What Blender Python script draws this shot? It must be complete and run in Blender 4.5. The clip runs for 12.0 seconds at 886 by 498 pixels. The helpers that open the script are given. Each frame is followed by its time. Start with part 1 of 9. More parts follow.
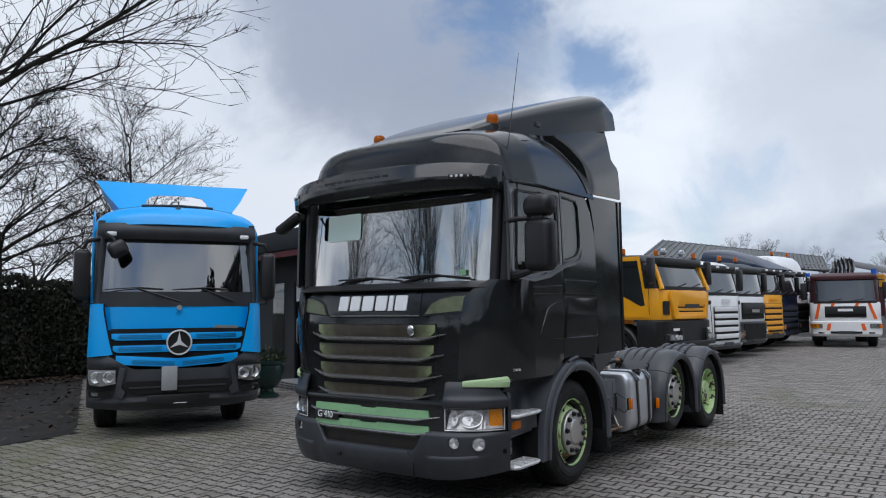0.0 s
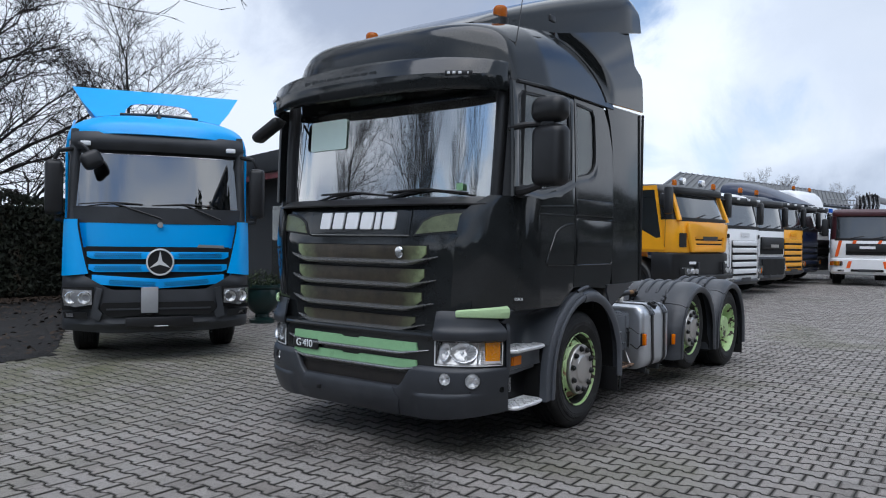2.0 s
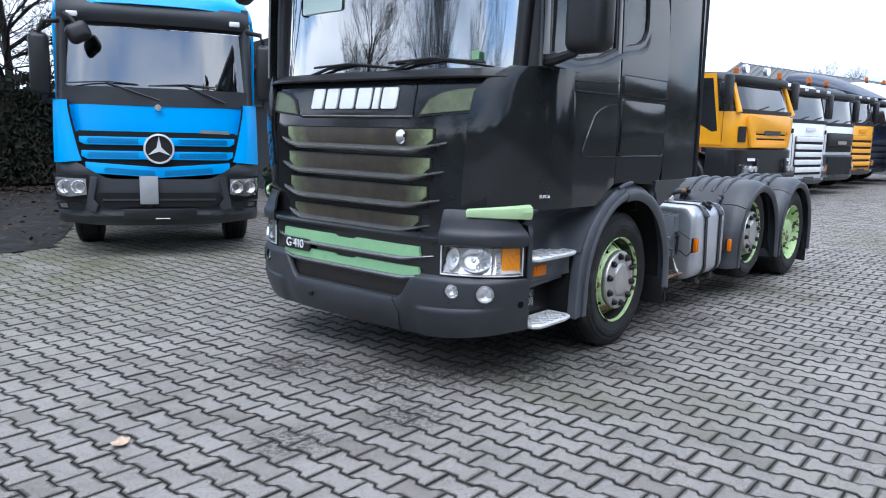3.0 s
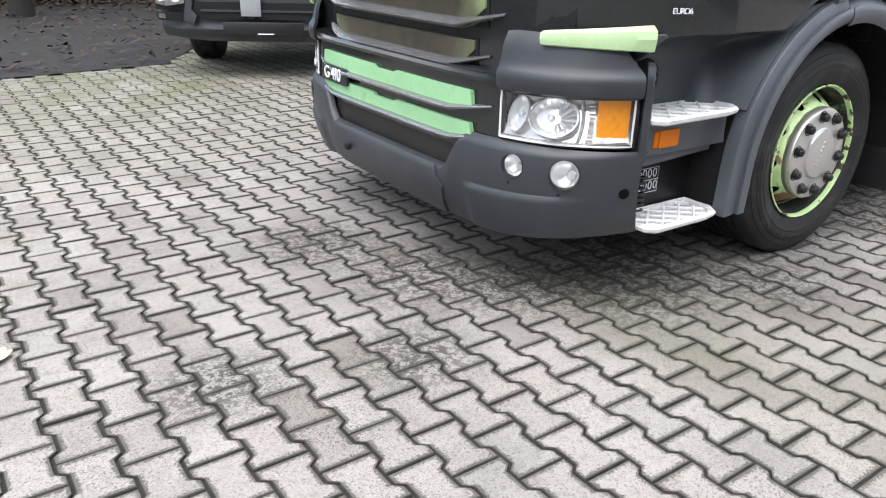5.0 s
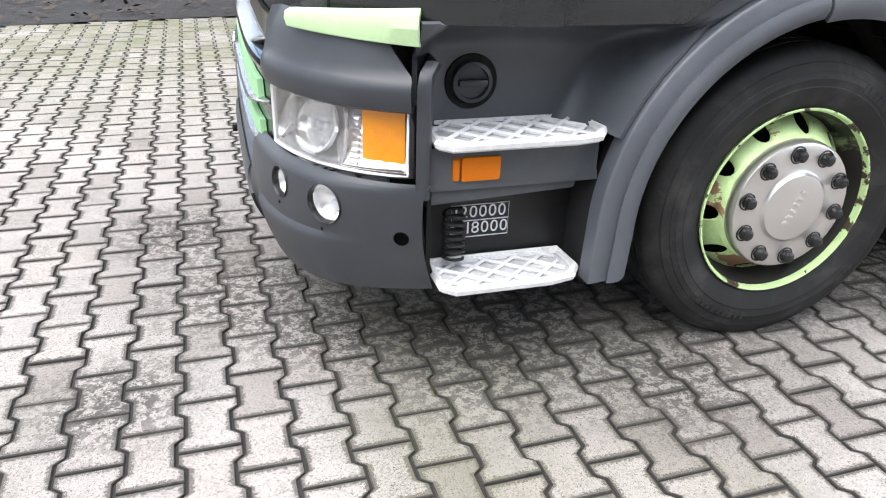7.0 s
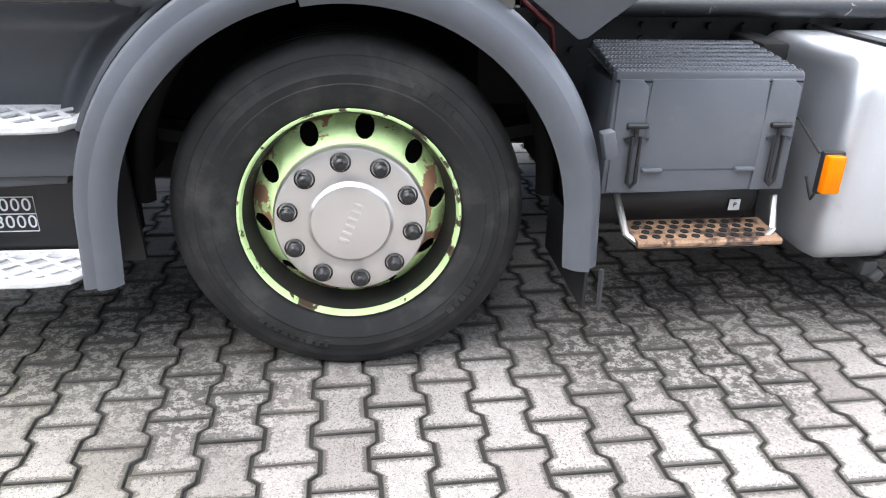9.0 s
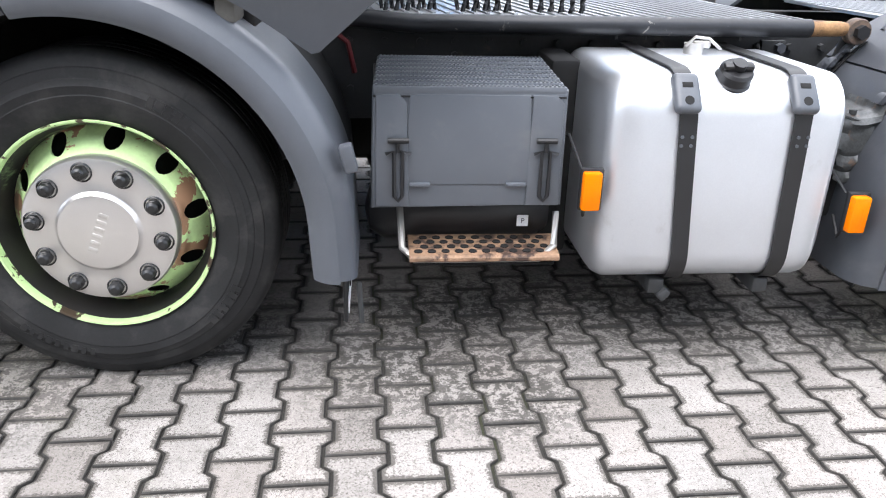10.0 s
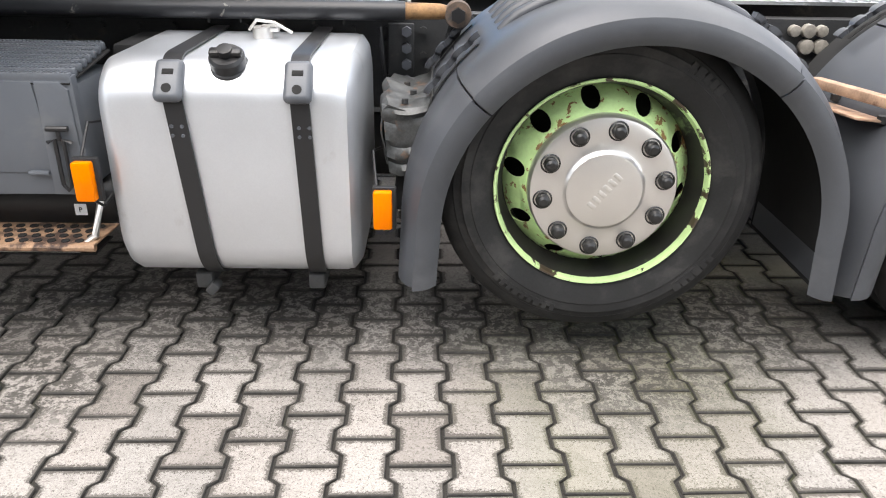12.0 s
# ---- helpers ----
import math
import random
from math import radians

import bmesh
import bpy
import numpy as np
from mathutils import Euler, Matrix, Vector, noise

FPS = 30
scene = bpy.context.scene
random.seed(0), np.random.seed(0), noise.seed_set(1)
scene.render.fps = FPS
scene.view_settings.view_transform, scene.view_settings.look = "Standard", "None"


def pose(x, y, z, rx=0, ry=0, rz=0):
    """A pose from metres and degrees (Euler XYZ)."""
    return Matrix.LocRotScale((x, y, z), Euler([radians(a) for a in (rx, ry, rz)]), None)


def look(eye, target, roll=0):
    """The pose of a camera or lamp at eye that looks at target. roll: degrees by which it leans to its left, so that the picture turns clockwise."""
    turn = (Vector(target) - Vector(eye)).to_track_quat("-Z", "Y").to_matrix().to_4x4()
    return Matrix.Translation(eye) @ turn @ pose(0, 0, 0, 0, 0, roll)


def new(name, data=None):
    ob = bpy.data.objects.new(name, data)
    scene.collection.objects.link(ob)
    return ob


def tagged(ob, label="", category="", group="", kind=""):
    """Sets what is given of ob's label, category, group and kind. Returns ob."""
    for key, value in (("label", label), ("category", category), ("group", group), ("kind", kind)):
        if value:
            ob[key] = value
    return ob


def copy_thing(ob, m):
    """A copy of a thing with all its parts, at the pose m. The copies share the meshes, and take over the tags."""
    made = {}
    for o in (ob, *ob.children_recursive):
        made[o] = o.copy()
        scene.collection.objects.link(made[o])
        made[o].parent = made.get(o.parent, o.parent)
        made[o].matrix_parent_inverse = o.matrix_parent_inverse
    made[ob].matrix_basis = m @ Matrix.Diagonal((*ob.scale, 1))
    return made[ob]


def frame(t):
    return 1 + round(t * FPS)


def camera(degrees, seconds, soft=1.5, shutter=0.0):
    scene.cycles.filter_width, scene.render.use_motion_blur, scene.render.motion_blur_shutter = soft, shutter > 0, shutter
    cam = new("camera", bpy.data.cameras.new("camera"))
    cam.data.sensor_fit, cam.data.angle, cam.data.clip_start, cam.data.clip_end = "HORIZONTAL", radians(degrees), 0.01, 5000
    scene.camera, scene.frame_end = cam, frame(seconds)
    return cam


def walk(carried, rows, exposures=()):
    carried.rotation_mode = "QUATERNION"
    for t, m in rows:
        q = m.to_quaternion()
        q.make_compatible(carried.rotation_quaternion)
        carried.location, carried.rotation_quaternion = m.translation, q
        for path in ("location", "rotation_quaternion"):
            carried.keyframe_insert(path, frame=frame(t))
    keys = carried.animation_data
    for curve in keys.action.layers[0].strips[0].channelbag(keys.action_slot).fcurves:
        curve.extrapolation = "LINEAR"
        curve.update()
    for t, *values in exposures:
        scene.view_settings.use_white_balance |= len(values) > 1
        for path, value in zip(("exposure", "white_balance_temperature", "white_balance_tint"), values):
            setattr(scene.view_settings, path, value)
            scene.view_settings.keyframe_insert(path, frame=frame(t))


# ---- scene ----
cam = camera(61.6, 12.0, soft=1.1)
PATH = [
    (0, (-4.843, -4.241, 1.59), (-3.229, -3.072, 1.755), -0.5),
    (0.5, (-4.838, -4.23, 1.583), (-3.223, -3.061, 1.739), -0.4),
    (1, (-4.728, -4.183, 1.574), (-3.112, -3.012, 1.704), -0.1),
    (1.5, (-4.465, -4.07, 1.568), (-2.851, -2.89, 1.641), 0.3),
    (2, (-4.132, -3.89, 1.514), (-2.532, -2.691, 1.492), 0.8),
    (2.5, (-3.711, -3.67, 1.463), (-2.141, -2.44, 1.312), 1.2),
    (3, (-3.267, -3.496, 1.449), (-1.755, -2.223, 1.144), 1.5),
    (3.5, (-2.859, -3.233, 1.388), (-1.431, -1.911, 0.929), 1.7),
    (5.5, (-1.327, -2.854, 1.305), (-0.417, -1.27, 0.49), 1.3),
    (6, (-0.92, -2.869, 1.3), (-0.137, -1.233, 0.457), 1.6),
    (6.5, (-0.553, -2.828, 1.319), (0.097, -1.147, 0.451), 1.9),
    (8.5, (1.06, -2.976, 1.277), (1.333, -1.192, 0.415), 1.4),
    (9, (1.471, -2.996, 1.232), (1.692, -1.19, 0.404), 1.4),
    (9.5, (1.803, -2.999, 1.233), (2.021, -1.184, 0.423), 1.9),
    (10, (2.196, -3.077, 1.243), (2.367, -1.248, 0.454), 1.6),
    (10.5, (2.595, -3.023, 1.236), (2.712, -1.198, 0.426), 1.1),
    (11, (2.932, -3.009, 1.25), (3.04, -1.185, 0.436), 1.2),
    (11.5, (3.339, -3.085, 1.284), (3.408, -1.265, 0.457), 0.9),
    (12, (3.713, -3.058, 1.278), (3.751, -1.244, 0.437), 1.1),
]
walk(cam, [(t, look(eye, target, roll)) for t, eye, target, roll in PATH],
     exposures=[(0, -0.22, 6100, 10), (1.5, -0.12, 5950, 10), (2.3, 0.15, 5850, 10), (3.0, 0.75, 5650, 10), (3.7, 1.15, 5800, 10), (5.3, 1.48, 6450, 11), (6.7, 1.70, 6450, 11), (8.3, 2.16, 6250, 12), (9.5, 2.10, 6300, 12), (10.5, 1.98, 6350, 12), (12, 1.84, 6850, 11)])

# ---- world, sun ----
SUN_ELEV, SUN_AZ = 70.0, -150.0


def nodes_of(idblock):
    idblock.use_nodes = True
    tree = idblock.node_tree
    tree.nodes.clear()
    return tree


def link(tree, a, ao, b, bi):
    tree.links.new(a.outputs[ao], b.inputs[bi])


def ramp(tree, stops, src=None, out=0):
    n = tree.nodes.new("ShaderNodeValToRGB")
    els = n.color_ramp.elements
    while len(els) > 1:
        els.remove(els[-1])
    for k, (pos, col) in enumerate(stops):
        e = els[0] if k == 0 else els.new(pos)
        e.position = pos
        e.color = (*col, 1) if len(col) == 3 else col
    if src is not None:
        link(tree, src, out, n, 0)
    return n


def noise_node(tree, scale, detail=6, rough=0.55, src=None, out=0, distort=0.0):
    n = tree.nodes.new("ShaderNodeTexNoise")
    n.inputs["Scale"].default_value = scale
    n.inputs["Detail"].default_value = detail
    n.inputs["Roughness"].default_value = rough
    n.inputs["Distortion"].default_value = distort
    if src is not None:
        link(tree, src, out, n, "Vector")
    return n


def mix_col(tree, a, b, fac, mode="MIX"):
    """a, b: (node, socket) or colour; fac: (node, socket) or number."""
    n = tree.nodes.new("ShaderNodeMix")
    n.data_type, n.blend_type = "RGBA", mode
    for sock, v in ((6, a), (7, b), (0, fac)):
        if isinstance(v, tuple) and hasattr(v[0], "outputs"):
            tree.links.new(v[0].outputs[v[1]], n.inputs[sock])
        elif sock == 0:
            n.inputs[0].default_value = v
        else:
            n.inputs[sock].default_value = (*v, 1)
    return n


def build_world():
    world = bpy.data.worlds.new("world")
    scene.world = world
    t = nodes_of(world)
    sky = t.nodes.new("ShaderNodeTexSky")
    sky.sky_type, sky.sun_disc = "NISHITA", False
    sky.sun_elevation, sky.sun_rotation = radians(SUN_ELEV), radians(90 - SUN_AZ)
    tc = t.nodes.new("ShaderNodeTexCoord")
    sep = t.nodes.new("ShaderNodeSeparateXYZ")
    link(t, tc, "Generated", sep, 0)
    lift = t.nodes.new("ShaderNodeMath")
    lift.operation = "ADD"
    link(t, sep, 2, lift, 0)
    lift.inputs[1].default_value = 0.22
    low = t.nodes.new("ShaderNodeMath")
    low.operation = "MAXIMUM"
    link(t, lift, 0, low, 0)
    low.inputs[1].default_value = 0.08
    flat = t.nodes.new("ShaderNodeVectorMath")
    flat.operation = "DIVIDE"
    link(t, tc, "Generated", flat, 0)
    comb = t.nodes.new("ShaderNodeCombineXYZ")
    link(t, low, 0, comb, 0)
    link(t, low, 0, comb, 1)
    comb.inputs[2].default_value = 4.0
    link(t, comb, 0, flat, 1)
    shift = t.nodes.new("ShaderNodeVectorMath")
    shift.operation = "ADD"
    link(t, flat, 0, shift, 0)
    shift.inputs[1].default_value = CLOUD_SHIFT
    cover = noise_node(t, 0.95, 7, 0.5, shift, 0, 0.25)
    tone = noise_node(t, 0.62, 6, 0.48, shift, 0, 0.3)
    fac = ramp(t, [(0.36, (0, 0, 0)), (0.47, (1, 1, 1))], cover)
    shade = ramp(t, [(0.33, (0.33, 0.38, 0.47)), (0.44, (0.52, 0.58, 0.67)), (0.53, (0.88, 0.91, 0.95)), (0.64, (1.1, 1.1, 1.1))], tone)
    # the larger cloud masses and gaps, with ragged edges
    rag = noise_node(t, 5.5, 8, 0.62, tc, "Generated", 0.4)
    wob = t.nodes.new("ShaderNodeVectorMath")
    wob.operation = "MULTIPLY_ADD"
    link(t, rag, "Color", wob, 0)
    wob.inputs[1].default_value = (0.30, 0.30, 0.30)
    link(t, tc, "Generated", wob, 2)
    shade_out, cover_out = (shade, 0), (fac, 0)
    for centre, radius, soft, kind, amount in CLOUDS:
        far = t.nodes.new("ShaderNodeVectorMath")
        far.operation = "DISTANCE"
        link(t, wob, 0, far, 0)
        far.inputs[1].default_value = tuple(c + 0.15 for c in centre)
        near = t.nodes.new("ShaderNodeMapRange")
        near.interpolation_type = "SMOOTHSTEP"
        link(t, far, "Value", near, 0)
        near.inputs[1].default_value, near.inputs[2].default_value = radius, radius + soft
        near.inputs[3].default_value, near.inputs[4].default_value = amount, 0.0
        if kind == "gap":
            cover_out = (mix_col(t, cover_out, (0, 0, 0), (near, 0)), 2)
        else:
            shade_out = (mix_col(t, shade_out, kind, (near, 0)), 2)
            cover_out = (mix_col(t, cover_out, (1, 1, 1), (near, 0)), 2)
    blue = t.nodes.new("ShaderNodeBackground")
    link(t, sky, 0, blue, 0)
    blue.inputs[1].default_value = 0.15
    cloud = t.nodes.new("ShaderNodeBackground")
    t.links.new(shade_out[0].outputs[shade_out[1]], cloud.inputs[0])
    cloud.inputs[1].default_value = 1.05
    both = t.nodes.new("ShaderNodeMixShader")
    t.links.new(cover_out[0].outputs[cover_out[1]], both.inputs[0])
    link(t, blue, 0, both, 1)
    link(t, cloud, 0, both, 2)
    out = t.nodes.new("ShaderNodeOutputWorld")
    link(t, both, 0, out, 0)


CLOUD_SHIFT = (3.1, 1.7, 0.0)
CLOUDS = (((0.50, 0.83, 0.17), 0.14, 0.26, (0.86, 0.89, 0.94), 0.95), ((0.92, 0.29, 0.30), 0.10, 0.22, (1.02, 1.05, 1.09), 0.85), ((0.70, 0.60, 0.36), 0.09, 0.15, (0.43, 0.47, 0.56), 0.9),
          ((0.96, 0.12, 0.24), 0.06, 0.12, (0.62, 0.67, 0.75), 0.7), ((0.96, 0.22, 0.17), 0.03, 0.10, (0.72, 0.77, 0.85), 0.6),
          ((0.78, 0.50, 0.39), 0.03, 0.07, "gap", 0.95), ((0.873, 0.385, 0.30), 0.02, 0.07, "gap", 0.9), ((0.95, 0.28, 0.13), 0.02, 0.06, "gap", 0.5))
build_world()
sun_data = bpy.data.lights.new("sun", "SUN")
sun_data.energy, sun_data.angle, sun_data.color = 2.1, radians(70), (1.0, 0.96, 0.91)
sun = new("sun", sun_data)
_d = Vector((math.cos(radians(SUN_AZ)) * math.cos(radians(SUN_ELEV)), math.sin(radians(SUN_AZ)) * math.cos(radians(SUN_ELEV)), math.sin(radians(SUN_ELEV))))
sun.matrix_world = look(_d * 60, (0, 0, 0))


# ---- materials ----
def surf(name, base, rough=0.5, metal=0.0, var=0.12, scale=2.5, grain=90.0, bump=0.08, bump_dist=0.002, coat=0.0,
         stain=None, stain_scale=6.0, stain_at=(0.55, 0.65), world_space=False, rough_var=0.1, spec=0.5, detail=5):
    m = bpy.data.materials.new(name)
    t = nodes_of(m)
    if world_space:
        co, cs = t.nodes.new("ShaderNodeNewGeometry"), "Position"
    else:
        co, cs = t.nodes.new("ShaderNodeTexCoord"), "Object"
    big = noise_node(t, scale, detail, 0.6, co, cs)
    fine = noise_node(t, grain, 3, 0.6, co, cs)
    dark = tuple(c * (1 - var) for c in base)
    light = tuple(min(1, c * (1 + var)) for c in base)
    col = ramp(t, [(0.3, dark), (0.7, light)], big)
    fr = ramp(t, [(0.25, (1 - var * 0.6,) * 3), (0.75, (1 + var * 0.3,) * 3)], fine)
    g = mix_col(t, (col, 0), (fr, 0), 1.0, "MULTIPLY")
    last = (g, 2)
    if stain:
        sn = noise_node(t, stain_scale, 8, 0.65, co, cs, 0.3)
        sf = ramp(t, [(stain_at[0], (0, 0, 0)), (stain_at[1], (1, 1, 1))], sn)
        last = (mix_col(t, last, stain, (sf, 0)), 2)
    b = t.nodes.new("ShaderNodeBsdfPrincipled")
    t.links.new(last[0].outputs[last[1]], b.inputs["Base Color"])
    rr = t.nodes.new("ShaderNodeMapRange")
    link(t, big, 0, rr, 0)
    rr.inputs[1].default_value, rr.inputs[2].default_value = 0.3, 0.7
    rr.inputs[3].default_value, rr.inputs[4].default_value = max(0.02, rough * (1 - rough_var)), min(1, rough * (1 + rough_var))
    link(t, rr, 0, b, "Roughness")
    b.inputs["Metallic"].default_value = metal
    b.inputs["Coat Weight"].default_value = coat
    b.inputs["Coat Roughness"].default_value = 0.05
    b.inputs["Specular IOR Level"].default_value = spec
    if bump:
        bn = t.nodes.new("ShaderNodeBump")
        bn.inputs["Strength"].default_value = bump
        bn.inputs["Distance"].default_value = bump_dist
        link(t, fine, 0, bn, "Height")
        link(t, bn, 0, b, "Normal")
    o = t.nodes.new("ShaderNodeOutputMaterial")
    link(t, b, 0, o, 0)
    return m


def glass_mat(name, tint, mixin=0.35, rough=0.02):
    m = bpy.data.materials.new(name)
    t = nodes_of(m)
    tr = t.nodes.new("ShaderNodeBsdfTransparent")
    tr.inputs[0].default_value = (*tint, 1)
    gl = t.nodes.new("ShaderNodeBsdfGlossy")
    gl.inputs["Roughness"].default_value = rough
    fr = t.nodes.new("ShaderNodeFresnel")
    fr.inputs[0].default_value = 1.5
    boost = t.nodes.new("ShaderNodeMath")
    boost.operation = "MULTIPLY_ADD"
    link(t, fr, 0, boost, 0)
    boost.inputs[1].default_value, boost.inputs[2].default_value = 1.6 if mixin > 0.1 else 0.7, mixin
    boost.use_clamp = True
    mx = t.nodes.new("ShaderNodeMixShader")
    link(t, boost, 0, mx, 0)
    link(t, tr, 0, mx, 1)
    link(t, gl, 0, mx, 2)
    o = t.nodes.new("ShaderNodeOutputMaterial")
    link(t, mx, 0, o, 0)
    return m


def lens_mat(name, tint, through_w=0.4):
    m = bpy.data.materials.new(name)
    t = nodes_of(m)
    b = t.nodes.new("ShaderNodeBsdfPrincipled")
    b.inputs["Base Color"].default_value = (*tint, 1)
    b.inputs["Roughness"].default_value = 0.15
    b.inputs["Specular IOR Level"].default_value = 0.12
    b.inputs["Transmission Weight"].default_value = through_w
    tc = t.nodes.new("ShaderNodeTexCoord")
    w = t.nodes.new("ShaderNodeTexWave")
    w.inputs["Scale"].default_value = 45
    w.bands_direction = "Z"
    link(t, tc, "Object", w, 0)
    bn = t.nodes.new("ShaderNodeBump")
    bn.inputs["Strength"].default_value, bn.inputs["Distance"].default_value = 0.12, 0.002
    link(t, w, 0, bn, "Height")
    link(t, bn, 0, b, "Normal")
    o = t.nodes.new("ShaderNodeOutputMaterial")
    link(t, b, 0, o, 0)
    return m


PAINT = surf("black_paint", (0.0165, 0.0185, 0.0195), 0.10, var=0.25, coat=0.15, bump=0.0, spec=0.5, stain=(0.016, 0.018, 0.018), stain_scale=3.0)
LIP = surf("satin_black_lip", (0.31, 0.315, 0.315), 0.24, metal=0.75, var=0.06, scale=3, bump=0.0)
PLASTIC = surf("grey_plastic", (0.033, 0.036, 0.042), 0.40, var=0.2, grain=500, bump=0.12, bump_dist=0.0006, stain=(0.046, 0.048, 0.052), stain_scale=5.0, stain_at=(0.54, 0.75))
FENDER = surf("fender_plastic", (0.082, 0.089, 0.102), 0.40, var=0.15, grain=420, bump=0.12, bump_dist=0.0006, stain=(0.118, 0.124, 0.135), stain_scale=3.0, stain_at=(0.55, 0.75))
REARFENDER = surf("rear_fender_plastic", (0.052, 0.056, 0.064), 0.42, var=0.18, grain=420, bump=0.12, bump_dist=0.0006, stain=(0.075, 0.078, 0.085), stain_scale=4.0, stain_at=(0.52, 0.75))
BOXGREY = surf("box_plastic", (0.10, 0.109, 0.123), 0.40, var=0.12, grain=500, bump=0.1, bump_dist=0.0005, stain=(0.14, 0.144, 0.15), stain_scale=5.0, stain_at=(0.55, 0.75))
SILL = surf("sill_plastic", (0.072, 0.078, 0.088), 0.36, var=0.15, grain=420, bump=0.1, bump_dist=0.0005, stain=(0.10, 0.104, 0.112), stain_scale=5.0, stain_at=(0.55, 0.75))
BLACKPL = surf("black_plastic", (0.012, 0.012, 0.013), 0.42, var=0.2, grain=400, bump=0.08, bump_dist=0.0005)
RUBBER = surf("tyre_rubber", (0.016, 0.016, 0.0162), 0.62, var=0.3, scale=7, grain=160, bump=0.2, bump_dist=0.001, stain=(0.048, 0.046, 0.044), stain_scale=7.0, stain_at=(0.50, 0.75), spec=0.28)
CHASSIS = surf("chassis_paint", (0.028, 0.029, 0.03), 0.6, var=0.3, scale=6, stain=(0.09, 0.075, 0.06), stain_scale=11.0, stain_at=(0.58, 0.74), bump=0.2)
STEEL = surf("brushed_steel", (0.60, 0.58, 0.55), 0.36, metal=0.75, var=0.08, scale=5, grain=300, bump=0.05, bump_dist=0.0004, rough_var=0.25)
CHROME = surf("chrome", (0.85, 0.86, 0.87), 0.08, metal=1.0, var=0.04, bump=0.0)
ALU = surf("tank_aluminium", (0.66, 0.68, 0.71), 0.42, metal=0.85, var=0.05, scale=3, grain=220, bump=0.05, bump_dist=0.0004, stain=(0.5, 0.5, 0.5), stain_scale=7.0, stain_at=(0.62, 0.8))
STEPALU = surf("step_aluminium", (0.85, 0.85, 0.85), 0.45, metal=0.25, var=0.15, scale=18, grain=200, bump=0.15, bump_dist=0.001)
STEPDARK = surf("step_recess", (0.58, 0.58, 0.59), 0.6, metal=0.2, var=0.2, scale=15)
RIMGREEN = surf("green_rim_paint", (0.50, 0.68, 0.32), 0.42, var=0.12, scale=9, stain=(0.05, 0.035, 0.022), stain_scale=12.0, stain_at=(0.555, 0.575), bump=0.15, bump_dist=0.001)
# the dark stain holds both grime and the shade inside the barrel
RIMGRIMESHADE = surf("grimy_shaded_rim", (0.30, 0.42, 0.20), 0.6, var=0.3, scale=9, stain=(0.012, 0.011, 0.010), stain_scale=5.5, stain_at=(0.30, 0.43), bump=0.3, bump_dist=0.002)
RIMRUST = surf("rusty_green_rim", (0.54, 0.72, 0.34), 0.42, var=0.15, scale=9, stain=(0.30, 0.17, 0.10), stain_scale=8.0, stain_at=(0.545, 0.556), bump=0.2, bump_dist=0.001)
RIMFLECK = surf("rust_flecked_rim", (0.50, 0.70, 0.32), 0.42, var=0.15, scale=9, stain=(0.20, 0.11, 0.04), stain_scale=24.0, stain_at=(0.575, 0.60), bump=0.2, bump_dist=0.001)
GREENPAINT = surf("pale_green_paint", (0.48, 0.66, 0.36), 0.5, var=0.1, scale=5, bump=0.06, stain=(0.30, 0.42, 0.24), stain_scale=9.0, stain_at=(0.6, 0.75))
MINT = surf("mint_green_paint", (0.29, 0.54, 0.28), 0.5, var=0.12, scale=4, bump=0.06, stain=(0.21, 0.41, 0.20), stain_scale=8.0, stain_at=(0.58, 0.75))
RUSTSLAT = surf("weathered_slat", (0.040, 0.031, 0.020), 0.55, var=0.45, scale=9, bump=0.15, stain=(0.068, 0.060, 0.034), stain_scale=3.5, stain_at=(0.50, 0.76))


def worn_slat(name, middle, ends):
    """Slat paint: weathered brown, its olive coat left towards both ends."""
    m = surf(name, middle, 0.5, var=0.45, scale=9, bump=0.15, stain=(0.068, 0.060, 0.034), stain_scale=3.5, stain_at=(0.50, 0.76))
    t = m.node_tree
    b = next(n for n in t.nodes if n.type == "BSDF_PRINCIPLED")
    brown = b.inputs["Base Color"].links[0].from_socket
    tc = t.nodes.new("ShaderNodeTexCoord")
    sep = t.nodes.new("ShaderNodeSeparateXYZ")
    link(t, tc, "Object", sep, 0)
    side = t.nodes.new("ShaderNodeMath")
    side.operation = "ABSOLUTE"
    link(t, sep, 1, side, 0)
    patch = noise_node(t, 14, 5, 0.6, tc, "Object", 0.4)
    wob = t.nodes.new("ShaderNodeMath")
    wob.operation = "MULTIPLY_ADD"
    link(t, patch, 0, wob, 0)
    wob.inputs[1].default_value = 0.22
    link(t, side, 0, wob, 2)
    left = ramp(t, [(0.53, (0, 0, 0)), (0.67, (0.3, 0.3, 0.3)), (0.76, (0.95, 0.95, 0.95))], wob)
    mx = t.nodes.new("ShaderNodeMix")
    mx.data_type = "RGBA"
    t.links.new(left.outputs[0], mx.inputs[0])
    t.links.new(brown, mx.inputs[6])
    mx.inputs[7].default_value = (*ends, 1)
    t.links.new(mx.outputs[2], b.inputs["Base Color"])
    return m


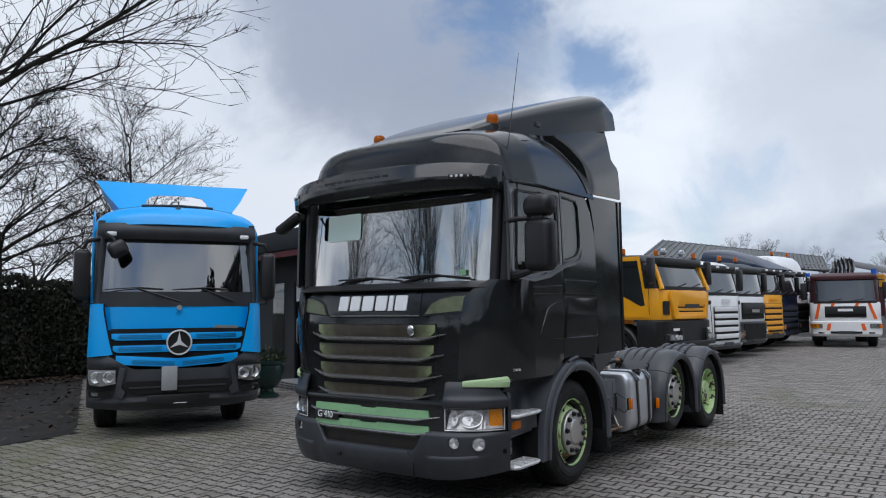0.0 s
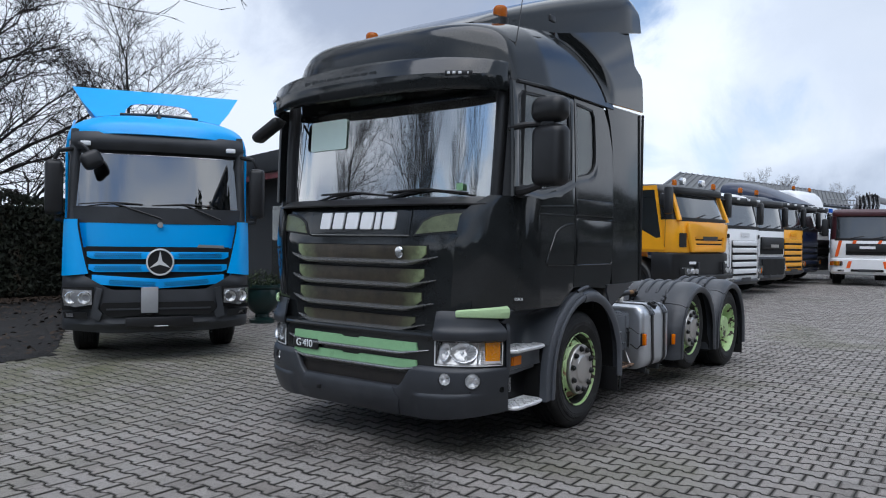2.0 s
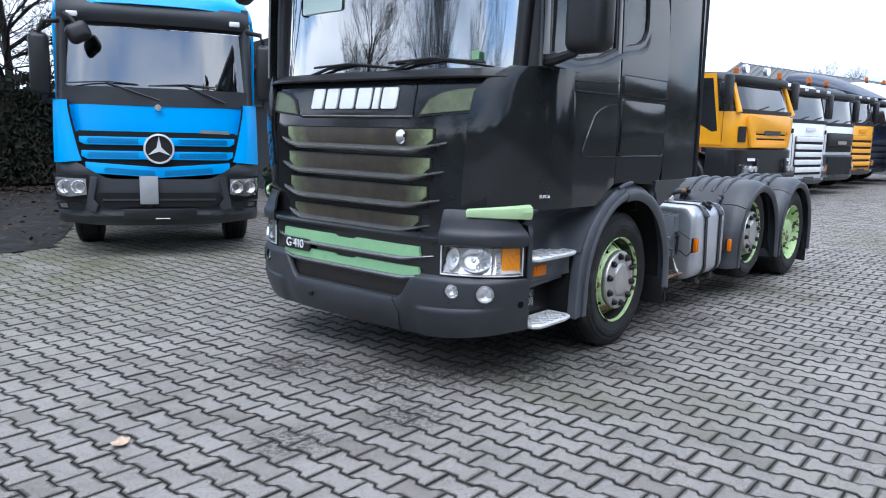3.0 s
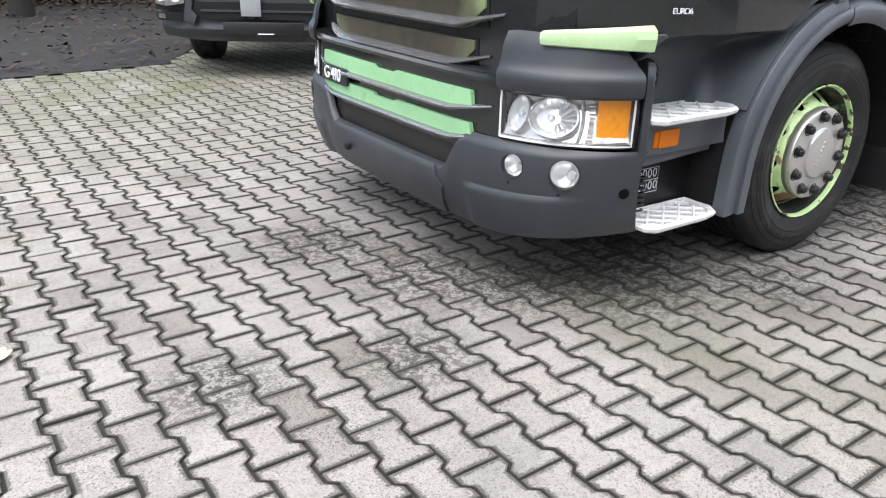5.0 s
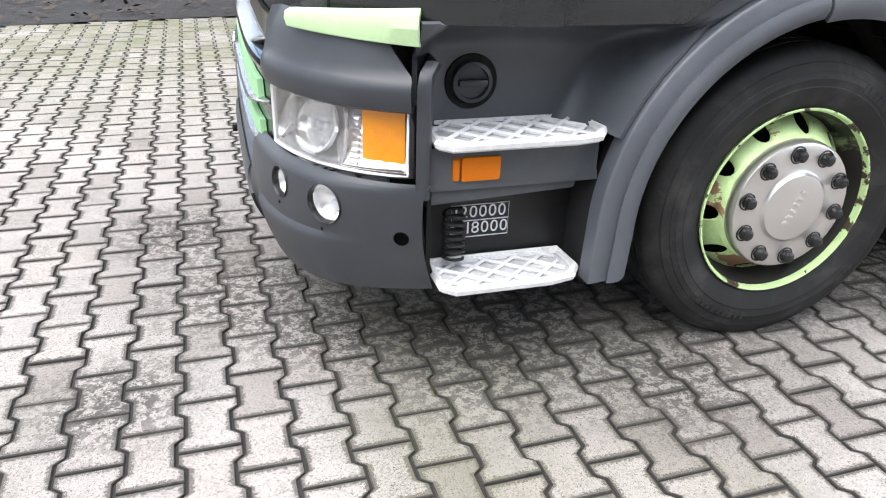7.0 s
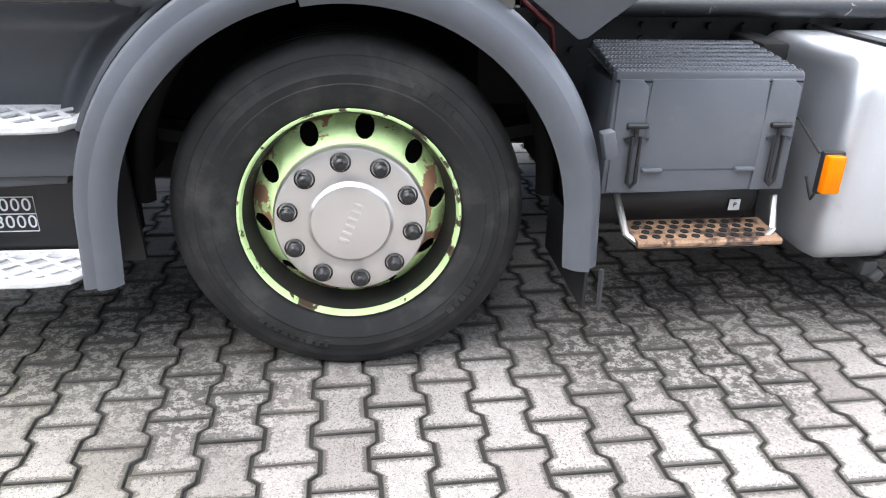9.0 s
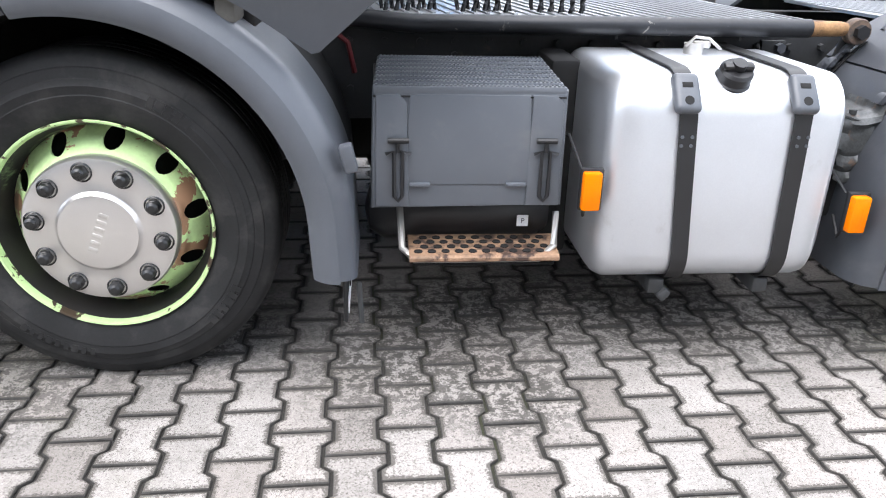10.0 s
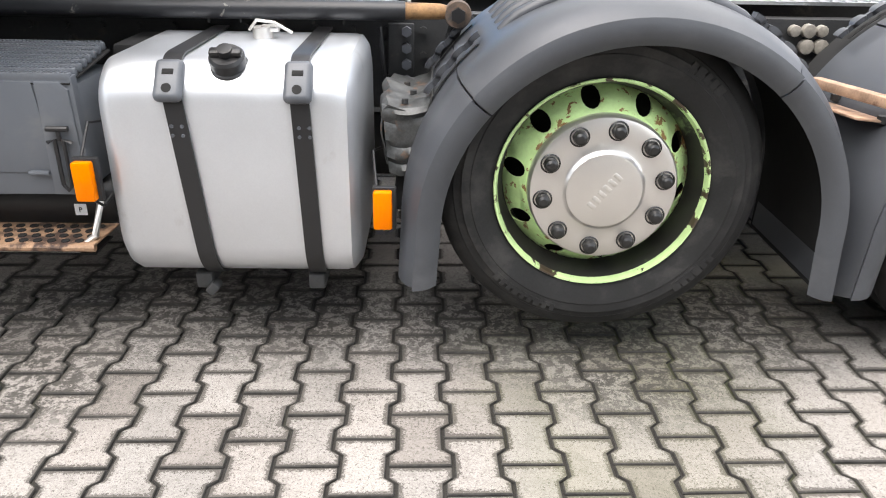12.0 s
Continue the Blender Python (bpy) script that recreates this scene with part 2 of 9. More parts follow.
WORNSLAT = worn_slat("worn_slat", (0.046, 0.036, 0.023), (0.27, 0.33, 0.16))
INTAKE = surf("olive_inset", (0.12, 0.14, 0.075), 0.35, var=0.25, scale=10, bump=0.1, stain=(0.05, 0.05, 0.03), stain_scale=6.0)
SLOTBROWN = surf("dirty_brown_plastic", (0.020, 0.016, 0.013), 0.6, var=0.4, scale=9, bump=0.2)
TRIMGREY = surf("satin_trim", (0.34, 0.345, 0.34), 0.2, metal=0.6, var=0.2, scale=10, bump=0.05)
RUSTSTEP = surf("rusty_step", (0.31, 0.19, 0.115), 0.7, var=0.45, scale=14, grain=150, bump=0.4, stain=(0.05, 0.028, 0.02), stain_scale=13.0, stain_at=(0.48, 0.58))
PIPE = surf("scuffed_pipe_paint", (0.016, 0.017, 0.020), 0.42, var=0.3, scale=8, stain=(0.20, 0.19, 0.17), stain_scale=16.0, stain_at=(0.635, 0.66), bump=0.2)
RUSTORANGE = surf("orange_rust", (0.30, 0.165, 0.07), 0.7, var=0.4, scale=20, grain=140, bump=0.4, stain=(0.09, 0.05, 0.03), stain_scale=16.0, stain_at=(0.52, 0.62))
RUSTPALE = surf("pale_rust", (0.33, 0.21, 0.14), 0.7, var=0.35, scale=16, grain=140, bump=0.4, stain=(0.14, 0.07, 0.045), stain_scale=13.0, stain_at=(0.54, 0.66))
STUDGREY = surf("pale_stud", (0.24, 0.22, 0.19), 0.6, var=0.3, scale=30, bump=0.2)
BRACKETRUST = surf("rust_flecked_sheet", (0.075, 0.078, 0.078), 0.42, metal=0.3, var=0.5, scale=22, grain=140, bump=0.3, stain=(0.20, 0.10, 0.05), stain_scale=17.0, stain_at=(0.56, 0.70))
HUBSTEEL = surf("polished_hub_steel", (0.62, 0.60, 0.575), 0.32, metal=0.85, var=0.05, scale=3, grain=300, bump=0.03, bump_dist=0.0003, rough_var=0.12)
NUTCAP = surf("nut_cap", (0.012, 0.012, 0.012), 0.28, var=0.2, bump=0.0)
RUST = surf("rust", (0.15, 0.10, 0.07), 0.75, var=0.4, scale=18, grain=140, bump=0.4, stain=(0.05, 0.048, 0.047), stain_scale=13.0, stain_at=(0.45, 0.6))
LETTER = surf("white_letter", (0.86, 0.87, 0.88), 0.35, var=0.04, bump=0.0)
CARD = surf("mint_card", (0.78, 0.95, 0.88), 0.7, var=0.03, bump=0.0)
CABINSIDE = surf("cab_trim", (0.10, 0.095, 0.085), 0.8, var=0.2, bump=0.1)
SEATCLOTH = surf("seat_cloth", (0.05, 0.052, 0.06), 0.9, var=0.25, grain=300, bump=0.2)
# near-black for holes, gaps and hidden parts: their shade is in the colour
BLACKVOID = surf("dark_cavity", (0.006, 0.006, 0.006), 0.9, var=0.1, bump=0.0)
AMBER = lens_mat("amber_lens", (0.80, 0.185, 0.0), 0.0)
AMBERLAMP = lens_mat("amber_lamp", (1.0, 0.37, 0.0), 0.0)
FADED = surf("matt_black_film", (0.017, 0.019, 0.020), 0.24, var=0.25, bump=0.0)
BEACONAMBER = lens_mat("smoky_amber_lens", (0.52, 0.13, 0.008), 0.25)
AMBERDARK = lens_mat("dark_amber_lens", (0.75, 0.20, 0.01), 0.1)
LAMPSILVER = surf("lamp_silver", (0.97, 0.975, 0.98), 0.16, metal=0.30, var=0.03, bump=0.0)
# two tones of one reflector: lit and shaded facets put into colour
LAMPWHITE = surf("bright_reflector", (0.97, 0.975, 0.98), 0.12, metal=0.65, var=0.03, bump=0.0)
LAMPGREY = surf("shaded_reflector", (0.72, 0.73, 0.75), 0.08, metal=0.65, var=0.08, scale=30, bump=0.0)
WHITEPLATE = surf("chequer_plate", (0.55, 0.56, 0.57), 0.35, metal=0.9, var=0.1, scale=8, grain=60, bump=0.6, bump_dist=0.004)
GLASS = glass_mat("windscreen_glass", (0.62, 0.68, 0.66), 0.50, 0.0)
SIDEGLASS = glass_mat("side_glass", (0.40, 0.44, 0.44), 0.06)
CLEAR = glass_mat("lens_glass", (0.99, 0.99, 0.99), 0.01)


# ---- mesh tools ----
def finish(bm, name, mat, parent=None, label="", smooth=40, kind=""):
    me = bpy.data.meshes.new(name)
    bmesh.ops.recalc_face_normals(bm, faces=bm.faces)
    bm.to_mesh(me)
    bm.free()
    for mm in (mat if isinstance(mat, (list, tuple)) else [mat]):
        me.materials.append(mm)
    if smooth:
        me.shade_smooth()
        me.set_sharp_from_angle(angle=radians(smooth))
    ob = new(name, me)
    if parent is not None:
        ob.parent = parent
    if label or kind:
        tagged(ob, label, kind=kind)
    return ob


def part(name, bm, mat, parent, label="", smooth=40):
    return finish(bm, name, mat, parent, label, smooth)


def thing(name, m, label, category, group=""):
    ob = new(name)
    ob.empty_display_size = 0.2
    ob.matrix_world = m
    return tagged(ob, label, category, group)


def box(cx, cy, cz, sx, sy, sz, bevel=0.0, seg=2, bm=None, rot=None):
    bm2 = bmesh.new()
    bmesh.ops.create_cube(bm2, size=1.0, matrix=Matrix.Diagonal((sx, sy, sz, 1)))
    if bevel:
        bmesh.ops.bevel(bm2, geom=bm2.edges[:], offset=min(bevel, 0.49 * min(sx, sy, sz)), segments=seg, profile=0.5, affect="EDGES")
    m = Matrix.Translation((cx, cy, cz))
    if rot is not None:
        m = m @ Euler([radians(a) for a in rot]).to_matrix().to_4x4()
    bm2.transform(m)
    return merge(bm, bm2)


def merge(bm, other):
    if bm is None:
        return other
    me = bpy.data.meshes.new("tmp")
    other.to_mesh(me)
    other.free()
    bm.from_mesh(me)
    bpy.data.meshes.remove(me)
    return bm


def axis_turn(axis):
    return {"z": Matrix.Identity(4), "x": Matrix.Rotation(radians(90), 4, "Y"), "y": Matrix.Rotation(radians(90), 4, "X")}[axis]


def cyl(cx, cy, cz, r, h, axis="z", n=20, r2=None, bm=None, bevel=0.0, m=None):
    bm2 = bmesh.new()
    bmesh.ops.create_cone(bm2, cap_ends=True, segments=n, radius1=r, radius2=r if r2 is None else r2, depth=h)
    if bevel:
        es = [e for e in bm2.edges if abs(e.verts[0].co.z - e.verts[1].co.z) < 1e-6]
        bmesh.ops.bevel(bm2, geom=es, offset=bevel, segments=2, profile=0.5, affect="EDGES")
    bm2.transform(Matrix.Translation((cx, cy, cz)) @ (m if m is not None else axis_turn(axis)))
    return merge(bm, bm2)


def lathe(profile, n=48, axis="y", at=(0, 0, 0), bm=None, closed=False):
    """profile: (radius, along) pairs, turned round the axis through at; along runs to +axis."""
    bm2 = bmesh.new()
    rings = []
    for r, h in profile:
        if r < 1e-6:
            rings.append([bm2.verts.new((0, 0, h))])
        else:
            rings.append([bm2.verts.new((r * math.cos(2 * math.pi * k / n), r * math.sin(2 * math.pi * k / n), h)) for k in range(n)])
    pairs = list(zip(rings, rings[1:]))
    if closed:
        pairs.append((rings[-1], rings[0]))
    for a, b in pairs:
        for k in range(n):
            k2 = (k + 1) % n
            if len(a) == 1 and len(b) == 1:
                continue
            if len(a) == 1:
                bm2.faces.new((a[0], b[k], b[k2]))
            elif len(b) == 1:
                bm2.faces.new((a[k], b[0], a[k2]))
            else:
                bm2.faces.new((a[k], b[k], b[k2], a[k2]))
    turn = {"z": Matrix.Identity(4), "y": Matrix.Rotation(radians(-90), 4, "X"), "x": Matrix.Rotation(radians(90), 4, "Y")}[axis]
    bm2.transform(Matrix.Translation(at) @ turn)
    return merge(bm, bm2)


def tube(points, r, n=8, bm=None, cap=True):
    """A round bar through the points; r a number or one per point."""
    bm2 = bmesh.new()
    pts = [Vector(p) for p in points]
    rs = r if isinstance(r, (list, tuple)) else [r] * len(pts)
    rings, up = [], Vector((0.13, 0.31, 0.94))
    for k, p in enumerate(pts):
        d = (pts[min(k + 1, len(pts) - 1)] - pts[max(k - 1, 0)]).normalized()
        a = d.cross(up)
        if a.length < 1e-3:
            a = d.cross(Vector((1, 0, 0)))
        a.normalize()
        b = d.cross(a)
        rings.append([bm2.verts.new(p + rs[k] * (math.cos(2 * math.pi * j / n) * a + math.sin(2 * math.pi * j / n) * b)) for j in range(n)])
    for a, b in zip(rings, rings[1:]):
        for j in range(n):
            bm2.faces.new((a[j], a[(j + 1) % n], b[(j + 1) % n], b[j]))
    if cap:
        bm2.faces.new(rings[0])
        bm2.faces.new(rings[-1])
    return merge(bm, bm2)


def arc(cx, cy, r, a0, a1, n):
    return [(cx + r * math.cos(radians(a0 + (a1 - a0) * k / n)), cy + r * math.sin(radians(a0 + (a1 - a0) * k / n))) for k in range(n + 1)]


def rrect(x0, y0, x1, y1, r, n=4):
    out = []
    for cx, cy, a in ((x1 - r, y0 + r, -90), (x1 - r, y1 - r, 0), (x0 + r, y1 - r, 90), (x0 + r, y0 + r, 180)):
        out += arc(cx, cy, r, a, a + 90, n)
    return out


def plate(outer, thick, holes=(), bevel=0.0, cuts=(), cut_axis=0, bm=None, place=None, cuts2=(), sheet=False):
    """A solid plate from a flat outline (u, v), thickness along +w; place maps Vector(u, v, w) to the world of the thing.
    cuts: u (or v) values at which it is divided, so that place can bend it."""
    bm2 = bmesh.new()
    for loop in (outer, *holes):
        vs = [bm2.verts.new((u, v, 0)) for u, v in loop]
        for k in range(len(vs)):
            bm2.edges.new((vs[k], vs[(k + 1) % len(vs)]))
    if holes or len(outer) > 4:
        bmesh.ops.triangle_fill(bm2, use_beauty=True, use_dissolve=False, edges=bm2.edges[:], normal=(0, 0, 1))
    else:
        bm2.faces.new(bm2.verts[:])
    no = Vector((1, 0, 0)) if cut_axis == 0 else Vector((0, 1, 0))
    for c in cuts:
        bmesh.ops.bisect_plane(bm2, geom=bm2.verts[:] + bm2.edges[:] + bm2.faces[:], plane_co=no * c, plane_no=no)
    for c in cuts2:
        bmesh.ops.bisect_plane(bm2, geom=bm2.verts[:] + bm2.edges[:] + bm2.faces[:], plane_co=(0, c, 0), plane_no=(0, 1, 0))
    if sheet:
        return bm2
    bmesh.ops.recalc_face_normals(bm2, faces=bm2.faces)
    got = bmesh.ops.extrude_face_region(bm2, geom=bm2.faces[:])
    top = [v for v in got["geom"] if isinstance(v, bmesh.types.BMVert)]
    bmesh.ops.translate(bm2, verts=top, vec=(0, 0, thick))
    if bevel:
        tops = set(top)
        es = [e for e in bm2.edges if e.verts[0] in tops and e.verts[1] in tops and len(e.link_faces) == 2
              and abs(e.link_faces[0].normal.z - e.link_faces[1].normal.z) > -1 and any(abs(f.calc_center_median().z - thick) > 1e-5 for f in e.link_faces)]
        bmesh.ops.bevel(bm2, geom=es, offset=bevel, segments=2, profile=0.5, affect="EDGES", clamp_overlap=True)
    if place:
        for v in bm2.verts:
            v.co = place(v.co.copy())
    return merge(bm, bm2)


def shell(f, nu, nv, thick, bm=None, flip=False):
    """A curved sheet f(u, v), u and v from 0 to 1, with a thickness."""
    P = [[Vector(f(i / nu, j / nv)) for j in range(nv + 1)] for i in range(nu + 1)]
    bm2 = bmesh.new()
    A = [[bm2.verts.new(p) for p in row] for row in P]
    B = []
    for i in range(nu + 1):
        row = []
        for j in range(nv + 1):
            du = P[min(i + 1, nu)][j] - P[max(i - 1, 0)][j]
            dv = P[i][min(j + 1, nv)] - P[i][max(j - 1, 0)]
            nrm = du.cross(dv)
            nrm = nrm.normalized() if nrm.length > 1e-9 else Vector((0, 0, 1))
            row.append(bm2.verts.new(P[i][j] + nrm * (thick if not flip else -thick)))
        B.append(row)
    for G in (A, B):
        for i in range(nu):
            for j in range(nv):
                bm2.faces.new((G[i][j], G[i + 1][j], G[i + 1][j + 1], G[i][j + 1]))
    for i in range(nu):
        for j in (0, nv):
            bm2.faces.new((A[i][j], A[i + 1][j], B[i + 1][j], B[i][j]))
    for j in range(nv):
        for i in (0, nu):
            bm2.faces.new((A[i][j], A[i][j + 1], B[i][j + 1], B[i][j]))
    bmesh.ops.remove_doubles(bm2, verts=bm2.verts[:], dist=1e-5)
    return merge(bm, bm2)


def steps(a, b, n):
    return [a + (b - a) * k / n for k in range(1, n)]


def front_x(y, w, x0, depth=0.58, p=4.0, q=2.5):
    """The bowed front of a cab in plan: how far back it lies at y."""
    return x0 + depth - depth * max(0.0, 1 - min(1.0, abs(y) / w) ** p) ** (1 / q)


def on_front(w, x0, depth=0.58, p=4.0, q=2.5, lean=0.0, z_ref=0.0):
    """A map for plate(): u is y, v is z, thickness goes forward."""
    def place(c):
        return Vector((front_x(c.x, w, x0, depth, p, q) + lean * (c.y - z_ref) - c.z, c.x, c.y))
    return place


def on_side(y, sign=-1):
    """A map for plate(): u is x, v is z, thickness goes outward."""
    return lambda c: Vector((c.x, sign * (abs(y) + c.z), c.y))


def on_top(z):
    return lambda c: Vector((c.x, c.y, z + c.z))


def text_bm(body, size, depth=0.002):
    cu = bpy.data.curves.new("txt", "FONT")
    cu.body, cu.size, cu.extrude, cu.align_x, cu.align_y = body, size, depth, "CENTER", "CENTER"
    ob = bpy.data.objects.new("txt", cu)
    scene.collection.objects.link(ob)
    me = bpy.data.meshes.new_from_object(ob.evaluated_get(bpy.context.evaluated_depsgraph_get()))
    bpy.data.objects.remove(ob)
    bm = bmesh.new()
    bm.from_mesh(me)
    bpy.data.meshes.remove(me)
    return bm


SIDE_TEXT = Matrix.Rotation(radians(90), 4, "X")       # reads from -y
FRONT_TEXT = Matrix.Rotation(radians(-90), 4, "Z") @ Matrix.Rotation(radians(90), 4, "X")  # reads from -x


def put_text(parent, name, body, size, depth, mat, at):
    """Letters as parts of their own; at(dx) gives the place of a letter dx along the line."""
    wide = [0.30 if c in " 1" else 0.56 for c in body]
    wide = [w * size for w in wide]
    x = -sum(wide) / 2
    for c, w in zip(body, wide):
        if c != " ":
            bm = text_bm(c, size, depth)
            bm.transform(at(x + w / 2))
            part(name, bm, mat, parent, smooth=0)
        x += w


# ---- ground ----
PITCH, LENGTH, LAT_ANGLE, LAT_OFF = 0.14225, 0.20759, radians(1.14), (3.2688, -1.5009)


def rise(x, y):
    """The yard climbs gently towards the parked row."""
    t = min(max(0.0, x - 5.0), 40.0)
    return 0.008 * t * t / (t + 4.0)


def build_ground():
    bm = bmesh.new()
    xs = [-900, -300, -90, -30, -12] + [-7 + 1.0 * k for k in range(54)] + [60, 120, 300, 900]
    ys = [-900, -300, -90, -30, -16, -10, 0, 6, 12, 20, 34, 90, 300, 900]
    V = [[bm.verts.new((x, y, rise(x, y) - 0.0085)) for y in ys] for x in xs]
    for i in range(len(xs) - 1):
        for j in range(len(ys) - 1):
            bm.faces.new((V[i][j], V[i + 1][j], V[i + 1][j + 1], V[i][j + 1]))
    m = surf("joint_dirt", (0.024, 0.022, 0.019), 0.95, var=0.4, scale=1.4, grain=160, bump=0.5, bump_dist=0.004, world_space=True,
             stain=(0.03, 0.034, 0.014), stain_scale=0.6)
    ob = finish(bm, "ground", m, smooth=30)
    return tagged(ob, "dark gritty sand bed between grey paving stones", "ground", kind="structure")


ground = build_ground()

# the dark soil bed beside the blue truck
BED = [(0.44, 5.66), (5.1, 14.15), (3.0, 14.5), (-14.0, 14.5), (-14.0, 3.1)]


def in_bed(x, y):
    inside = False
    for (x0, y0), (x1, y1) in zip(BED, BED[1:] + BED[:1]):
        if (y0 > y) != (y1 > y) and x < x0 + (y - y0) / (y1 - y0) * (x1 - x0):
            inside = not inside
    return inside


def build_bed():
    bm = bmesh.new()
    f = bm.faces.new([bm.verts.new((x, y, 0.004)) for x, y in BED])
    for c in range(-13, 5):
        bmesh.ops.bisect_plane(bm, geom=bm.verts[:] + bm.edges[:] + bm.faces[:], plane_co=(c, 0, 0), plane_no=(1, 0, 0))
    for c in range(4, 15):
        bmesh.ops.bisect_plane(bm, geom=bm.verts[:] + bm.edges[:] + bm.faces[:], plane_co=(0, c, 0), plane_no=(0, 1, 0))
    bmesh.ops.subdivide_edges(bm, edges=bm.edges[:], cuts=4, use_grid_fill=True)
    for v in bm.verts:
        v.co.z = 0.006 + 0.012 * noise.noise(Vector((v.co.x * 1.1, v.co.y * 1.1, 0))) + 0.008 * noise.noise(Vector((v.co.x * 6, v.co.y * 6, 3)))
    m = surf("soil", (0.010, 0.009, 0.0085), 0.85, var=0.45, scale=1.2, grain=70, bump=0.8, bump_dist=0.012, world_space=True,
             stain=(0.026, 0.023, 0.021), stain_scale=30.0, stain_at=(0.55, 0.62))
    return tagged(finish(bm, "soil_bed", m), "dark damp soil bed with gravel crumbs beside the paving", "soil", kind="structure")


build_bed()




# ---- wheels ----
def build_wheel(parent, x, y, z, turn, style="cover", R=0.476, width=0.30, rim_mat=None, worn="", side=-1):
    """A truck wheel whose outer face looks to side*y. style: cover (steel hub cover with ten nuts), deep (dished twin wheel), plain."""
    w = new("wheel")
    w.parent = parent
    w.location = (x, y, z)
    w.rotation_euler = (0, 0, 0 if side < 0 else math.pi)
    Y = 0.0   # outer face lies at local y = 0, the wheel goes to +y
    rim_mat = rim_mat or RIMGREEN
    # tyre: profile (radius, along y)
    ri = 0.288
    prof = [(ri, 0.030), (ri + 0.012, 0.012), (ri + 0.035, 0.002), (ri + 0.075, -0.010), (ri + 0.078, -0.0085), (ri + 0.10, -0.011), (ri + 0.103, -0.009), (R - 0.072, -0.006),
            (R - 0.069, -0.003), (R - 0.045, 0.002), (R - 0.042, 0.006), (R - 0.022, 0.014), (R - 0.008, 0.026), (R, 0.042)]
    grooves = []
    for k in range(4):
        g0 = 0.042 + (width - 0.084) * (k + 0.75) / 4.5
        grooves += [(R, g0), (R - 0.012, g0 + 0.002), (R - 0.012, g0 + 0.010), (R, g0 + 0.012)]
    prof += grooves + [(R, width - 0.042), (R - 0.02, width - 0.015), (R - 0.07, width), (ri + 0.03, width - 0.005), (ri, width - 0.03)]
    tyre = part("tyre", lathe(prof, 72, "y", closed=True), RUBBER, w, "worn black rubber tyre", smooth=30)
    if style == "cover":
        for a0, n, size in ((200, 9, 0.024), (285, 6, 0.030), (20, 5, 0.030)):
            for k in range(n):
                a = radians(a0 + turn * 0.3 + k * 3.6)
                one = box(0, 0, 0, size * (0.55 if k % 3 else 0.8), 0.003, size, 0.001)
                one.transform(Matrix.Rotation(math.pi / 2 - a, 4, "Y") @ Matrix.Translation((0, -0.0095, 0.388)))
                part("sidewall_mark", one, RUBBER, tyre, smooth=0)
    if style in ("cover", "plain"):
        lip = [(0.286, 0.035), (0.287, 0.020), (0.297, 0.010), (0.300, 0.004), (0.298, 0.0), (0.293, 0.001), (0.289, 0.010), (0.287, 0.022)]
        part("rim", lathe(lip, 64, "y", closed=True), rim_mat, w, "pale green painted rim flange")
        part("rim_barrel", lathe([(0.288, 0.018), (0.276, 0.05), (0.266, 0.10), (0.260, 0.14), (0.262, 0.2), (0.272, 0.2), (0.283, 0.04)], 64, "y", closed=True), RIMGRIMESHADE if worn else rim_mat, w, "inner rim barrel with grime and painted-in shade")
        # coned disc with ten ventilation holes
        holes = []
        for k in range(10):
            a = turn + 18 + 36 * k
            cx, cz = 0.2395 * math.cos(radians(a)), 0.2395 * math.sin(radians(a))
            holes.append([(cx + 0.0262 * math.cos(2 * math.pi * q / 14), cz + 0.0262 * math.sin(2 * math.pi * q / 14)) for q in range(14)])
        outer = [(0.268 * math.cos(2 * math.pi * q / 60), 0.268 * math.sin(2 * math.pi * q / 60)) for q in range(60)]

        def dish(c):
            r = math.hypot(c.x, c.y)
            d = 0.018 + 0.095 * max(0.0, min(1.0, (r - 0.196) / 0.066)) ** 1.2
            return Vector((c.x, d - c.z + 0.0, c.y))
        bm = plate(outer, 0.010, holes, cuts=steps(-0.27, 0.27, 16), place=dish)
        part("rim_disc", bm, {"rust": RIMRUST, "fleck": RIMFLECK}.get(worn, rim_mat), w, "rust-chipped pale green wheel disc", smooth=60)
        # black disc puts the shade inside the wheel into colour
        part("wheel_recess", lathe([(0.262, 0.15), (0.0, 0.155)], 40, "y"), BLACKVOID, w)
    if style == "cover":
        cov = [(0.0, -0.033), (0.098, -0.033), (0.104, -0.0315), (0.111, -0.023), (0.117, -0.020), (0.150, -0.0195), (0.188, -0.019), (0.200, -0.015), (0.205, -0.006), (0.206, 0.02), (0.2, 0.03)]
        hub = part("hub_cover", lathe(cov, 72, "y"), HUBSTEEL, w, "brushed steel hub cover", smooth=35)
        for k in range(6):
            bm = box(-0.052 + 0.021 * k, -0.0335, 0, 0.012, 0.0022, 0.026, 0.001)
            bm.transform(Matrix.Rotation(radians(-(turn - 30)), 4, "Y"))
            part("embossed_mark", bm, STEEL, w)
        for k in range(10):
            a = radians(turn + 36 * k)
            cx, cz = 0.1675 * math.cos(a), 0.1675 * math.sin(a)
            bm = lathe([(0.0275, -0.018), (0.0275, -0.0205), (0.0245, -0.0225), (0.022, -0.018)], 24, "y", at=(cx, 0, cz))
            bm = lathe([(0.0205, -0.018), (0.0205, -0.030)], 6, "y", at=(cx, 0, cz), bm=bm)
            bm = lathe([(0.0195, -0.022), (0.0195, -0.036), (0.0165, -0.043), (0.010, -0.0475), (0.0, -0.049)], 18, "y", at=(cx, 0, cz), bm=bm)
            part("wheel_nut", bm, NUTCAP, w, "dark hexagonal nut cap", smooth=25)
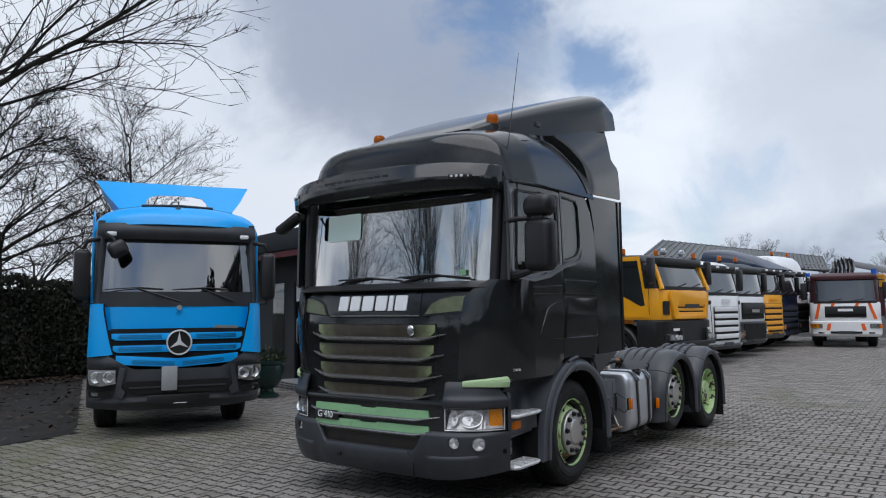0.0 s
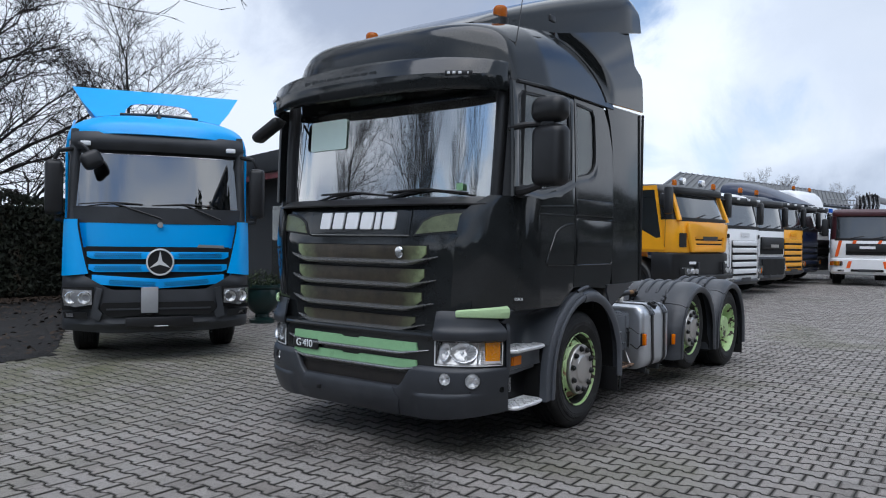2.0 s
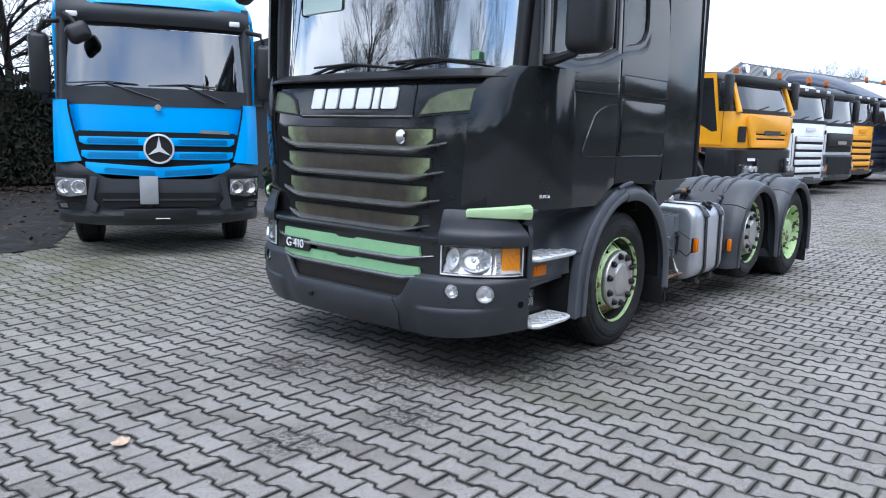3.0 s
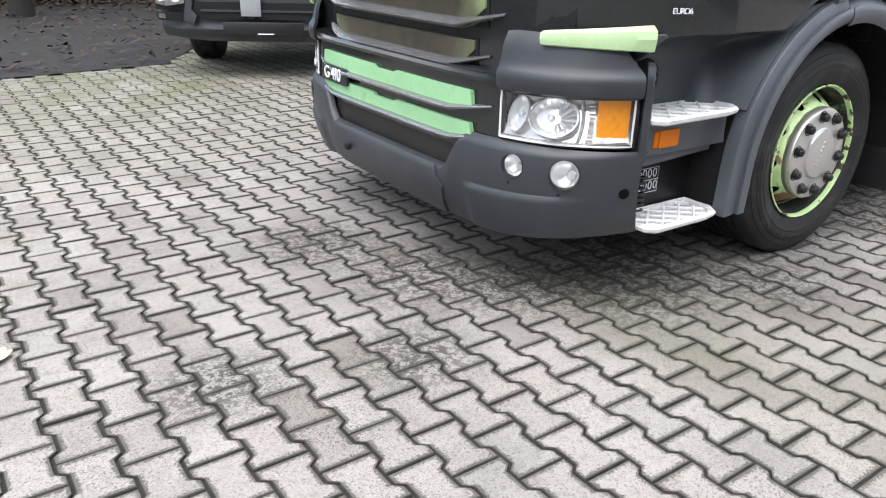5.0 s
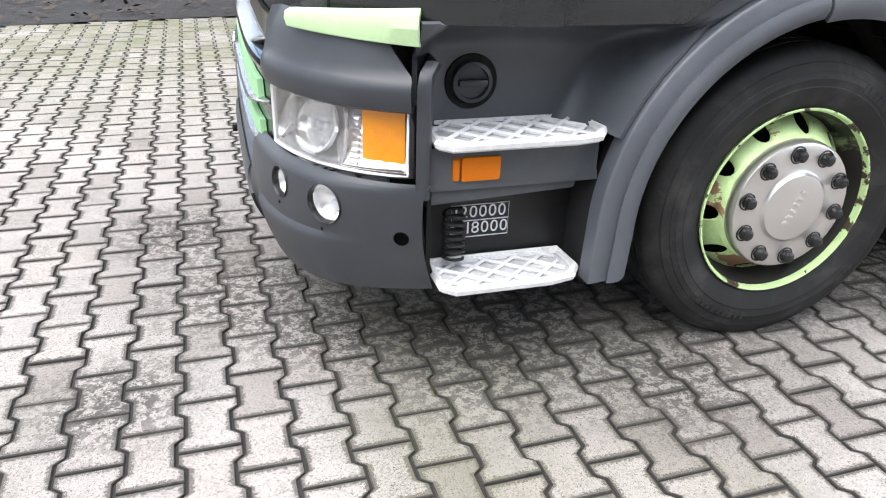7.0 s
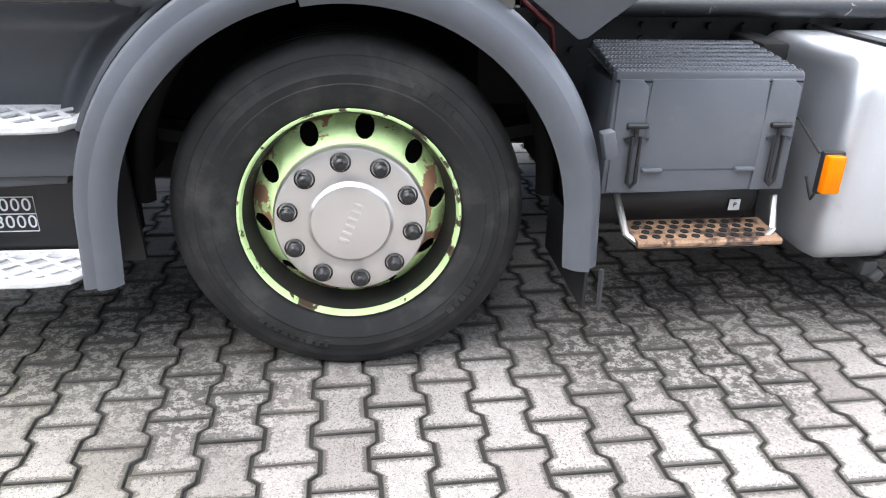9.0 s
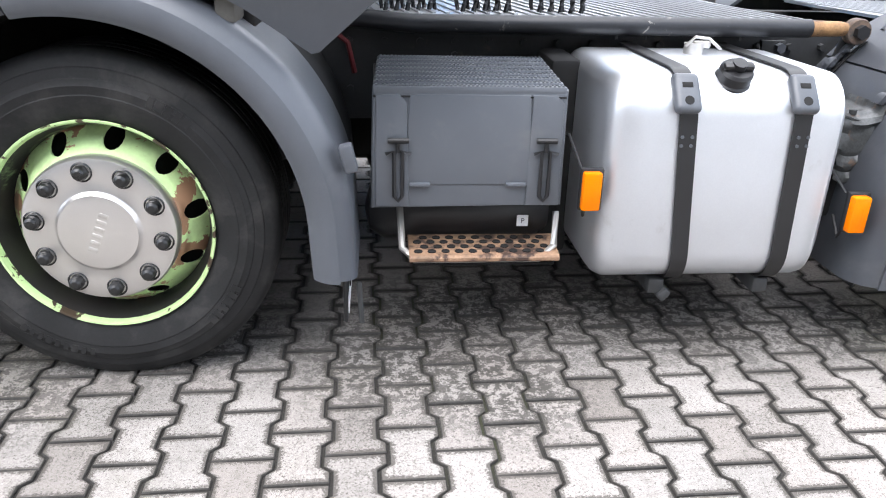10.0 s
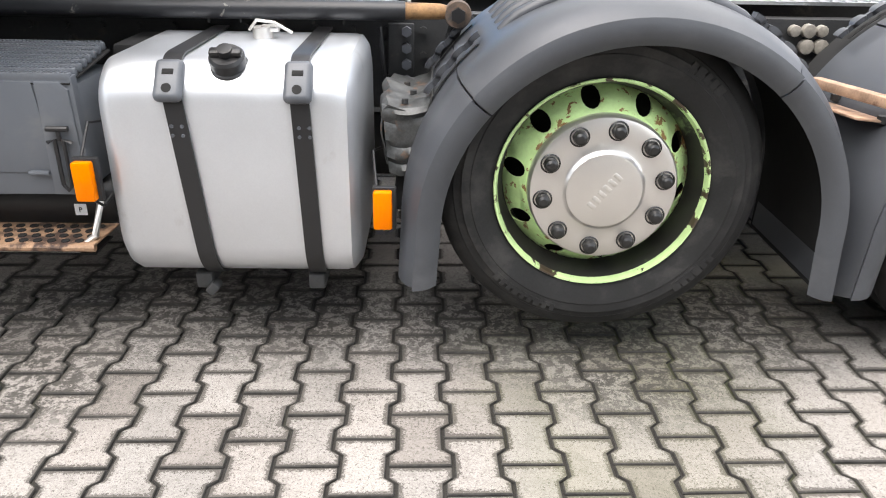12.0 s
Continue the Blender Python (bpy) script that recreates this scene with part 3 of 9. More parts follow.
    if style == "deep":
        lip = [(0.287, 0.03), (0.297, 0.012), (0.300, 0.004), (0.296, 0.0), (0.288, 0.004), (0.280, 0.03), (0.268, 0.06), (0.262, 0.14), (0.262, 0.19), (0.27, 0.19), (0.275, 0.05)]
        part("rim", lathe(lip, 64, "y", closed=True), rim_mat, w, "pale green painted deep rim")
        part("rim_disc", lathe([(0.263, 0.165), (0.2, 0.15), (0.15, 0.13), (0.145, 0.06), (0.13, 0.03), (0.0, 0.025)], 48, "y"), rim_mat, w, "dished pale green twin-wheel disc")
        for k in range(10):
            a = radians(turn + 36 * k)
            part("wheel_nut", cyl(0.1675 * math.cos(a), 0.13, 0.1675 * math.sin(a), 0.016, 0.05, "y", 6), STEEL, w)
    if style == "plain":
        part("hub", lathe([(0.0, -0.03), (0.1, -0.03), (0.11, -0.02), (0.115, 0.03), (0.205, 0.035), (0.206, 0.06)], 40, "y"), STEEL, w, "grey steel wheel hub")
        for k in range(10):
            a = radians(turn + 36 * k)
            part("wheel_nut", cyl(0.1675 * math.cos(a), 0.02, 0.1675 * math.sin(a), 0.015, 0.04, "y", 6), STEEL, w)
    return w


# ---- black tractor unit ----
truck = thing("tractor_unit", Matrix.Identity(4), "black glossy tractor unit with pale green panels and grey plastic fenders", "truck")
W = 1.22
CABX = 1.86          # back of the cab
ZW0, ZW1 = 1.815, 2.69  # windscreen
AX1, AX2, AX3 = 1.448, 4.188, 5.50


def hood_at(x0):
    """The front flap in plan, leaning back towards the windscreen."""
    flat = on_front(W, x0)

    def place(c):
        p = flat(c)
        return Vector((p.x + 0.06 * max(0.0, (c.y - 1.42) / 0.345) ** 2, p.y, p.z))
    return place


# front hood panel behind the grille
def build_cab():
    # backing hood and crest above the grille
    hood = plate([(-0.97, 0.86), (0.97, 0.86), (0.99, 1.30), (1.02, 1.765), (-1.02, 1.765), (-0.99, 1.30)], 0.03, cuts=steps(-1.0, 1.0, 20), cuts2=steps(1.4, 1.765, 8), place=hood_at(0.005))
    part("front_flap", hood, PAINT, truck, "glossy black front flap")
    # cowl under the windscreen
    def cowl(u, v):
        y = -1.05 + 2.1 * u
        return (front_x(y, W, -0.02) + 0.15 * v, y, 1.765 + 0.055 * math.sin(v * math.pi / 2))
    part("cowl", shell(cowl, 24, 4, -0.012), BLACKPL, truck, "black plastic cowl under the windscreen")
    # corner air deflectors
    for s in (-1, 1):
        def corner(u, v):
            z = 0.965 + 0.07 * min(1, max(0, u * 2.2 - 0.4)) * (1 - v) + (1.83 - 0.965) * v
            t0 = 29 + 4 * v + 15 * max(0.0, (v - 0.82) / 0.18) ** 1.6
            th = radians(t0 + (90 - t0) * u)
            wf = 1.185 + 0.03 * min(1, v * 1.6)
            y = wf * math.sin(th) ** 0.5 + (1.216 - wf) * u ** 4
            x = 0.55 - 0.592 * max(0.0, math.cos(th)) ** 0.8
            pin = 0.06 * max(0, v - 0.6) / 0.4
            return (x + pin * (1 - u) + 0.045 * (1 - v) ** 2, s * y, z)
        part("corner_panel", shell(corner, 20, 12, 0.025, flip=(s > 0)), PAINT, truck, "glossy black corner air deflector")
        seam = [corner(0.004, k / 12) for k in range(10)] + [corner(0.03, 0.86), corner(0.12, 0.93), corner(0.28, 0.975), corner(0.5, 0.99), corner(0.8, 1.0)]
        # pale tube paints the highlight along the panel's front edge
        part("corner_highlight", tube([(p[0] - 0.004 + 0.010 * (k > 9), p[1] * 1.002 + s * 0.011, p[2] - 0.008 * (k > 9)) for k, p in enumerate(seam)], 0.008, 8), LIP, truck, "pale tube that paints the highlight on the corner panel edge")
        part("corner_seam", tube([(p[0] - 0.003, p[1] * 1.002, p[2]) for p in seam], 0.007, 6), BLACKVOID, truck)
        # pale green blade on the corner: a wedge with a flat face, a top slope and a square end
        def blade(u, v):
            th = radians(35 + (66 - 35) * u)
            y = 1.2 * math.sin(th) ** 0.5
            x = 0.55 - (0.632 - 0.075 * u) * max(0.0, math.cos(th)) ** 0.8
            h0 = 1.000 - 0.010 * u
            h1 = h0 + 0.026 + 0.040 * u ** 0.8
            q = v * 4
            out = (0.0, 0.018, 0.024, 0.022, 0.0)[int(min(q, 4))]
            zz = (0.0, 0.03, 0.55, 0.80, 1.0)[int(min(q, 4))]
            out *= 0.5 + 0.7 * u
            return (x - out * (1 - u * 0.6), s * (y + out * u), h0 + (h1 - h0) * zz)
        part("corner_blade", shell(blade, 20, 4, 0.012, flip=(s > 0)), GREENPAINT, truck, "pale green painted corner blade", smooth=25)
        # shoulder above the headlamp: a hollow slope over a square lip
        rows = [(0.834, -0.030), (0.8345, 0.008), (0.840, 0.019), (0.850, 0.022), (0.872, 0.024), (0.884, 0.022), (0.893, 0.015), (0.905, 0.006), (0.925, -0.002), (0.955, -0.010), (0.985, -0.018), (1.02, -0.04)]
        def shoulder(u, v):
            k = min(int(v * (len(rows) - 1) + 1e-6), len(rows) - 2)
            f = v * (len(rows) - 1) - k
            z = rows[k][0] + f * (rows[k + 1][0] - rows[k][0])
            out = rows[k][1] + f * (rows[k + 1][1] - rows[k][1])
            th = radians(24.5 + (68.5 - 9 * max(0, (z - 0.90) / 0.12) - 24.5) * u)
            y = 1.18 * math.sin(th) ** 0.5
            x = 0.55 - 0.635 * max(0.0, math.cos(th)) ** 0.8
            e = min(1.0, u * 14 + 0.3) ** 0.5
            ny = 0.15 + 0.75 * u ** 1.5
            return (x - out * e * (1 - 0.55 * u ** 1.5), s * (y + out * e * ny), z)
        part("lamp_shoulder", shell(shoulder, 26, len(rows) - 1, 0.015, flip=(s > 0)), PLASTIC, truck, "dark grey plastic shoulder over the headlamp", smooth=30)
        def post(u, v):
            z = 0.60 + 0.335 * v
            top = max(0.0, (v - 0.86) / 0.14) ** 2
            k = min(1.0, u / 0.5)
            th = radians(69.0 + 2.2 * k)
            back = max(0.0, (u - 0.5) / 0.5)
            x = 0.55 - 0.635 * math.cos(th) ** 0.8 + 0.016 * math.sin(back * math.pi / 2)
            y = 1.18 * math.sin(th) ** 0.5 + 0.012 - 0.03 * top - 0.20 * back ** 2
            return (x + 0.03 * top, s * y, z)
        part("corner_post", shell(post, 16, 14, 0.01, flip=(s > 0)), PLASTIC, truck, "narrow grey post behind the headlamp", smooth=50)
    # floor, rear wall, inner ceiling
    part("cab_floor", box(1.15, 0, 1.09, 1.3, 2.2, 0.06), BLACKVOID, truck)
    part("cab_rear_wall", box(CABX - 0.03, 0, 1.84, 0.05, 2.34, 1.64, 0.01), CABINSIDE, truck, "dark rear wall of the cab")
    part("headliner", box(1.0, 0, 2.70, 1.45, 2.1, 0.03), CABINSIDE, truck)
    # side panels with window openings and wheel arch
    archo = [(AX1 + 0.66 * math.cos(radians(a)), 0.474 + 0.63 * math.sin(radians(a))) for a in range(142, 33, -6)]
    for s in (-1, 1):
        def skin(off, s=s):
            return lambda c: Vector((c.x, s * (W + off + c.z - 0.020 * ((c.y - 1.62) / 0.85) ** 2), c.y))
        zc, xc = steps(1.0, 2.7, 16), steps(0.2, 1.9, 8)
        door_win = [(0.305, 1.905), (0.62, 1.89), (0.90, 1.935), (1.10, 2.0), (1.10, 2.595), (1.04, 2.605), (0.36, 2.575), (0.305, 2.53)]
        rear_win = [(1.195, 2.03), (1.40, 2.065), (1.475, 2.10), (1.52, 2.16), (1.535, 2.25), (1.53, 2.55), (1.49, 2.605), (1.195, 2.62)]
        door = [(0.56, 1.03), (0.93, 1.03), (1.155, 1.16), (1.155, 2.665), (0.24, 2.63), (0.235, 1.83), (0.56, 1.80)]
        part("door", plate(door, 0.028, [door_win], bevel=0.005, cuts=xc, cuts2=zc, place=skin(-0.028)), PAINT, truck, "glossy black cab door", smooth=50)
        back = [(1.163, 1.16), (1.30, 1.165), (1.78, 1.13), (CABX - 0.03, 1.16), (CABX, 1.24), (CABX, 2.30), (CABX - 0.06, 2.50), (CABX - 0.16, 2.66), (1.163, 2.666)]
        part("side_panel", plate(back, 0.028, [rear_win], bevel=0.005, cuts=xc, cuts2=zc, place=skin(-0.028)), PAINT, truck, "glossy black sleeper side panel", smooth=50)
        part("door_window", plate(door_win, 0.006, cuts2=zc, place=skin(-0.022)), SIDEGLASS, truck, "tinted door window")
        part("rear_window", plate(rear_win, 0.006, cuts2=zc, place=skin(-0.022)), SIDEGLASS, truck, "tinted rear side window")
        for win in (door_win, rear_win):
            cx, cz = sum(p[0] for p in win) / len(win), sum(p[1] for p in win) / len(win)
            inner = [(cx + (x - cx) * 0.945, cz + (z - cz) * 0.96) for x, z in win]
            part("window_seal", plate(win, 0.012, [inner], cuts2=zc, place=skin(-0.017)), BLACKPL, truck)
        # ledge that runs along the foot of the windows and sweeps up behind them
        ledge = [(0.27, 1.905), (0.62, 1.885), (0.90, 1.930), (1.10, 1.995), (1.20, 2.026), (1.40, 2.058), (1.485, 2.092), (1.535, 2.155), (1.552, 2.25)]
        def sill(u, v, s=s):
            q = u * (len(ledge) - 1)
            k = min(int(q), len(ledge) - 2)
            x = ledge[k][0] + (q - k) * (ledge[k + 1][0] - ledge[k][0])
            z = ledge[k][1] + (q - k) * (ledge[k + 1][1] - ledge[k][1])
            lean = max(0.0, (u - 0.7) / 0.3)
            fade = min(1.0, (1 - u) * 6)
            return (x + 0.05 * v * lean, s * (W - 0.010 + (0.022 * math.sin(v * math.pi / 2)) * fade - 0.020 * ((z - 1.62) / 0.85) ** 2), z - 0.006 - 0.055 * v * (1 - 0.8 * lean))
        part("window_ledge", shell(sill, 40, 6, 0.012, flip=(s > 0)), PAINT, truck, "glossy black ledge under the side windows", smooth=60)
        # pressed door pocket, luggage hatch and the lines above them
        pocket = [(0.70, 1.362), (0.735, 1.342), (1.148, 1.337), (1.148, 1.665), (1.00, 1.652), (0.90, 1.622), (0.84, 1.585)]
        hatch = rrect(1.185, 1.335, 1.85, 1.705, 0.025, 4)
        strip = rrect(1.185, 1.735, 1.85, 1.855, 0.015, 4)
        for o, lab in ((pocket, "pressed lower door panel, glossy black"), (hatch, "black luggage hatch panel"), (strip, "pressed black panel strip")):
            cx, cz = sum(p[0] for p in o) / len(o), sum(p[1] for p in o) / len(o)
            def swell(c, cz=cz, s=s):
                return skin(0.0008)(Vector((c.x, c.y, c.z + 0.010 * (0.6 - ((c.y - cz) / 0.19) ** 2) * (0.5 + 0.5 * math.sin(5 * c.x)))))
            inner = [(cx + (x - cx) * 0.97, cz + (z - cz) * 0.95) for x, z in o]
            part("side_hatch", plate(inner, 0.003, cuts=steps(0.6, 1.9, 16), cuts2=steps(1.3, 1.9, 16), place=swell), PAINT, truck, lab, smooth=60)
            ring = [skin(0.002)(Vector((x, z, 0))) for x, z in o]
            part("hatch_bead", tube(ring + ring[:1], 0.0055, 6), PAINT, truck, "glossy rounded edge of the panel")
        for z0, z1, r in ((1.775, 1.80, 0.006), (1.722, 1.725, 0.004)):
            part("waist_line", tube([skin(0.001)(Vector((0.60 + 0.065 * k, z0 + (z1 - z0) * k / 8, 0))) for k in range(9)], r, 6), BLACKPL, truck)
        part("door_gap", tube([skin(-0.002)(Vector((1.159, 1.17 + 0.093 * k, 0))) for k in range(17)], 0.005, 5), BLACKVOID, truck)
        # A pillar
        pil = tube([(0.255, s * 1.06, 1.80), (0.275, s * 1.075, 2.2), (0.31, s * 1.08, 2.68)], 0.045, 10)
        part("pillar", pil, BLACKPL, truck, "black windscreen pillar")
        def pillar_skin(u, v):
            z = 1.80 + 0.86 * v
            x = 0.245 + 0.055 * v + 0.12 * u
            y = 1.03 + (0.168 - 0.012 * v) * math.sin(u * math.pi / 2)
            return (x, s * y, z)
        part("pillar_skin", shell(pillar_skin, 6, 4, 0.012, flip=(s > 0)), BLACKPL, truck)

    # windscreen
    def screen(u, v):
        y = -1.055 + 2.11 * u
        z = ZW0 + (ZW1 - ZW0) * v
        return (front_x(y, 1.28, 0.115 + 0.05 * v, 0.5, 3.2, 2.2), y, z)
    ws = part("windscreen", shell(screen, 28, 8, 0.006), GLASS, truck, "windscreen reflecting bare trees and clouds")
    ws.visible_shadow = False
    # card, sticker, seats, dash inside
    card = rrect(0.28, 2.235, 0.72, 2.475, 0.02)
    bm = plate(card, 0.002, cuts=steps(0.28, 0.72, 6), place=lambda c: Vector((front_x(c.x, 1.28, 0.115 + 0.05 * (c.y - ZW0) / (ZW1 - ZW0), 0.5, 3.2, 2.2) - 0.011 - c.z, c.x, c.y)))
    part("paper_card", bm, CARD, truck, "mint green card stuck to the windscreen")
    part("sticker", box(front_x(-0.80, 1.28, 0.12, 0.5, 3.2, 2.2) - 0.010, -0.80, 1.90, 0.003, 0.11, 0.05, rot=(0, 0, -20)), MINT, truck, "small green sticker on the windscreen")
    def dash(u, v):
        y = -1.05 + 2.1 * u
        return (0.27 + 0.45 * v + 0.15 * (abs(y) / 1.1) ** 4, y, 1.80 + 0.05 * math.sin(math.pi * v) - 0.25 * max(0, v - 0.7))
    part("dashboard", shell(dash, 16, 8, -0.03), CABINSIDE, truck, "dark plastic dashboard")
    sw = lathe([(0.22 + 0.016 * math.cos(a), 0.016 * math.sin(a)) for a in (2 * math.pi * k / 8 for k in range(8))], 28, "z", closed=True)
    sw = box(0, 0, 0, 0.42, 0.05, 0.02, 0.005, bm=sw)
    sw.transform(Matrix.Translation((0.62, -0.58, 1.93)) @ Matrix.Rotation(radians(-38), 4, "Y"))
    part("steering_wheel", sw, BLACKPL, truck, "black steering wheel")
    for s in (-1, 1):
        part("seat", box(1.22, s * 0.60, 1.36, 0.5, 0.52, 0.2, 0.06), SEATCLOTH, truck, "dark cloth driver seat")
        part("seat_back", box(1.42, s * 0.60, 1.80, 0.16, 0.5, 0.75, 0.07, rot=(0, 10, 0)), SEATCLOTH, truck, "dark cloth seat back")
        part("head_rest", box(1.50, s * 0.60, 2.22, 0.11, 0.28, 0.17, 0.05), SEATCLOTH, truck)

    # wipers
    for y0, y1, z1 in ((0.62, 0.08, 1.88), (-0.12, -0.62, 1.885)):
        bm = tube([(0.10, y0, 1.80), (0.085, (y0 + y1) / 2, 1.86), (0.10, y1, z1)], [0.014, 0.010, 0.007], 8)
        bm = tube([(0.115, y1 - 0.30, z1 - 0.035), (0.075, y1 + 0.05, z1 + 0.0), (0.085, y1 + 0.42, z1 - 0.012)], 0.008, 6, bm=bm)
        part("wiper", bm, BLACKPL, truck, "black windscreen wiper")

    # roof
    def roof(u, v):
        prof = [(0.0, 0.115, 2.76), (0.06, 0.13, 2.93), (0.11, 0.15, 3.02), (0.14, 0.175, 3.065), (0.18, 0.24, 3.095), (0.4, 0.55, 3.17), (0.62, 0.86, 3.235), (0.82, 1.28, 3.275), (1.0, CABX, 3.28)]
        for a, b in zip(prof, prof[1:]):
            if v <= b[0] + 1e-9:
                k = (v - a[0]) / (b[0] - a[0])
                x, zt = a[1] + k * (b[1] - a[1]), a[2] + k * (b[2] - a[2])
                break
        th = math.pi * (u - 0.5)
        y = (1.10 + 0.098 * min(1, v * 2.4)) * math.copysign(abs(math.sin(th)) ** 0.32, th)
        z = 2.655 + (zt - 2.655) * max(0.0, math.cos(th)) ** 0.34
        lean = 0.17 * max(0, (z - 2.66)) / 0.6
        bow = 0.22 * (abs(y) / 1.06) ** 3.4 * max(0.0, 1 - v) ** 1.4
        return (x + bow, y * (1 - lean * (0.85 + 0.15 * v)), z)
    part("roof", shell(roof, 64, 34, -0.02), PAINT, truck, "glossy black high roof", smooth=50)
    # seams of the roof cap
    for vv in (0.145,):
        pts = [Vector(roof(k / 40, vv)) for k in range(3, 38)]
        part("roof_seam", tube([p + Vector((-0.001, 0, 0.002)) for p in pts], 0.005, 5), BLACKPL, truck)
    for s in (-1, 1):
        part("gutter", tube([(0.30, s * (W - 0.022), 2.632), (0.7, s * (W - 0.022), 2.655), (1.16, s * (W - 0.024), 2.672), (CABX - 0.13, s * (W - 0.026), 2.668)], 0.013, 6), BLACKPL, truck, "black rain gutter")
        cap_seam = [Vector(roof(0.5 + s * 0.385, 0.02 + 0.55 * k / 12)) for k in range(13)]
        part("roof_seam", tube([p + Vector((0, s * 0.002, 0.002)) for p in cap_seam], 0.005, 5), BLACKPL, truck)
    # faded lettering kept as bars
    for k in range(9):
        y0 = 0.46 - 0.115 * k
        def ghost(u, v):
            y = y0 - 0.085 * u
            uu = 0.5 + math.copysign(math.asin(min(1, (abs(y) / 0.93) ** (1 / 0.36))) / math.pi, y)
            return Vector(roof(uu, 0.30 + 0.16 * v)) + Vector((-0.002, 0, 0.005))
        part("faded_mark", shell(ghost, 2, 4, 0.0015), BLACKPL, truck, "faded matt bar on the roof")
    for yy in (-0.28, -0.16):
        part("roof_cap_bolt", cyl(0.16, yy, 2.90, 0.012, 0.05, "x", 10), BLACKPL, truck)

    # sun visor
    band = [(2.600, -0.03), (2.570, 0.02), (2.562, 0.050), (2.566, 0.064), (2.580, 0.070), (2.650, 0.074), (2.658, 0.066), (2.735, 0.030), (2.748, 0.016), (2.755, -0.03)]

    def visor_x(y):
        return 0.30 - 0.40 * max(0.0, 1 - (min(abs(y), 1.12) / 1.12) ** 2.6) ** 0.45

    def visor(u, v):
        th = radians(-88 + 176 * u)
        y = 1.12 * math.copysign(abs(math.sin(th)) ** 0.6, th)
        k = min(int(v * (len(band) - 1) + 1e-6), len(band) - 2)
        f = v * (len(band) - 1) - k
        z = band[k][0] + f * (band[k + 1][0] - band[k][0])
        out = band[k][1] + f * (band[k + 1][1] - band[k][1])
        z += 0.045 * (1 - (abs(y) / 1.12) ** 2) * max(0.0, (z - 2.57) / 0.2)
        e = abs(math.cos(th)) ** 0.35
        return (visor_x(y) - out * (0.3 + 0.7 * e), y + math.copysign(out * 0.35 * (1 - e), y), z)
    part("sun_visor", shell(visor, 72, len(band) - 1, 0.012, flip=True), PAINT, truck, "glossy black outer sun visor", smooth=28)
    for k in range(9):
        yy = 0.42 - 0.085 * k
        part("faded_mark", box(visor_x(yy) - 0.066, yy, 2.70, 0.006, 0.06, 0.045), FADED, truck, "faded matt bar on the visor")
    for s in (-1, 1):
        part("marker_lamp", box(visor_x(0.93) - 0.074, s * 0.93, 2.655, 0.02, 0.19, 0.036, 0.008, rot=(0, 0, -s * 30)), BLACKPL, truck)
        for k in range(4):
            yy = 0.875 + 0.036 * k
            part("marker_led", box(visor_x(yy) - 0.090 + 0.012 * (k > 2), s * yy, 2.655, 0.012, 0.024, 0.02, 0.005), LETTER, truck, "small white marker lamp")

    # beacons, horn of the antenna
    for s in (-1, 1):
        bx, by, bz = 0.86, s * 0.684, 3.215
        part("beacon_base", cyl(bx, by, bz + 0.03, 0.070, 0.075, "z", 24), BLACKPL, truck)
        part("beacon", lathe([(0.056, 0.0), (0.058, 0.05), (0.056, 0.08), (0.044, 0.097), (0.0, 0.10)], 28, "z", at=(bx, by, bz + 0.066)), BEACONAMBER, truck, "amber rotating beacon")
    part("antenna", tube([(0.44, -1.07, 2.86), (0.47, -1.08, 2.98), (0.60, -1.12, 3.80)], [0.012, 0.004, 0.0020], 6), BLACKPL, truck, "thin whip antenna")
    part("antenna_base", box(0.43, -1.07, 2.85, 0.05, 0.05, 0.08, 0.02), BLACKPL, truck)

    # roof air deflector
    def spoiler(u, v):
        x = 0.62 + (2.62 - 0.62) * v
        zt = 3.20 + 0.69 * min(1, v * 1.10) ** 0.80
        if v > 0.9:
            zt -= 0.10 * ((v - 0.9) / 0.1) ** 2
        w = 0.60 + 0.52 * min(1, v * 1.15) ** 0.7
        zb = 3.19 + 0.31 * max(0.0, v - 0.3) / 0.7
        th = math.pi * (u - 0.5)
        y = w * math.copysign(abs(math.sin(th)) ** 0.3, th)
        z = zb + (max(zt, zb + 0.012) - zb) * max(0.0, math.cos(th)) ** 0.3
        return (x, y * (1 - 0.10 * (z - zb)), z)
    part("air_deflector", shell(spoiler, 36, 24, -0.018), PAINT, truck, "black roof air deflector")
    def skirt_of(s):
        def f(u, v):
            x = 1.18 + (1.80 - 1.18) * u
            z0 = 3.02 - 0.06 * u
            z1 = 3.20 + 0.31 * max(0.0, (x - 1.25) / 1.3)
            return (x, s * (0.99 + 0.05 * u), z0 + (z1 - z0) * v)
        return f
    for s in (-1, 1):
        part("deflector_skirt", shell(skirt_of(s), 10, 4, 0.015), PAINT, truck, "black skirt under the deflector")
        part("deflector_socket", box(1.05, s * 1.045, 3.27, 0.09, 0.02, 0.05, 0.005), BLACKPL, truck)
        part("deflector_strut", tube([(0.78, s * 0.52, 3.25), (1.0, s * 0.56, 3.33)], 0.014, 6), BLACKPL, truck)
    part("cab_back_closure", box(CABX - 0.02, 0, 2.90, 0.04, 1.84, 0.6, 0.01), BLACKPL, truck)
    part("deflector_back", box(2.30, 0, 3.20, 0.04, 2.0, 0.6, 0.01), BLACKPL, truck)
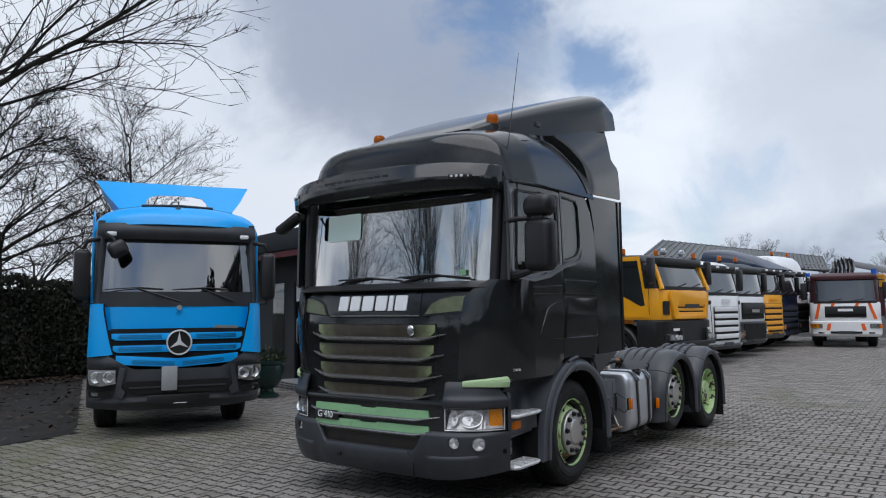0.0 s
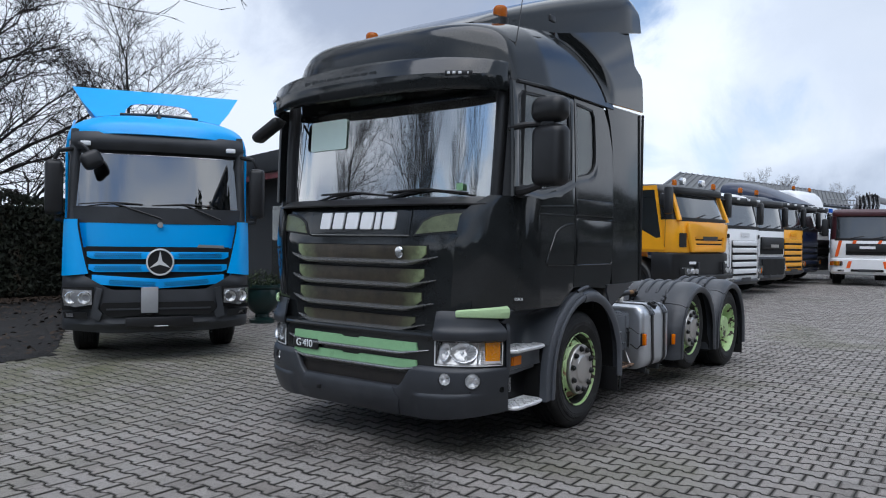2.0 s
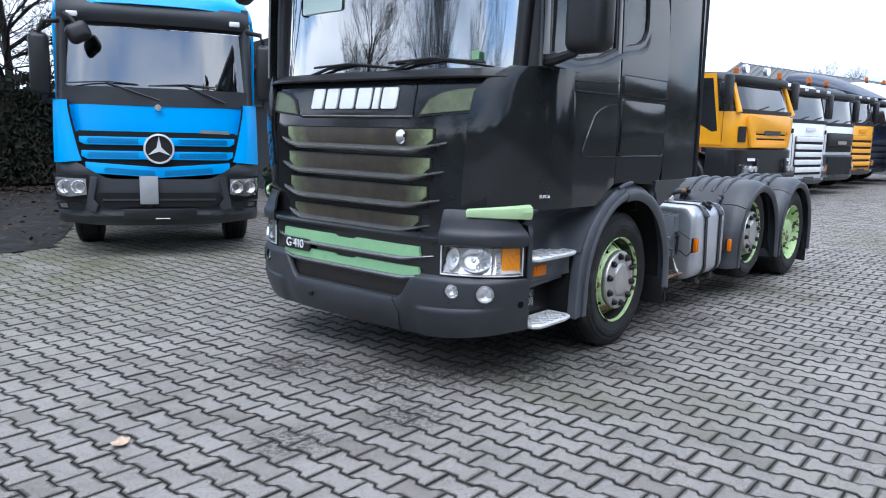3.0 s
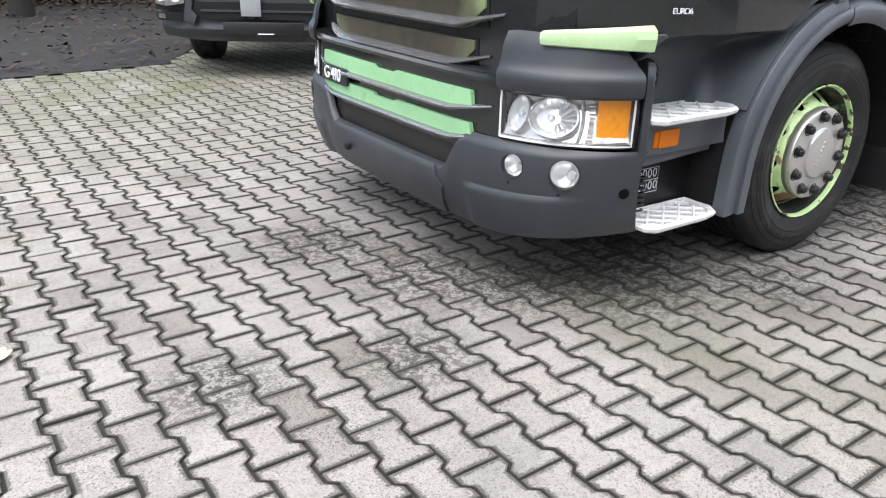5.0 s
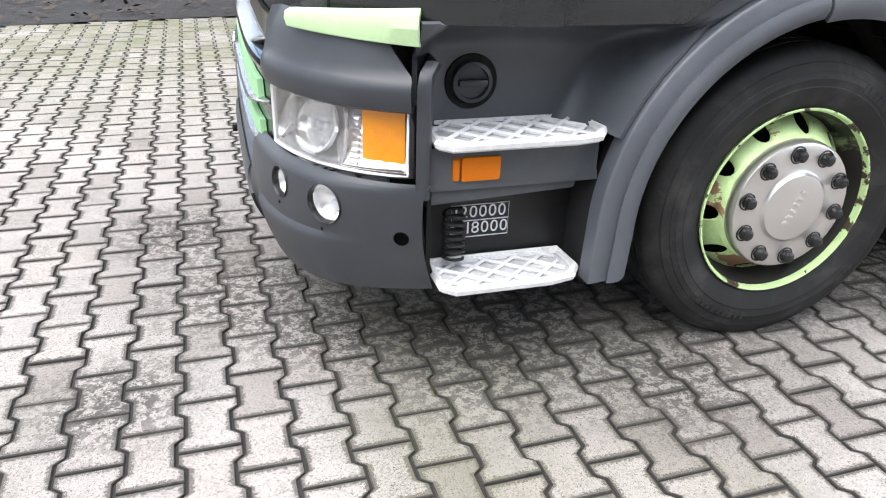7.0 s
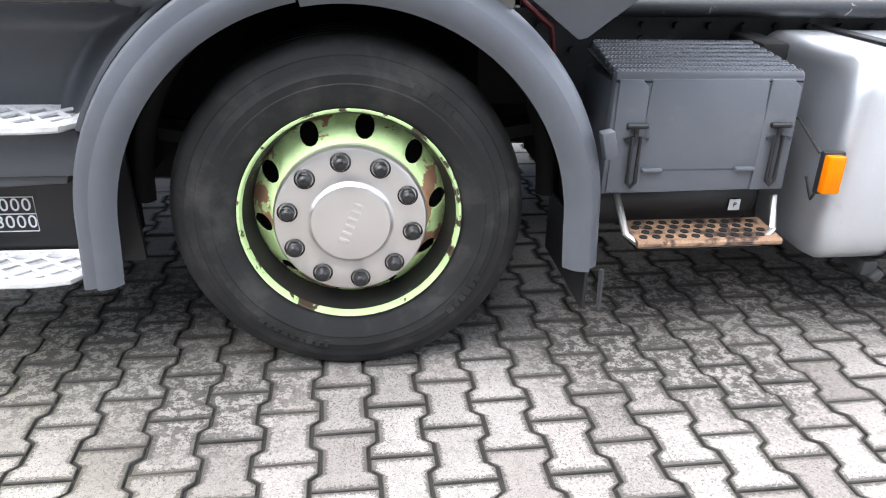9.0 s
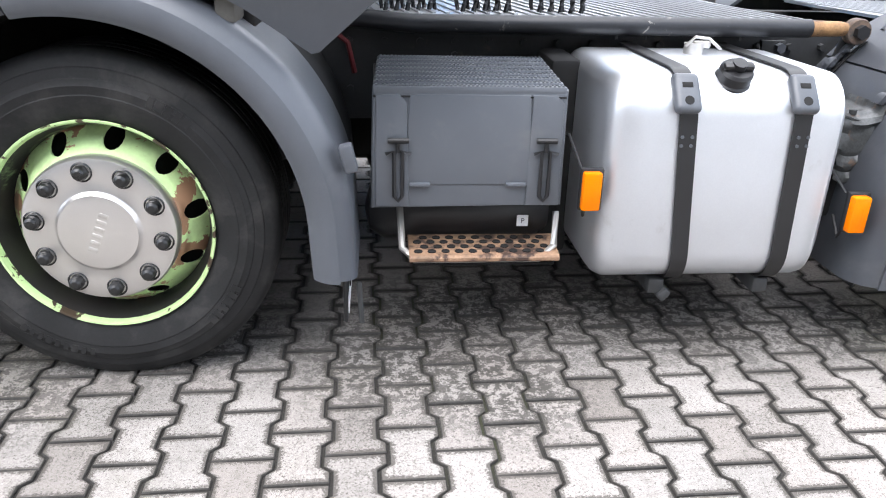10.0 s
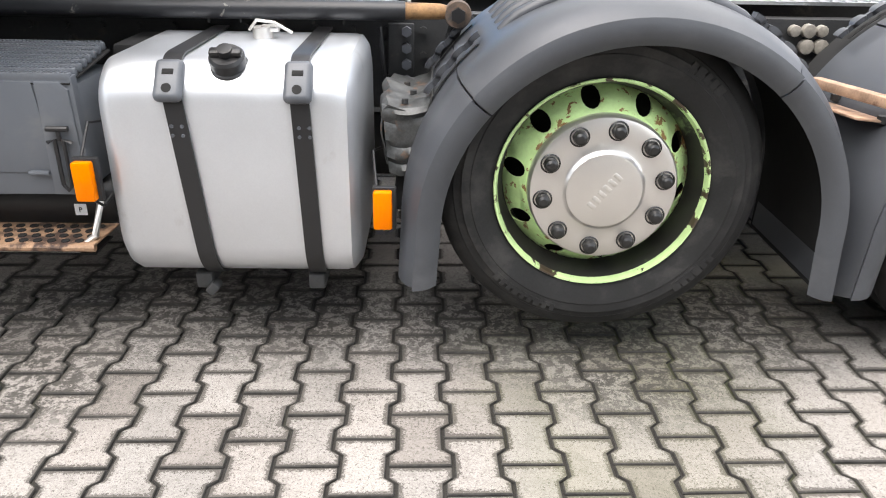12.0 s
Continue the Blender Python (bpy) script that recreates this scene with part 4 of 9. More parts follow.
    # side flaps behind the cab
    for s in (-1, 1):
        def flap_hi(u, v):
            x0 = 1.73 - 0.66 * v ** 1.9
            x = x0 + (2.525 - 0.14 * min(1.0, max(0.0, (v - 0.42) / 0.12)) - x0) * u
            z1 = 3.20 + 0.31 * max(0.0, (x - 1.25) / 1.3)
            z = 2.705 + 0.03 * u + (z1 - 2.705 - 0.03 * u) * v
            # the front edge lies on the roof side, the rest stands out behind it
            c = min(1.0, max(0.0, (z - 2.655) / 0.62)) ** (1 / 0.34)
            y_roof = max(0.90, 1.198 * (1 - c * c) ** 0.16 * (1 - 0.277 * (z - 2.66)) + 0.020)
            y_flap = W - 0.012 - 0.15 * v ** 2 * (1 - u) - 0.10 * v ** 2 * u
            k = min(1.0, u / 0.2)
            k = k * k * (3 - 2 * k)
            return (x, s * (y_roof + (y_flap - y_roof) * k), z)
        def flap_lo(u, v):
            z = 1.15 + 1.535 * v
            x0 = 1.875 - 0.13 * max(0.0, (v - 0.7) / 0.3) ** 2
            return (x0 + (2.50 - x0) * u, s * (W - 0.004 - 0.014 * v + 0.004 * math.sin(math.pi * u)), z + 0.02 * u)
        part("side_flap", shell(flap_hi, 18, 18, 0.02, flip=(s < 0)), PAINT, truck, "black upper side flap")
        part("side_flap", shell(flap_lo, 8, 10, 0.02, flip=(s < 0)), PAINT, truck, "black lower side flap")
        part("flap_edge", tube([flap_hi(0.0, k / 16) for k in range(16)], 0.008, 6), BLACKPL, truck, "dark seal between roof and side flap")
        part("flap_edge", tube([(2.48, s * (W + 0.002), 1.17), (2.485, s * (W + 0.002), 2.70)], 0.012, 6), BLACKPL, truck)

    # mirrors
    for s in (-1,):
        arm = tube([(0.26, s * 1.16, 2.30), (0.25, s * 1.30, 2.31), (0.28, s * 1.40, 2.31)], 0.022, 8)
        part("mirror_arm", tube([(0.30, s * 1.18, 1.86), (0.27, s * 1.30, 1.87), (0.28, s * 1.40, 1.90)], [0.04, 0.03, 0.025], 8), BLACKPL, truck)
        part("mirror_arm", arm, BLACKPL, truck, "black mirror arm")
        part("mirror_housing", box(0.285, s * 1.47, 2.095, 0.16, 0.26, 0.41, 0.06, 4, rot=(0, 0, s * 12)), BLACKPL, truck, "matt black mirror housing")
        part("mirror_housing", box(0.285, s * 1.465, 2.405, 0.17, 0.27, 0.175, 0.07, 5, rot=(0, 0, s * 12)), BLACKPL, truck, "matt black wide-angle mirror housing")
        part("mirror_glass", box(0.368, s * 1.47, 2.095, 0.004, 0.20, 0.34, rot=(0, 0, s * 12)), CHROME, truck, "mirror glass")
        part("mirror_neck", box(0.29, s * 1.46, 2.308, 0.09, 0.11, 0.05, 0.015), BLACKPL, truck)
    part("mirror_housing", box(0.52, 1.30, 2.12, 0.15, 0.20, 0.62, 0.055, 4, rot=(0, 0, 60)), BLACKPL, truck, "matt black mirror housing folded back")
    km = box(0.03, 1.10, 2.43, 0.14, 0.30, 0.085, 0.04, 4, rot=(-34, 0, 18))
    part("kerb_mirror", km, BLACKPL, truck, "black kerb mirror over the windscreen corner")
    part("mirror_arm", tube([(0.20, 1.08, 2.52), (0.10, 1.10, 2.46), (0.03, 1.12, 2.42)], 0.015, 6), BLACKPL, truck)


build_cab()


def build_front():
    # name badge recess with six plain blocks
    part("badge_panel", plate(rrect(-0.50, 1.535, 0.53, 1.745, 0.03), 0.008, bevel=0.004, cuts=steps(-0.5, 0.5, 10), cuts2=steps(1.53, 1.75, 5), place=hood_at(-0.026)), PAINT, truck)
    part("badge_rim", tube([(front_x(y, W, -0.036) + 0.0085, y, 1.548) for y in [0.50 - 0.1 * k for k in range(11)]], 0.004, 5), TRIMGREY, truck)
    wid = (0.125, 0.125, 0.14, 0.135, 0.055, 0.14)
    y = 0.408
    for k, wk in enumerate(wid):
        # plain blocks in place of the maker's name
        o = [(y - wk * (0.06 + 0.88 * u), 1.592 + 0.128 * v) for u, v in ([(0, 0), (1, 0), (1, 1), (0, 1)] if k in (4,) else [(0.0, 0.08), (0.08, 0), (0.92, 0), (1, 0.08), (1, 0.92), (0.92, 1), (0.08, 1), (0, 0.92)])]
        part("badge_block", plate(o, 0.012, bevel=0.002, place=hood_at(-0.036)), LETTER, truck, "white raised badge block")
        y -= wk + 0.013
    # corner wedges beside the badge, olive
    for s in (-1, 1):
        o = [(s * 0.560, 1.560), (s * 0.885, 1.588), (s * 0.90, 1.708), (s * 0.80, 1.704), (s * 0.69, 1.682), (s * 0.615, 1.645)]
        part("intake_frame", plate([(s * 0.535, 1.545), (s * 0.90, 1.574), (s * 0.912, 1.722), (s * 0.795, 1.719), (s * 0.675, 1.695), (s * 0.598, 1.655)], 0.006, bevel=0.002, cuts=steps(-1, 1, 20), place=hood_at(-0.027)), BLACKPL, truck)
        part("intake", plate(o, 0.008, bevel=0.003, cuts=steps(-1, 1, 20), place=hood_at(-0.0315)), INTAKE, truck, "olive green corner inset beside the badge")
    # four slats with trims
    rows = [(1.365, 1.475, 0.655, 0.75), (1.20, 1.31, 0.64, 0.735), (1.035, 1.143, 0.62, 0.715), (0.882, 0.968, 0.57, 0.65)]
    for k, (z0, z1, wy, wt) in enumerate(rows):
        cav = [(-wy - 0.012, z0 - 0.02), (wy + 0.012, z0 - 0.02), (wy + 0.012, z1 + 0.008), (-wy - 0.012, z1 + 0.008)]
        # black sheet: the shade of the slat recess as colour
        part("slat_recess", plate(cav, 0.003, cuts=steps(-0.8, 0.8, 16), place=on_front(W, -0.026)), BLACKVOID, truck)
        o = [(-wy, z0 + 0.052), (-wy + 0.07, z0), (wy - 0.07, z0), (wy, z0 + 0.052), (wy, z1), (-wy, z1)]
        part("grille_slat", plate(o, 0.010, bevel=0.003, cuts=steps(-0.8, 0.8, 16), place=on_front(W, -0.027)), WORNSLAT, truck, "weathered brown grille slat with olive ends")

        lip = [(0.0, 0.013), (0.020, 0.008), (0.044, -0.004), (0.050, -0.008), (0.048, -0.014), (0.030, -0.026), (0.0, -0.030)]

        def trim(u, v):
            y = -wt + 2 * wt * u
            e = min(1.0, max(0, (abs(y) - wy + 0.13) / (wt - wy + 0.13)))
            k = min(int(v * 6 + 1e-6), 5)
            f = v * 6 - k
            out = lip[k][0] + f * (lip[k + 1][0] - lip[k][0])
            dz = lip[k][1] + f * (lip[k + 1][1] - lip[k][1])
            return (front_x(y, W, -0.030) - out * (1 - 0.9 * e ** 2.2), y, z0 - 0.002 + 0.040 * e ** 1.1 + dz * (1 - 0.75 * e))
        part("grille_trim", shell(trim, 44, 6, 0.004, flip=True), LIP, truck, "satin black grille lip", smooth=25)
    gb = lathe([(0.0, 0.012), (0.03, 0.011), (0.034, 0.006), (0.036, 0.0)], 24, "x")
    gb.transform(Matrix.Translation((front_x(-0.43, W, -0.045), -0.43, 1.43)) @ Matrix.Rotation(math.pi, 4, "Z") @ Matrix.Diagonal((1, 1, 1.25, 1)))
    part("shield_badge", gb, CHROME, truck, "small round metal badge")
    # lower black grille with two mint slats
    low = [(-0.76, 0.60), (-0.70, 0.565), (0.70, 0.565), (0.76, 0.60), (0.79, 0.862), (-0.79, 0.862)]
    part("lower_grille", plate(low, 0.05, bevel=0.012, cuts=steps(-0.8, 0.8, 16), place=on_front(W, -0.02)), PAINT, truck, "glossy black lower grille panel")
    def ledge(u, v):
        y = -0.80 + 1.6 * u
        k = min(int(v * 4 + 1e-6), 3)
        prof = ((0.000, 0.884), (-0.060, 0.874), (-0.074, 0.866), (-0.079, 0.852), (-0.076, 0.838))
        f = v * 4 - k
        out, z = (prof[k][j] + f * (prof[k + 1][j] - prof[k][j]) for j in (0, 1))
        return (front_x(y, W, -0.015) + out, y, z)
    part("grille_ledge", shell(ledge, 32, 4, 0.006, flip=True), PAINT, truck, "glossy black ledge over the lower grille", smooth=30)
    for z0, z1 in ((0.725, 0.795), (0.61, 0.672)):
        o = [(-0.63, z0 + 0.015), (-0.60, z0), (0.60, z0), (0.63, z0 + 0.015), (0.62, z1), (0.10, z1), (0.08, z1 - 0.012), (-0.08, z1 - 0.012), (-0.10, z1), (-0.62, z1)]
        part("grille_slat", plate(o, 0.018, bevel=0.006, cuts=steps(-0.8, 0.8, 16), place=on_front(W, -0.072)), MINT, truck, "mint green painted lower slat")
        def edge_lip(u, v, z0=z0):
            y = -0.72 + 1.44 * u
            e = min(1.0, max(0.0, (abs(y) - 0.50) / 0.22))
            out, dz = ((0.0, 0.012), (0.030, 0.002), (0.036, -0.006), (0.030, -0.016), (0.0, -0.022))[min(int(v * 4 + 1e-6), 4)]
            return (front_x(y, W, -0.074) - out * (1 - 0.85 * e ** 2.2), y, z0 - 0.004 + 0.030 * e + dz * (1 - 0.7 * e))
        part("grille_trim", shell(edge_lip, 40, 4, 0.003, flip=True), LIP, truck, "satin black lip under the slat", smooth=25)
    # type plate
    bm = plate(rrect(0.33, 0.655, 0.625, 0.735, 0.02), 0.012, bevel=0.003, cuts=steps(0.3, 0.6, 4), place=on_front(W, -0.092))
    part("type_plate", bm, BLACKPL, truck)
    put_text(truck, "type_letter", "G 410", 0.082, 0.003, LETTER, lambda dx: Matrix.Translation((front_x(0.48 - dx, W, -0.108), 0.48 - dx, 0.695)) @ FRONT_TEXT)

    # bumper
    def bumper(u, v):
        th = radians(-72 + 144 * u)
        y = 1.2 * math.copysign(abs(math.sin(th)) ** 0.5, th)
        x = 0.55 - 0.645 * abs(math.cos(th)) ** 0.8
        side = max(0.0, (abs(y) - 0.62) / 0.55)
        k = max(0.0, min(1.0, (abs(y) - 0.47) / 0.13))
        zt = 0.480 + 0.160 * k * k * (3 - 2 * k)
        zb = 0.262 + 0.065 * min(1, side) ** 2
        z = zb + (zt - zb) * v
        out = 0.03 * math.sin(math.pi * (0.12 + 0.74 * v)) - 0.055 * (1 - v) ** 2 - 0.028 * max(0.0, (v - 0.9) / 0.1) ** 2
        fold = max(0.0, min(1.0, (0.50 - v) / 0.05)) * max(0.0, min(1.0, side / 0.05)) * max(0.0, min(1.0, (0.92 - side) / 0.2))
        out += 0.016 * fold
        return Vector((x - out * abs(math.cos(th)) ** 0.4, y - math.copysign(0.03 * (1 - v) ** 2, y) * side, z))

    def skin(c):
        e = 1e-3
        p = bumper(c.x, c.y)
        du = bumper(min(1, c.x + e), c.y) - bumper(max(0, c.x - e), c.y)
        dv = bumper(c.x, min(1, c.y + e)) - bumper(c.x, max(0, c.y - e))
        n = du.cross(dv).normalized()
        n = n if n.x < 0 or (abs(c.x - 0.5) > 0.4 and n.y * p.y > 0) else -n
        return p + n * c.z

    def find(y, z):
        u, v = 0.5 + 0.5 * y / 1.3, 0.6
        for _ in range(40):
            p = bumper(u, v)
            py = bumper(u + 1e-3, v).y - p.y
            pz = bumper(u, v + 1e-3).z - p.z
            u += 0.6 * (y - p.y) / py * 1e-3
            v += 0.6 * (z - p.z) / pz * 1e-3
            u, v = min(0.995, max(0.005, u)), min(0.99, max(0.01, v))
        return u, v

    def loop(y, z, r, n=24):
        u, v = find(y, z)
        lu = (bumper(u + 2e-3, v) - bumper(u - 2e-3, v)).length / 4e-3
        lv = (bumper(u, v + 2e-3) - bumper(u, v - 2e-3)).length / 4e-3
        return [(u + r * math.cos(2 * math.pi * k / n) / lu, v + r * math.sin(2 * math.pi * k / n) / lv) for k in range(n)]
    fogs = [(s * yy, zz, rr) for s in (-1, 1) for yy, zz, rr in ((0.851, 0.560, 0.044), (1.022, 0.553, 0.055))]
    holes = [loop(*f) for f in fogs] + [loop(s * 1.145, 0.488, 0.021, 16) for s in (-1, 1)]
    bm = plate([(0, 0), (1, 0), (1, 1), (0, 1)], 0.0, holes, cuts=steps(0, 1, 96), cuts2=steps(0, 1, 30), sheet=True)
    for vv in bm.verts:
        vv.co = skin(vv.co.copy())
    part("bumper", bm, PLASTIC, truck, "dark grey plastic front bumper", smooth=32)
    # black backing makes the openings in the bumper skin look dark
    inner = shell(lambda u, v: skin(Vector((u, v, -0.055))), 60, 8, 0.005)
    part("bumper_dark_backing", inner, BLACKVOID, truck)
    # dark slot over the middle of the bumper and the removable centre plate
    part("bumper_slot", plate([(-0.60, 0.42), (0.60, 0.42), (0.62, 0.59), (-0.62, 0.59)], 0.02, cuts=steps(-0.6, 0.6, 12), place=on_front(W, -0.045)), SLOTBROWN, truck, "dark brown inner bumper slot")
    ua, va = find(-0.44, 0.5)
    ub, vb = find(-0.50, 0.40)
    uc, vc = find(-0.47, 0.28)
    o = [(uc, 0.03), (1 - uc, 0.03), (1 - ub, 0.55), (1 - ua, 0.94), (ua, 0.94), (ub, 0.55)]
    part("bumper_centre", plate(o, 0.009, bevel=0.004, cuts=steps(0, 1, 60), cuts2=steps(0, 1, 8), place=skin), PLASTIC, truck, "dark grey bumper centre plate")
    for s in (-1, 1):
        # headlamp
        def lens(u, v):
            th = radians(25 + (67.5 - 25) * u)
            y = 1.18 * math.sin(th) ** 0.5
            x = 0.55 - 0.64 * max(0.0, math.cos(th)) ** 0.8
            z0, z1 = 0.652 + 0.004 * u, 0.822 + 0.006 * u
            return (x, s * y, z0 + (z1 - z0) * v)
        def back(off, a=0.0, b=1.0):
            def f(u, v):
                p = lens(a + (b - a) * u, v)
                dip = 0.006 + off * 2.0 * v
                return (p[0] + dip * (1 - 0.4 * u), p[1] - s * dip * (0.15 + 0.6 * u), p[2])
            return f
        gl = part("headlamp_lens", shell(lens, 20, 6, 0.004, flip=(s > 0)), CLEAR, truck, "clear headlamp lens")
        gl.visible_shadow = False
        part("headlamp_bowl", shell(back(0.045), 24, 8, 0.004, flip=(s > 0)), LAMPWHITE, truck, "bright headlamp reflector")
        edge = [lens(k / 16, 0) for k in range(17)] + [lens(1, k / 4) for k in range(1, 5)] + [lens(1 - k / 16, 1) for k in range(1, 17)] + [lens(0, 1 - k / 4) for k in range(1, 5)]
        part("headlamp_frame", tube(edge, 0.0045, 6), LAMPSILVER, truck, "pale clear edge of the headlamp lens")
        part("headlamp_seal", tube([(p[0] + 0.012, p[1] * 0.996, p[2]) for p in edge], 0.013, 6), BLACKPL, truck)
        for v0 in (0.03, 0.97):
            def shelf(u, v):
                p, q = lens(u, v0), back(0.045)(u, v0)
                return tuple(a + (b - a) * (0.1 + 0.9 * v) for a, b in zip(p, q))
            part("lamp_shelf", shell(shelf, 16, 2, 0.003), LAMPWHITE, truck)
        # a narrow oval lamp, then a broad fanned one
        for uu, rr, wide, fan in ((0.11, 0.064, 0.62, 0), (0.37, 0.070, 1.32, 9)):
            cx, cy, cz = back(0.026)(uu, 0.5)
            m = Matrix.Translation((cx, cy, cz)) @ Matrix.Rotation(-s * radians(8 + 40 * uu), 4, "Z") @ Matrix.Rotation(radians(24), 4, "Y") @ Matrix.Diagonal((1, wide, 1, 1))
            rim = lathe([(rr * 1.07, -0.012), (rr * 1.05, -0.020), (rr * 0.98, -0.020), (rr * 0.95, -0.010)], 40, "x")
            rim.transform(m)
            part("lamp_collar", rim, LAMPGREY, truck, "bright ring round the lamp", smooth=60)
            cup = lathe([(rr * 0.96, -0.012), (rr * 0.80, 0.004), (rr * 0.55, 0.016), (rr * 0.25, 0.022), (0.0, 0.023)], 18, "x")
            cup.transform(m)
            part("lamp_reflector", cup, LAMPWHITE, truck, "bright round lamp reflector", smooth=8)
            bulb = lathe([(0.0, -0.014), (0.010, -0.011), (0.013, 0.0), (0.013, 0.022)], 16, "x")
            bulb.transform(m @ Matrix.Translation((0, -0.012 * s if fan else 0, 0)) @ Matrix.Diagonal((1, 1 / wide, 1, 1)))
            part("lamp_bulb", bulb, LAMPGREY, truck)
            for k in range(fan):
                a = radians(-80 + 20 * k)
                ray = box(0, 0, 0, 0.003, rr * 0.9, 0.008, 0.001)
                ray.transform(m @ Matrix.Translation((0.006, 0, 0)) @ Matrix.Rotation(a, 4, "X") @ Matrix.Translation((0, s * rr * 0.5, 0)) @ Matrix.Rotation(s * radians(24), 4, "Z"))
                part("lamp_facet", ray, LAMPGREY if k % 2 else LAMPWHITE, truck)
        # curved ridge and the ribbed clear strip before the indicator
        ridge = [back(0.012)(0.575 + 0.035 * math.sin(math.pi * (0.08 + 0.84 * k / 10)) - 0.01, 0.05 + 0.09 * k) for k in range(11)]
        part("lamp_ridge", tube(ridge, 0.007, 8), LAMPGREY, truck, "curved bright ridge between the lamps")
        for k in range(9):
            v0 = 0.10 + 0.088 * k
            a, b = back(0.014)(0.625 + 0.02 * math.sin(math.pi * v0), v0), back(0.014)(0.690, v0)
            part("lamp_rib", tube([a, b], 0.0055, 6), LAMPWHITE if k % 2 else LAMPGREY, truck)

        def ind(u, v):
            p = lens(0.712 + 0.25 * u, 0.07 + 0.86 * v)
            dent = 0.003 * math.sin(18.8 * u) * math.sin(18.8 * v) * math.sin(math.pi * u) * math.sin(math.pi * v)
            return (p[0] + 0.012 + dent, p[1] - s * (0.010 + dent), p[2])
        part("indicator", shell(ind, 16, 14, 0.02, flip=(s < 0)), AMBERLAMP, truck, "amber indicator in the headlamp", smooth=12)
    # fog lamps, screws and sockets in the bumper
    for y, z, r in fogs:
        u, v = find(y, z)
        p, q = skin(Vector((u, v, 0))), skin(Vector((u, v, 0.01)))
        m = Matrix.Translation(p) @ (q - p).to_track_quat("-X", "Z").to_matrix().to_4x4()
        ring = lathe([(r * 1.03, 0.02), (r * 1.03, 0.0), (r * 1.0, -0.003), (r * 0.94, 0.004), (r * 0.94, 0.022)], 36, "x")
        ring.transform(m)
        part("fog_lamp", ring, BLACKPL, truck)
        cup = lathe([(r * 0.93, 0.016), (r * 0.8, 0.028), (r * 0.5, 0.037), (r * 0.25, 0.041), (0.0, 0.042)], 36, "x")
        cup.transform(m)
        part("fog_reflector", cup, LAMPWHITE, truck, "bright round fog lamp reflector")
        hood = lathe([(r * 0.34, 0.038), (r * 0.34, 0.024), (r * 0.26, 0.018), (0.0, 0.017)], 20, "x")
        hood.transform(m @ Matrix.Translation((0, math.copysign(r * 0.42, y), -r * 0.1)))
        part("fog_bulb_hood", hood, LAMPGREY, truck)
        gl = lathe([(r * 0.95, 0.014), (r * 0.6, 0.011), (0.0, 0.010)], 36, "x")
        gl.transform(m)
        gl = part("fog_lens", gl, CLEAR, truck)
        gl.visible_shadow = False
        u2, v2 = find(y * 0.985, z - r - 0.022)
        part("bumper_screw", cyl(*skin(Vector((u2, v2, 0))), 0.005, 0.006, "x", 8), BLACKVOID, truck)
    part("tow_hook", box(-0.135, 0.28, 0.385, 0.02, 0.035, 0.03, 0.006), BLACKVOID, truck)


build_front()


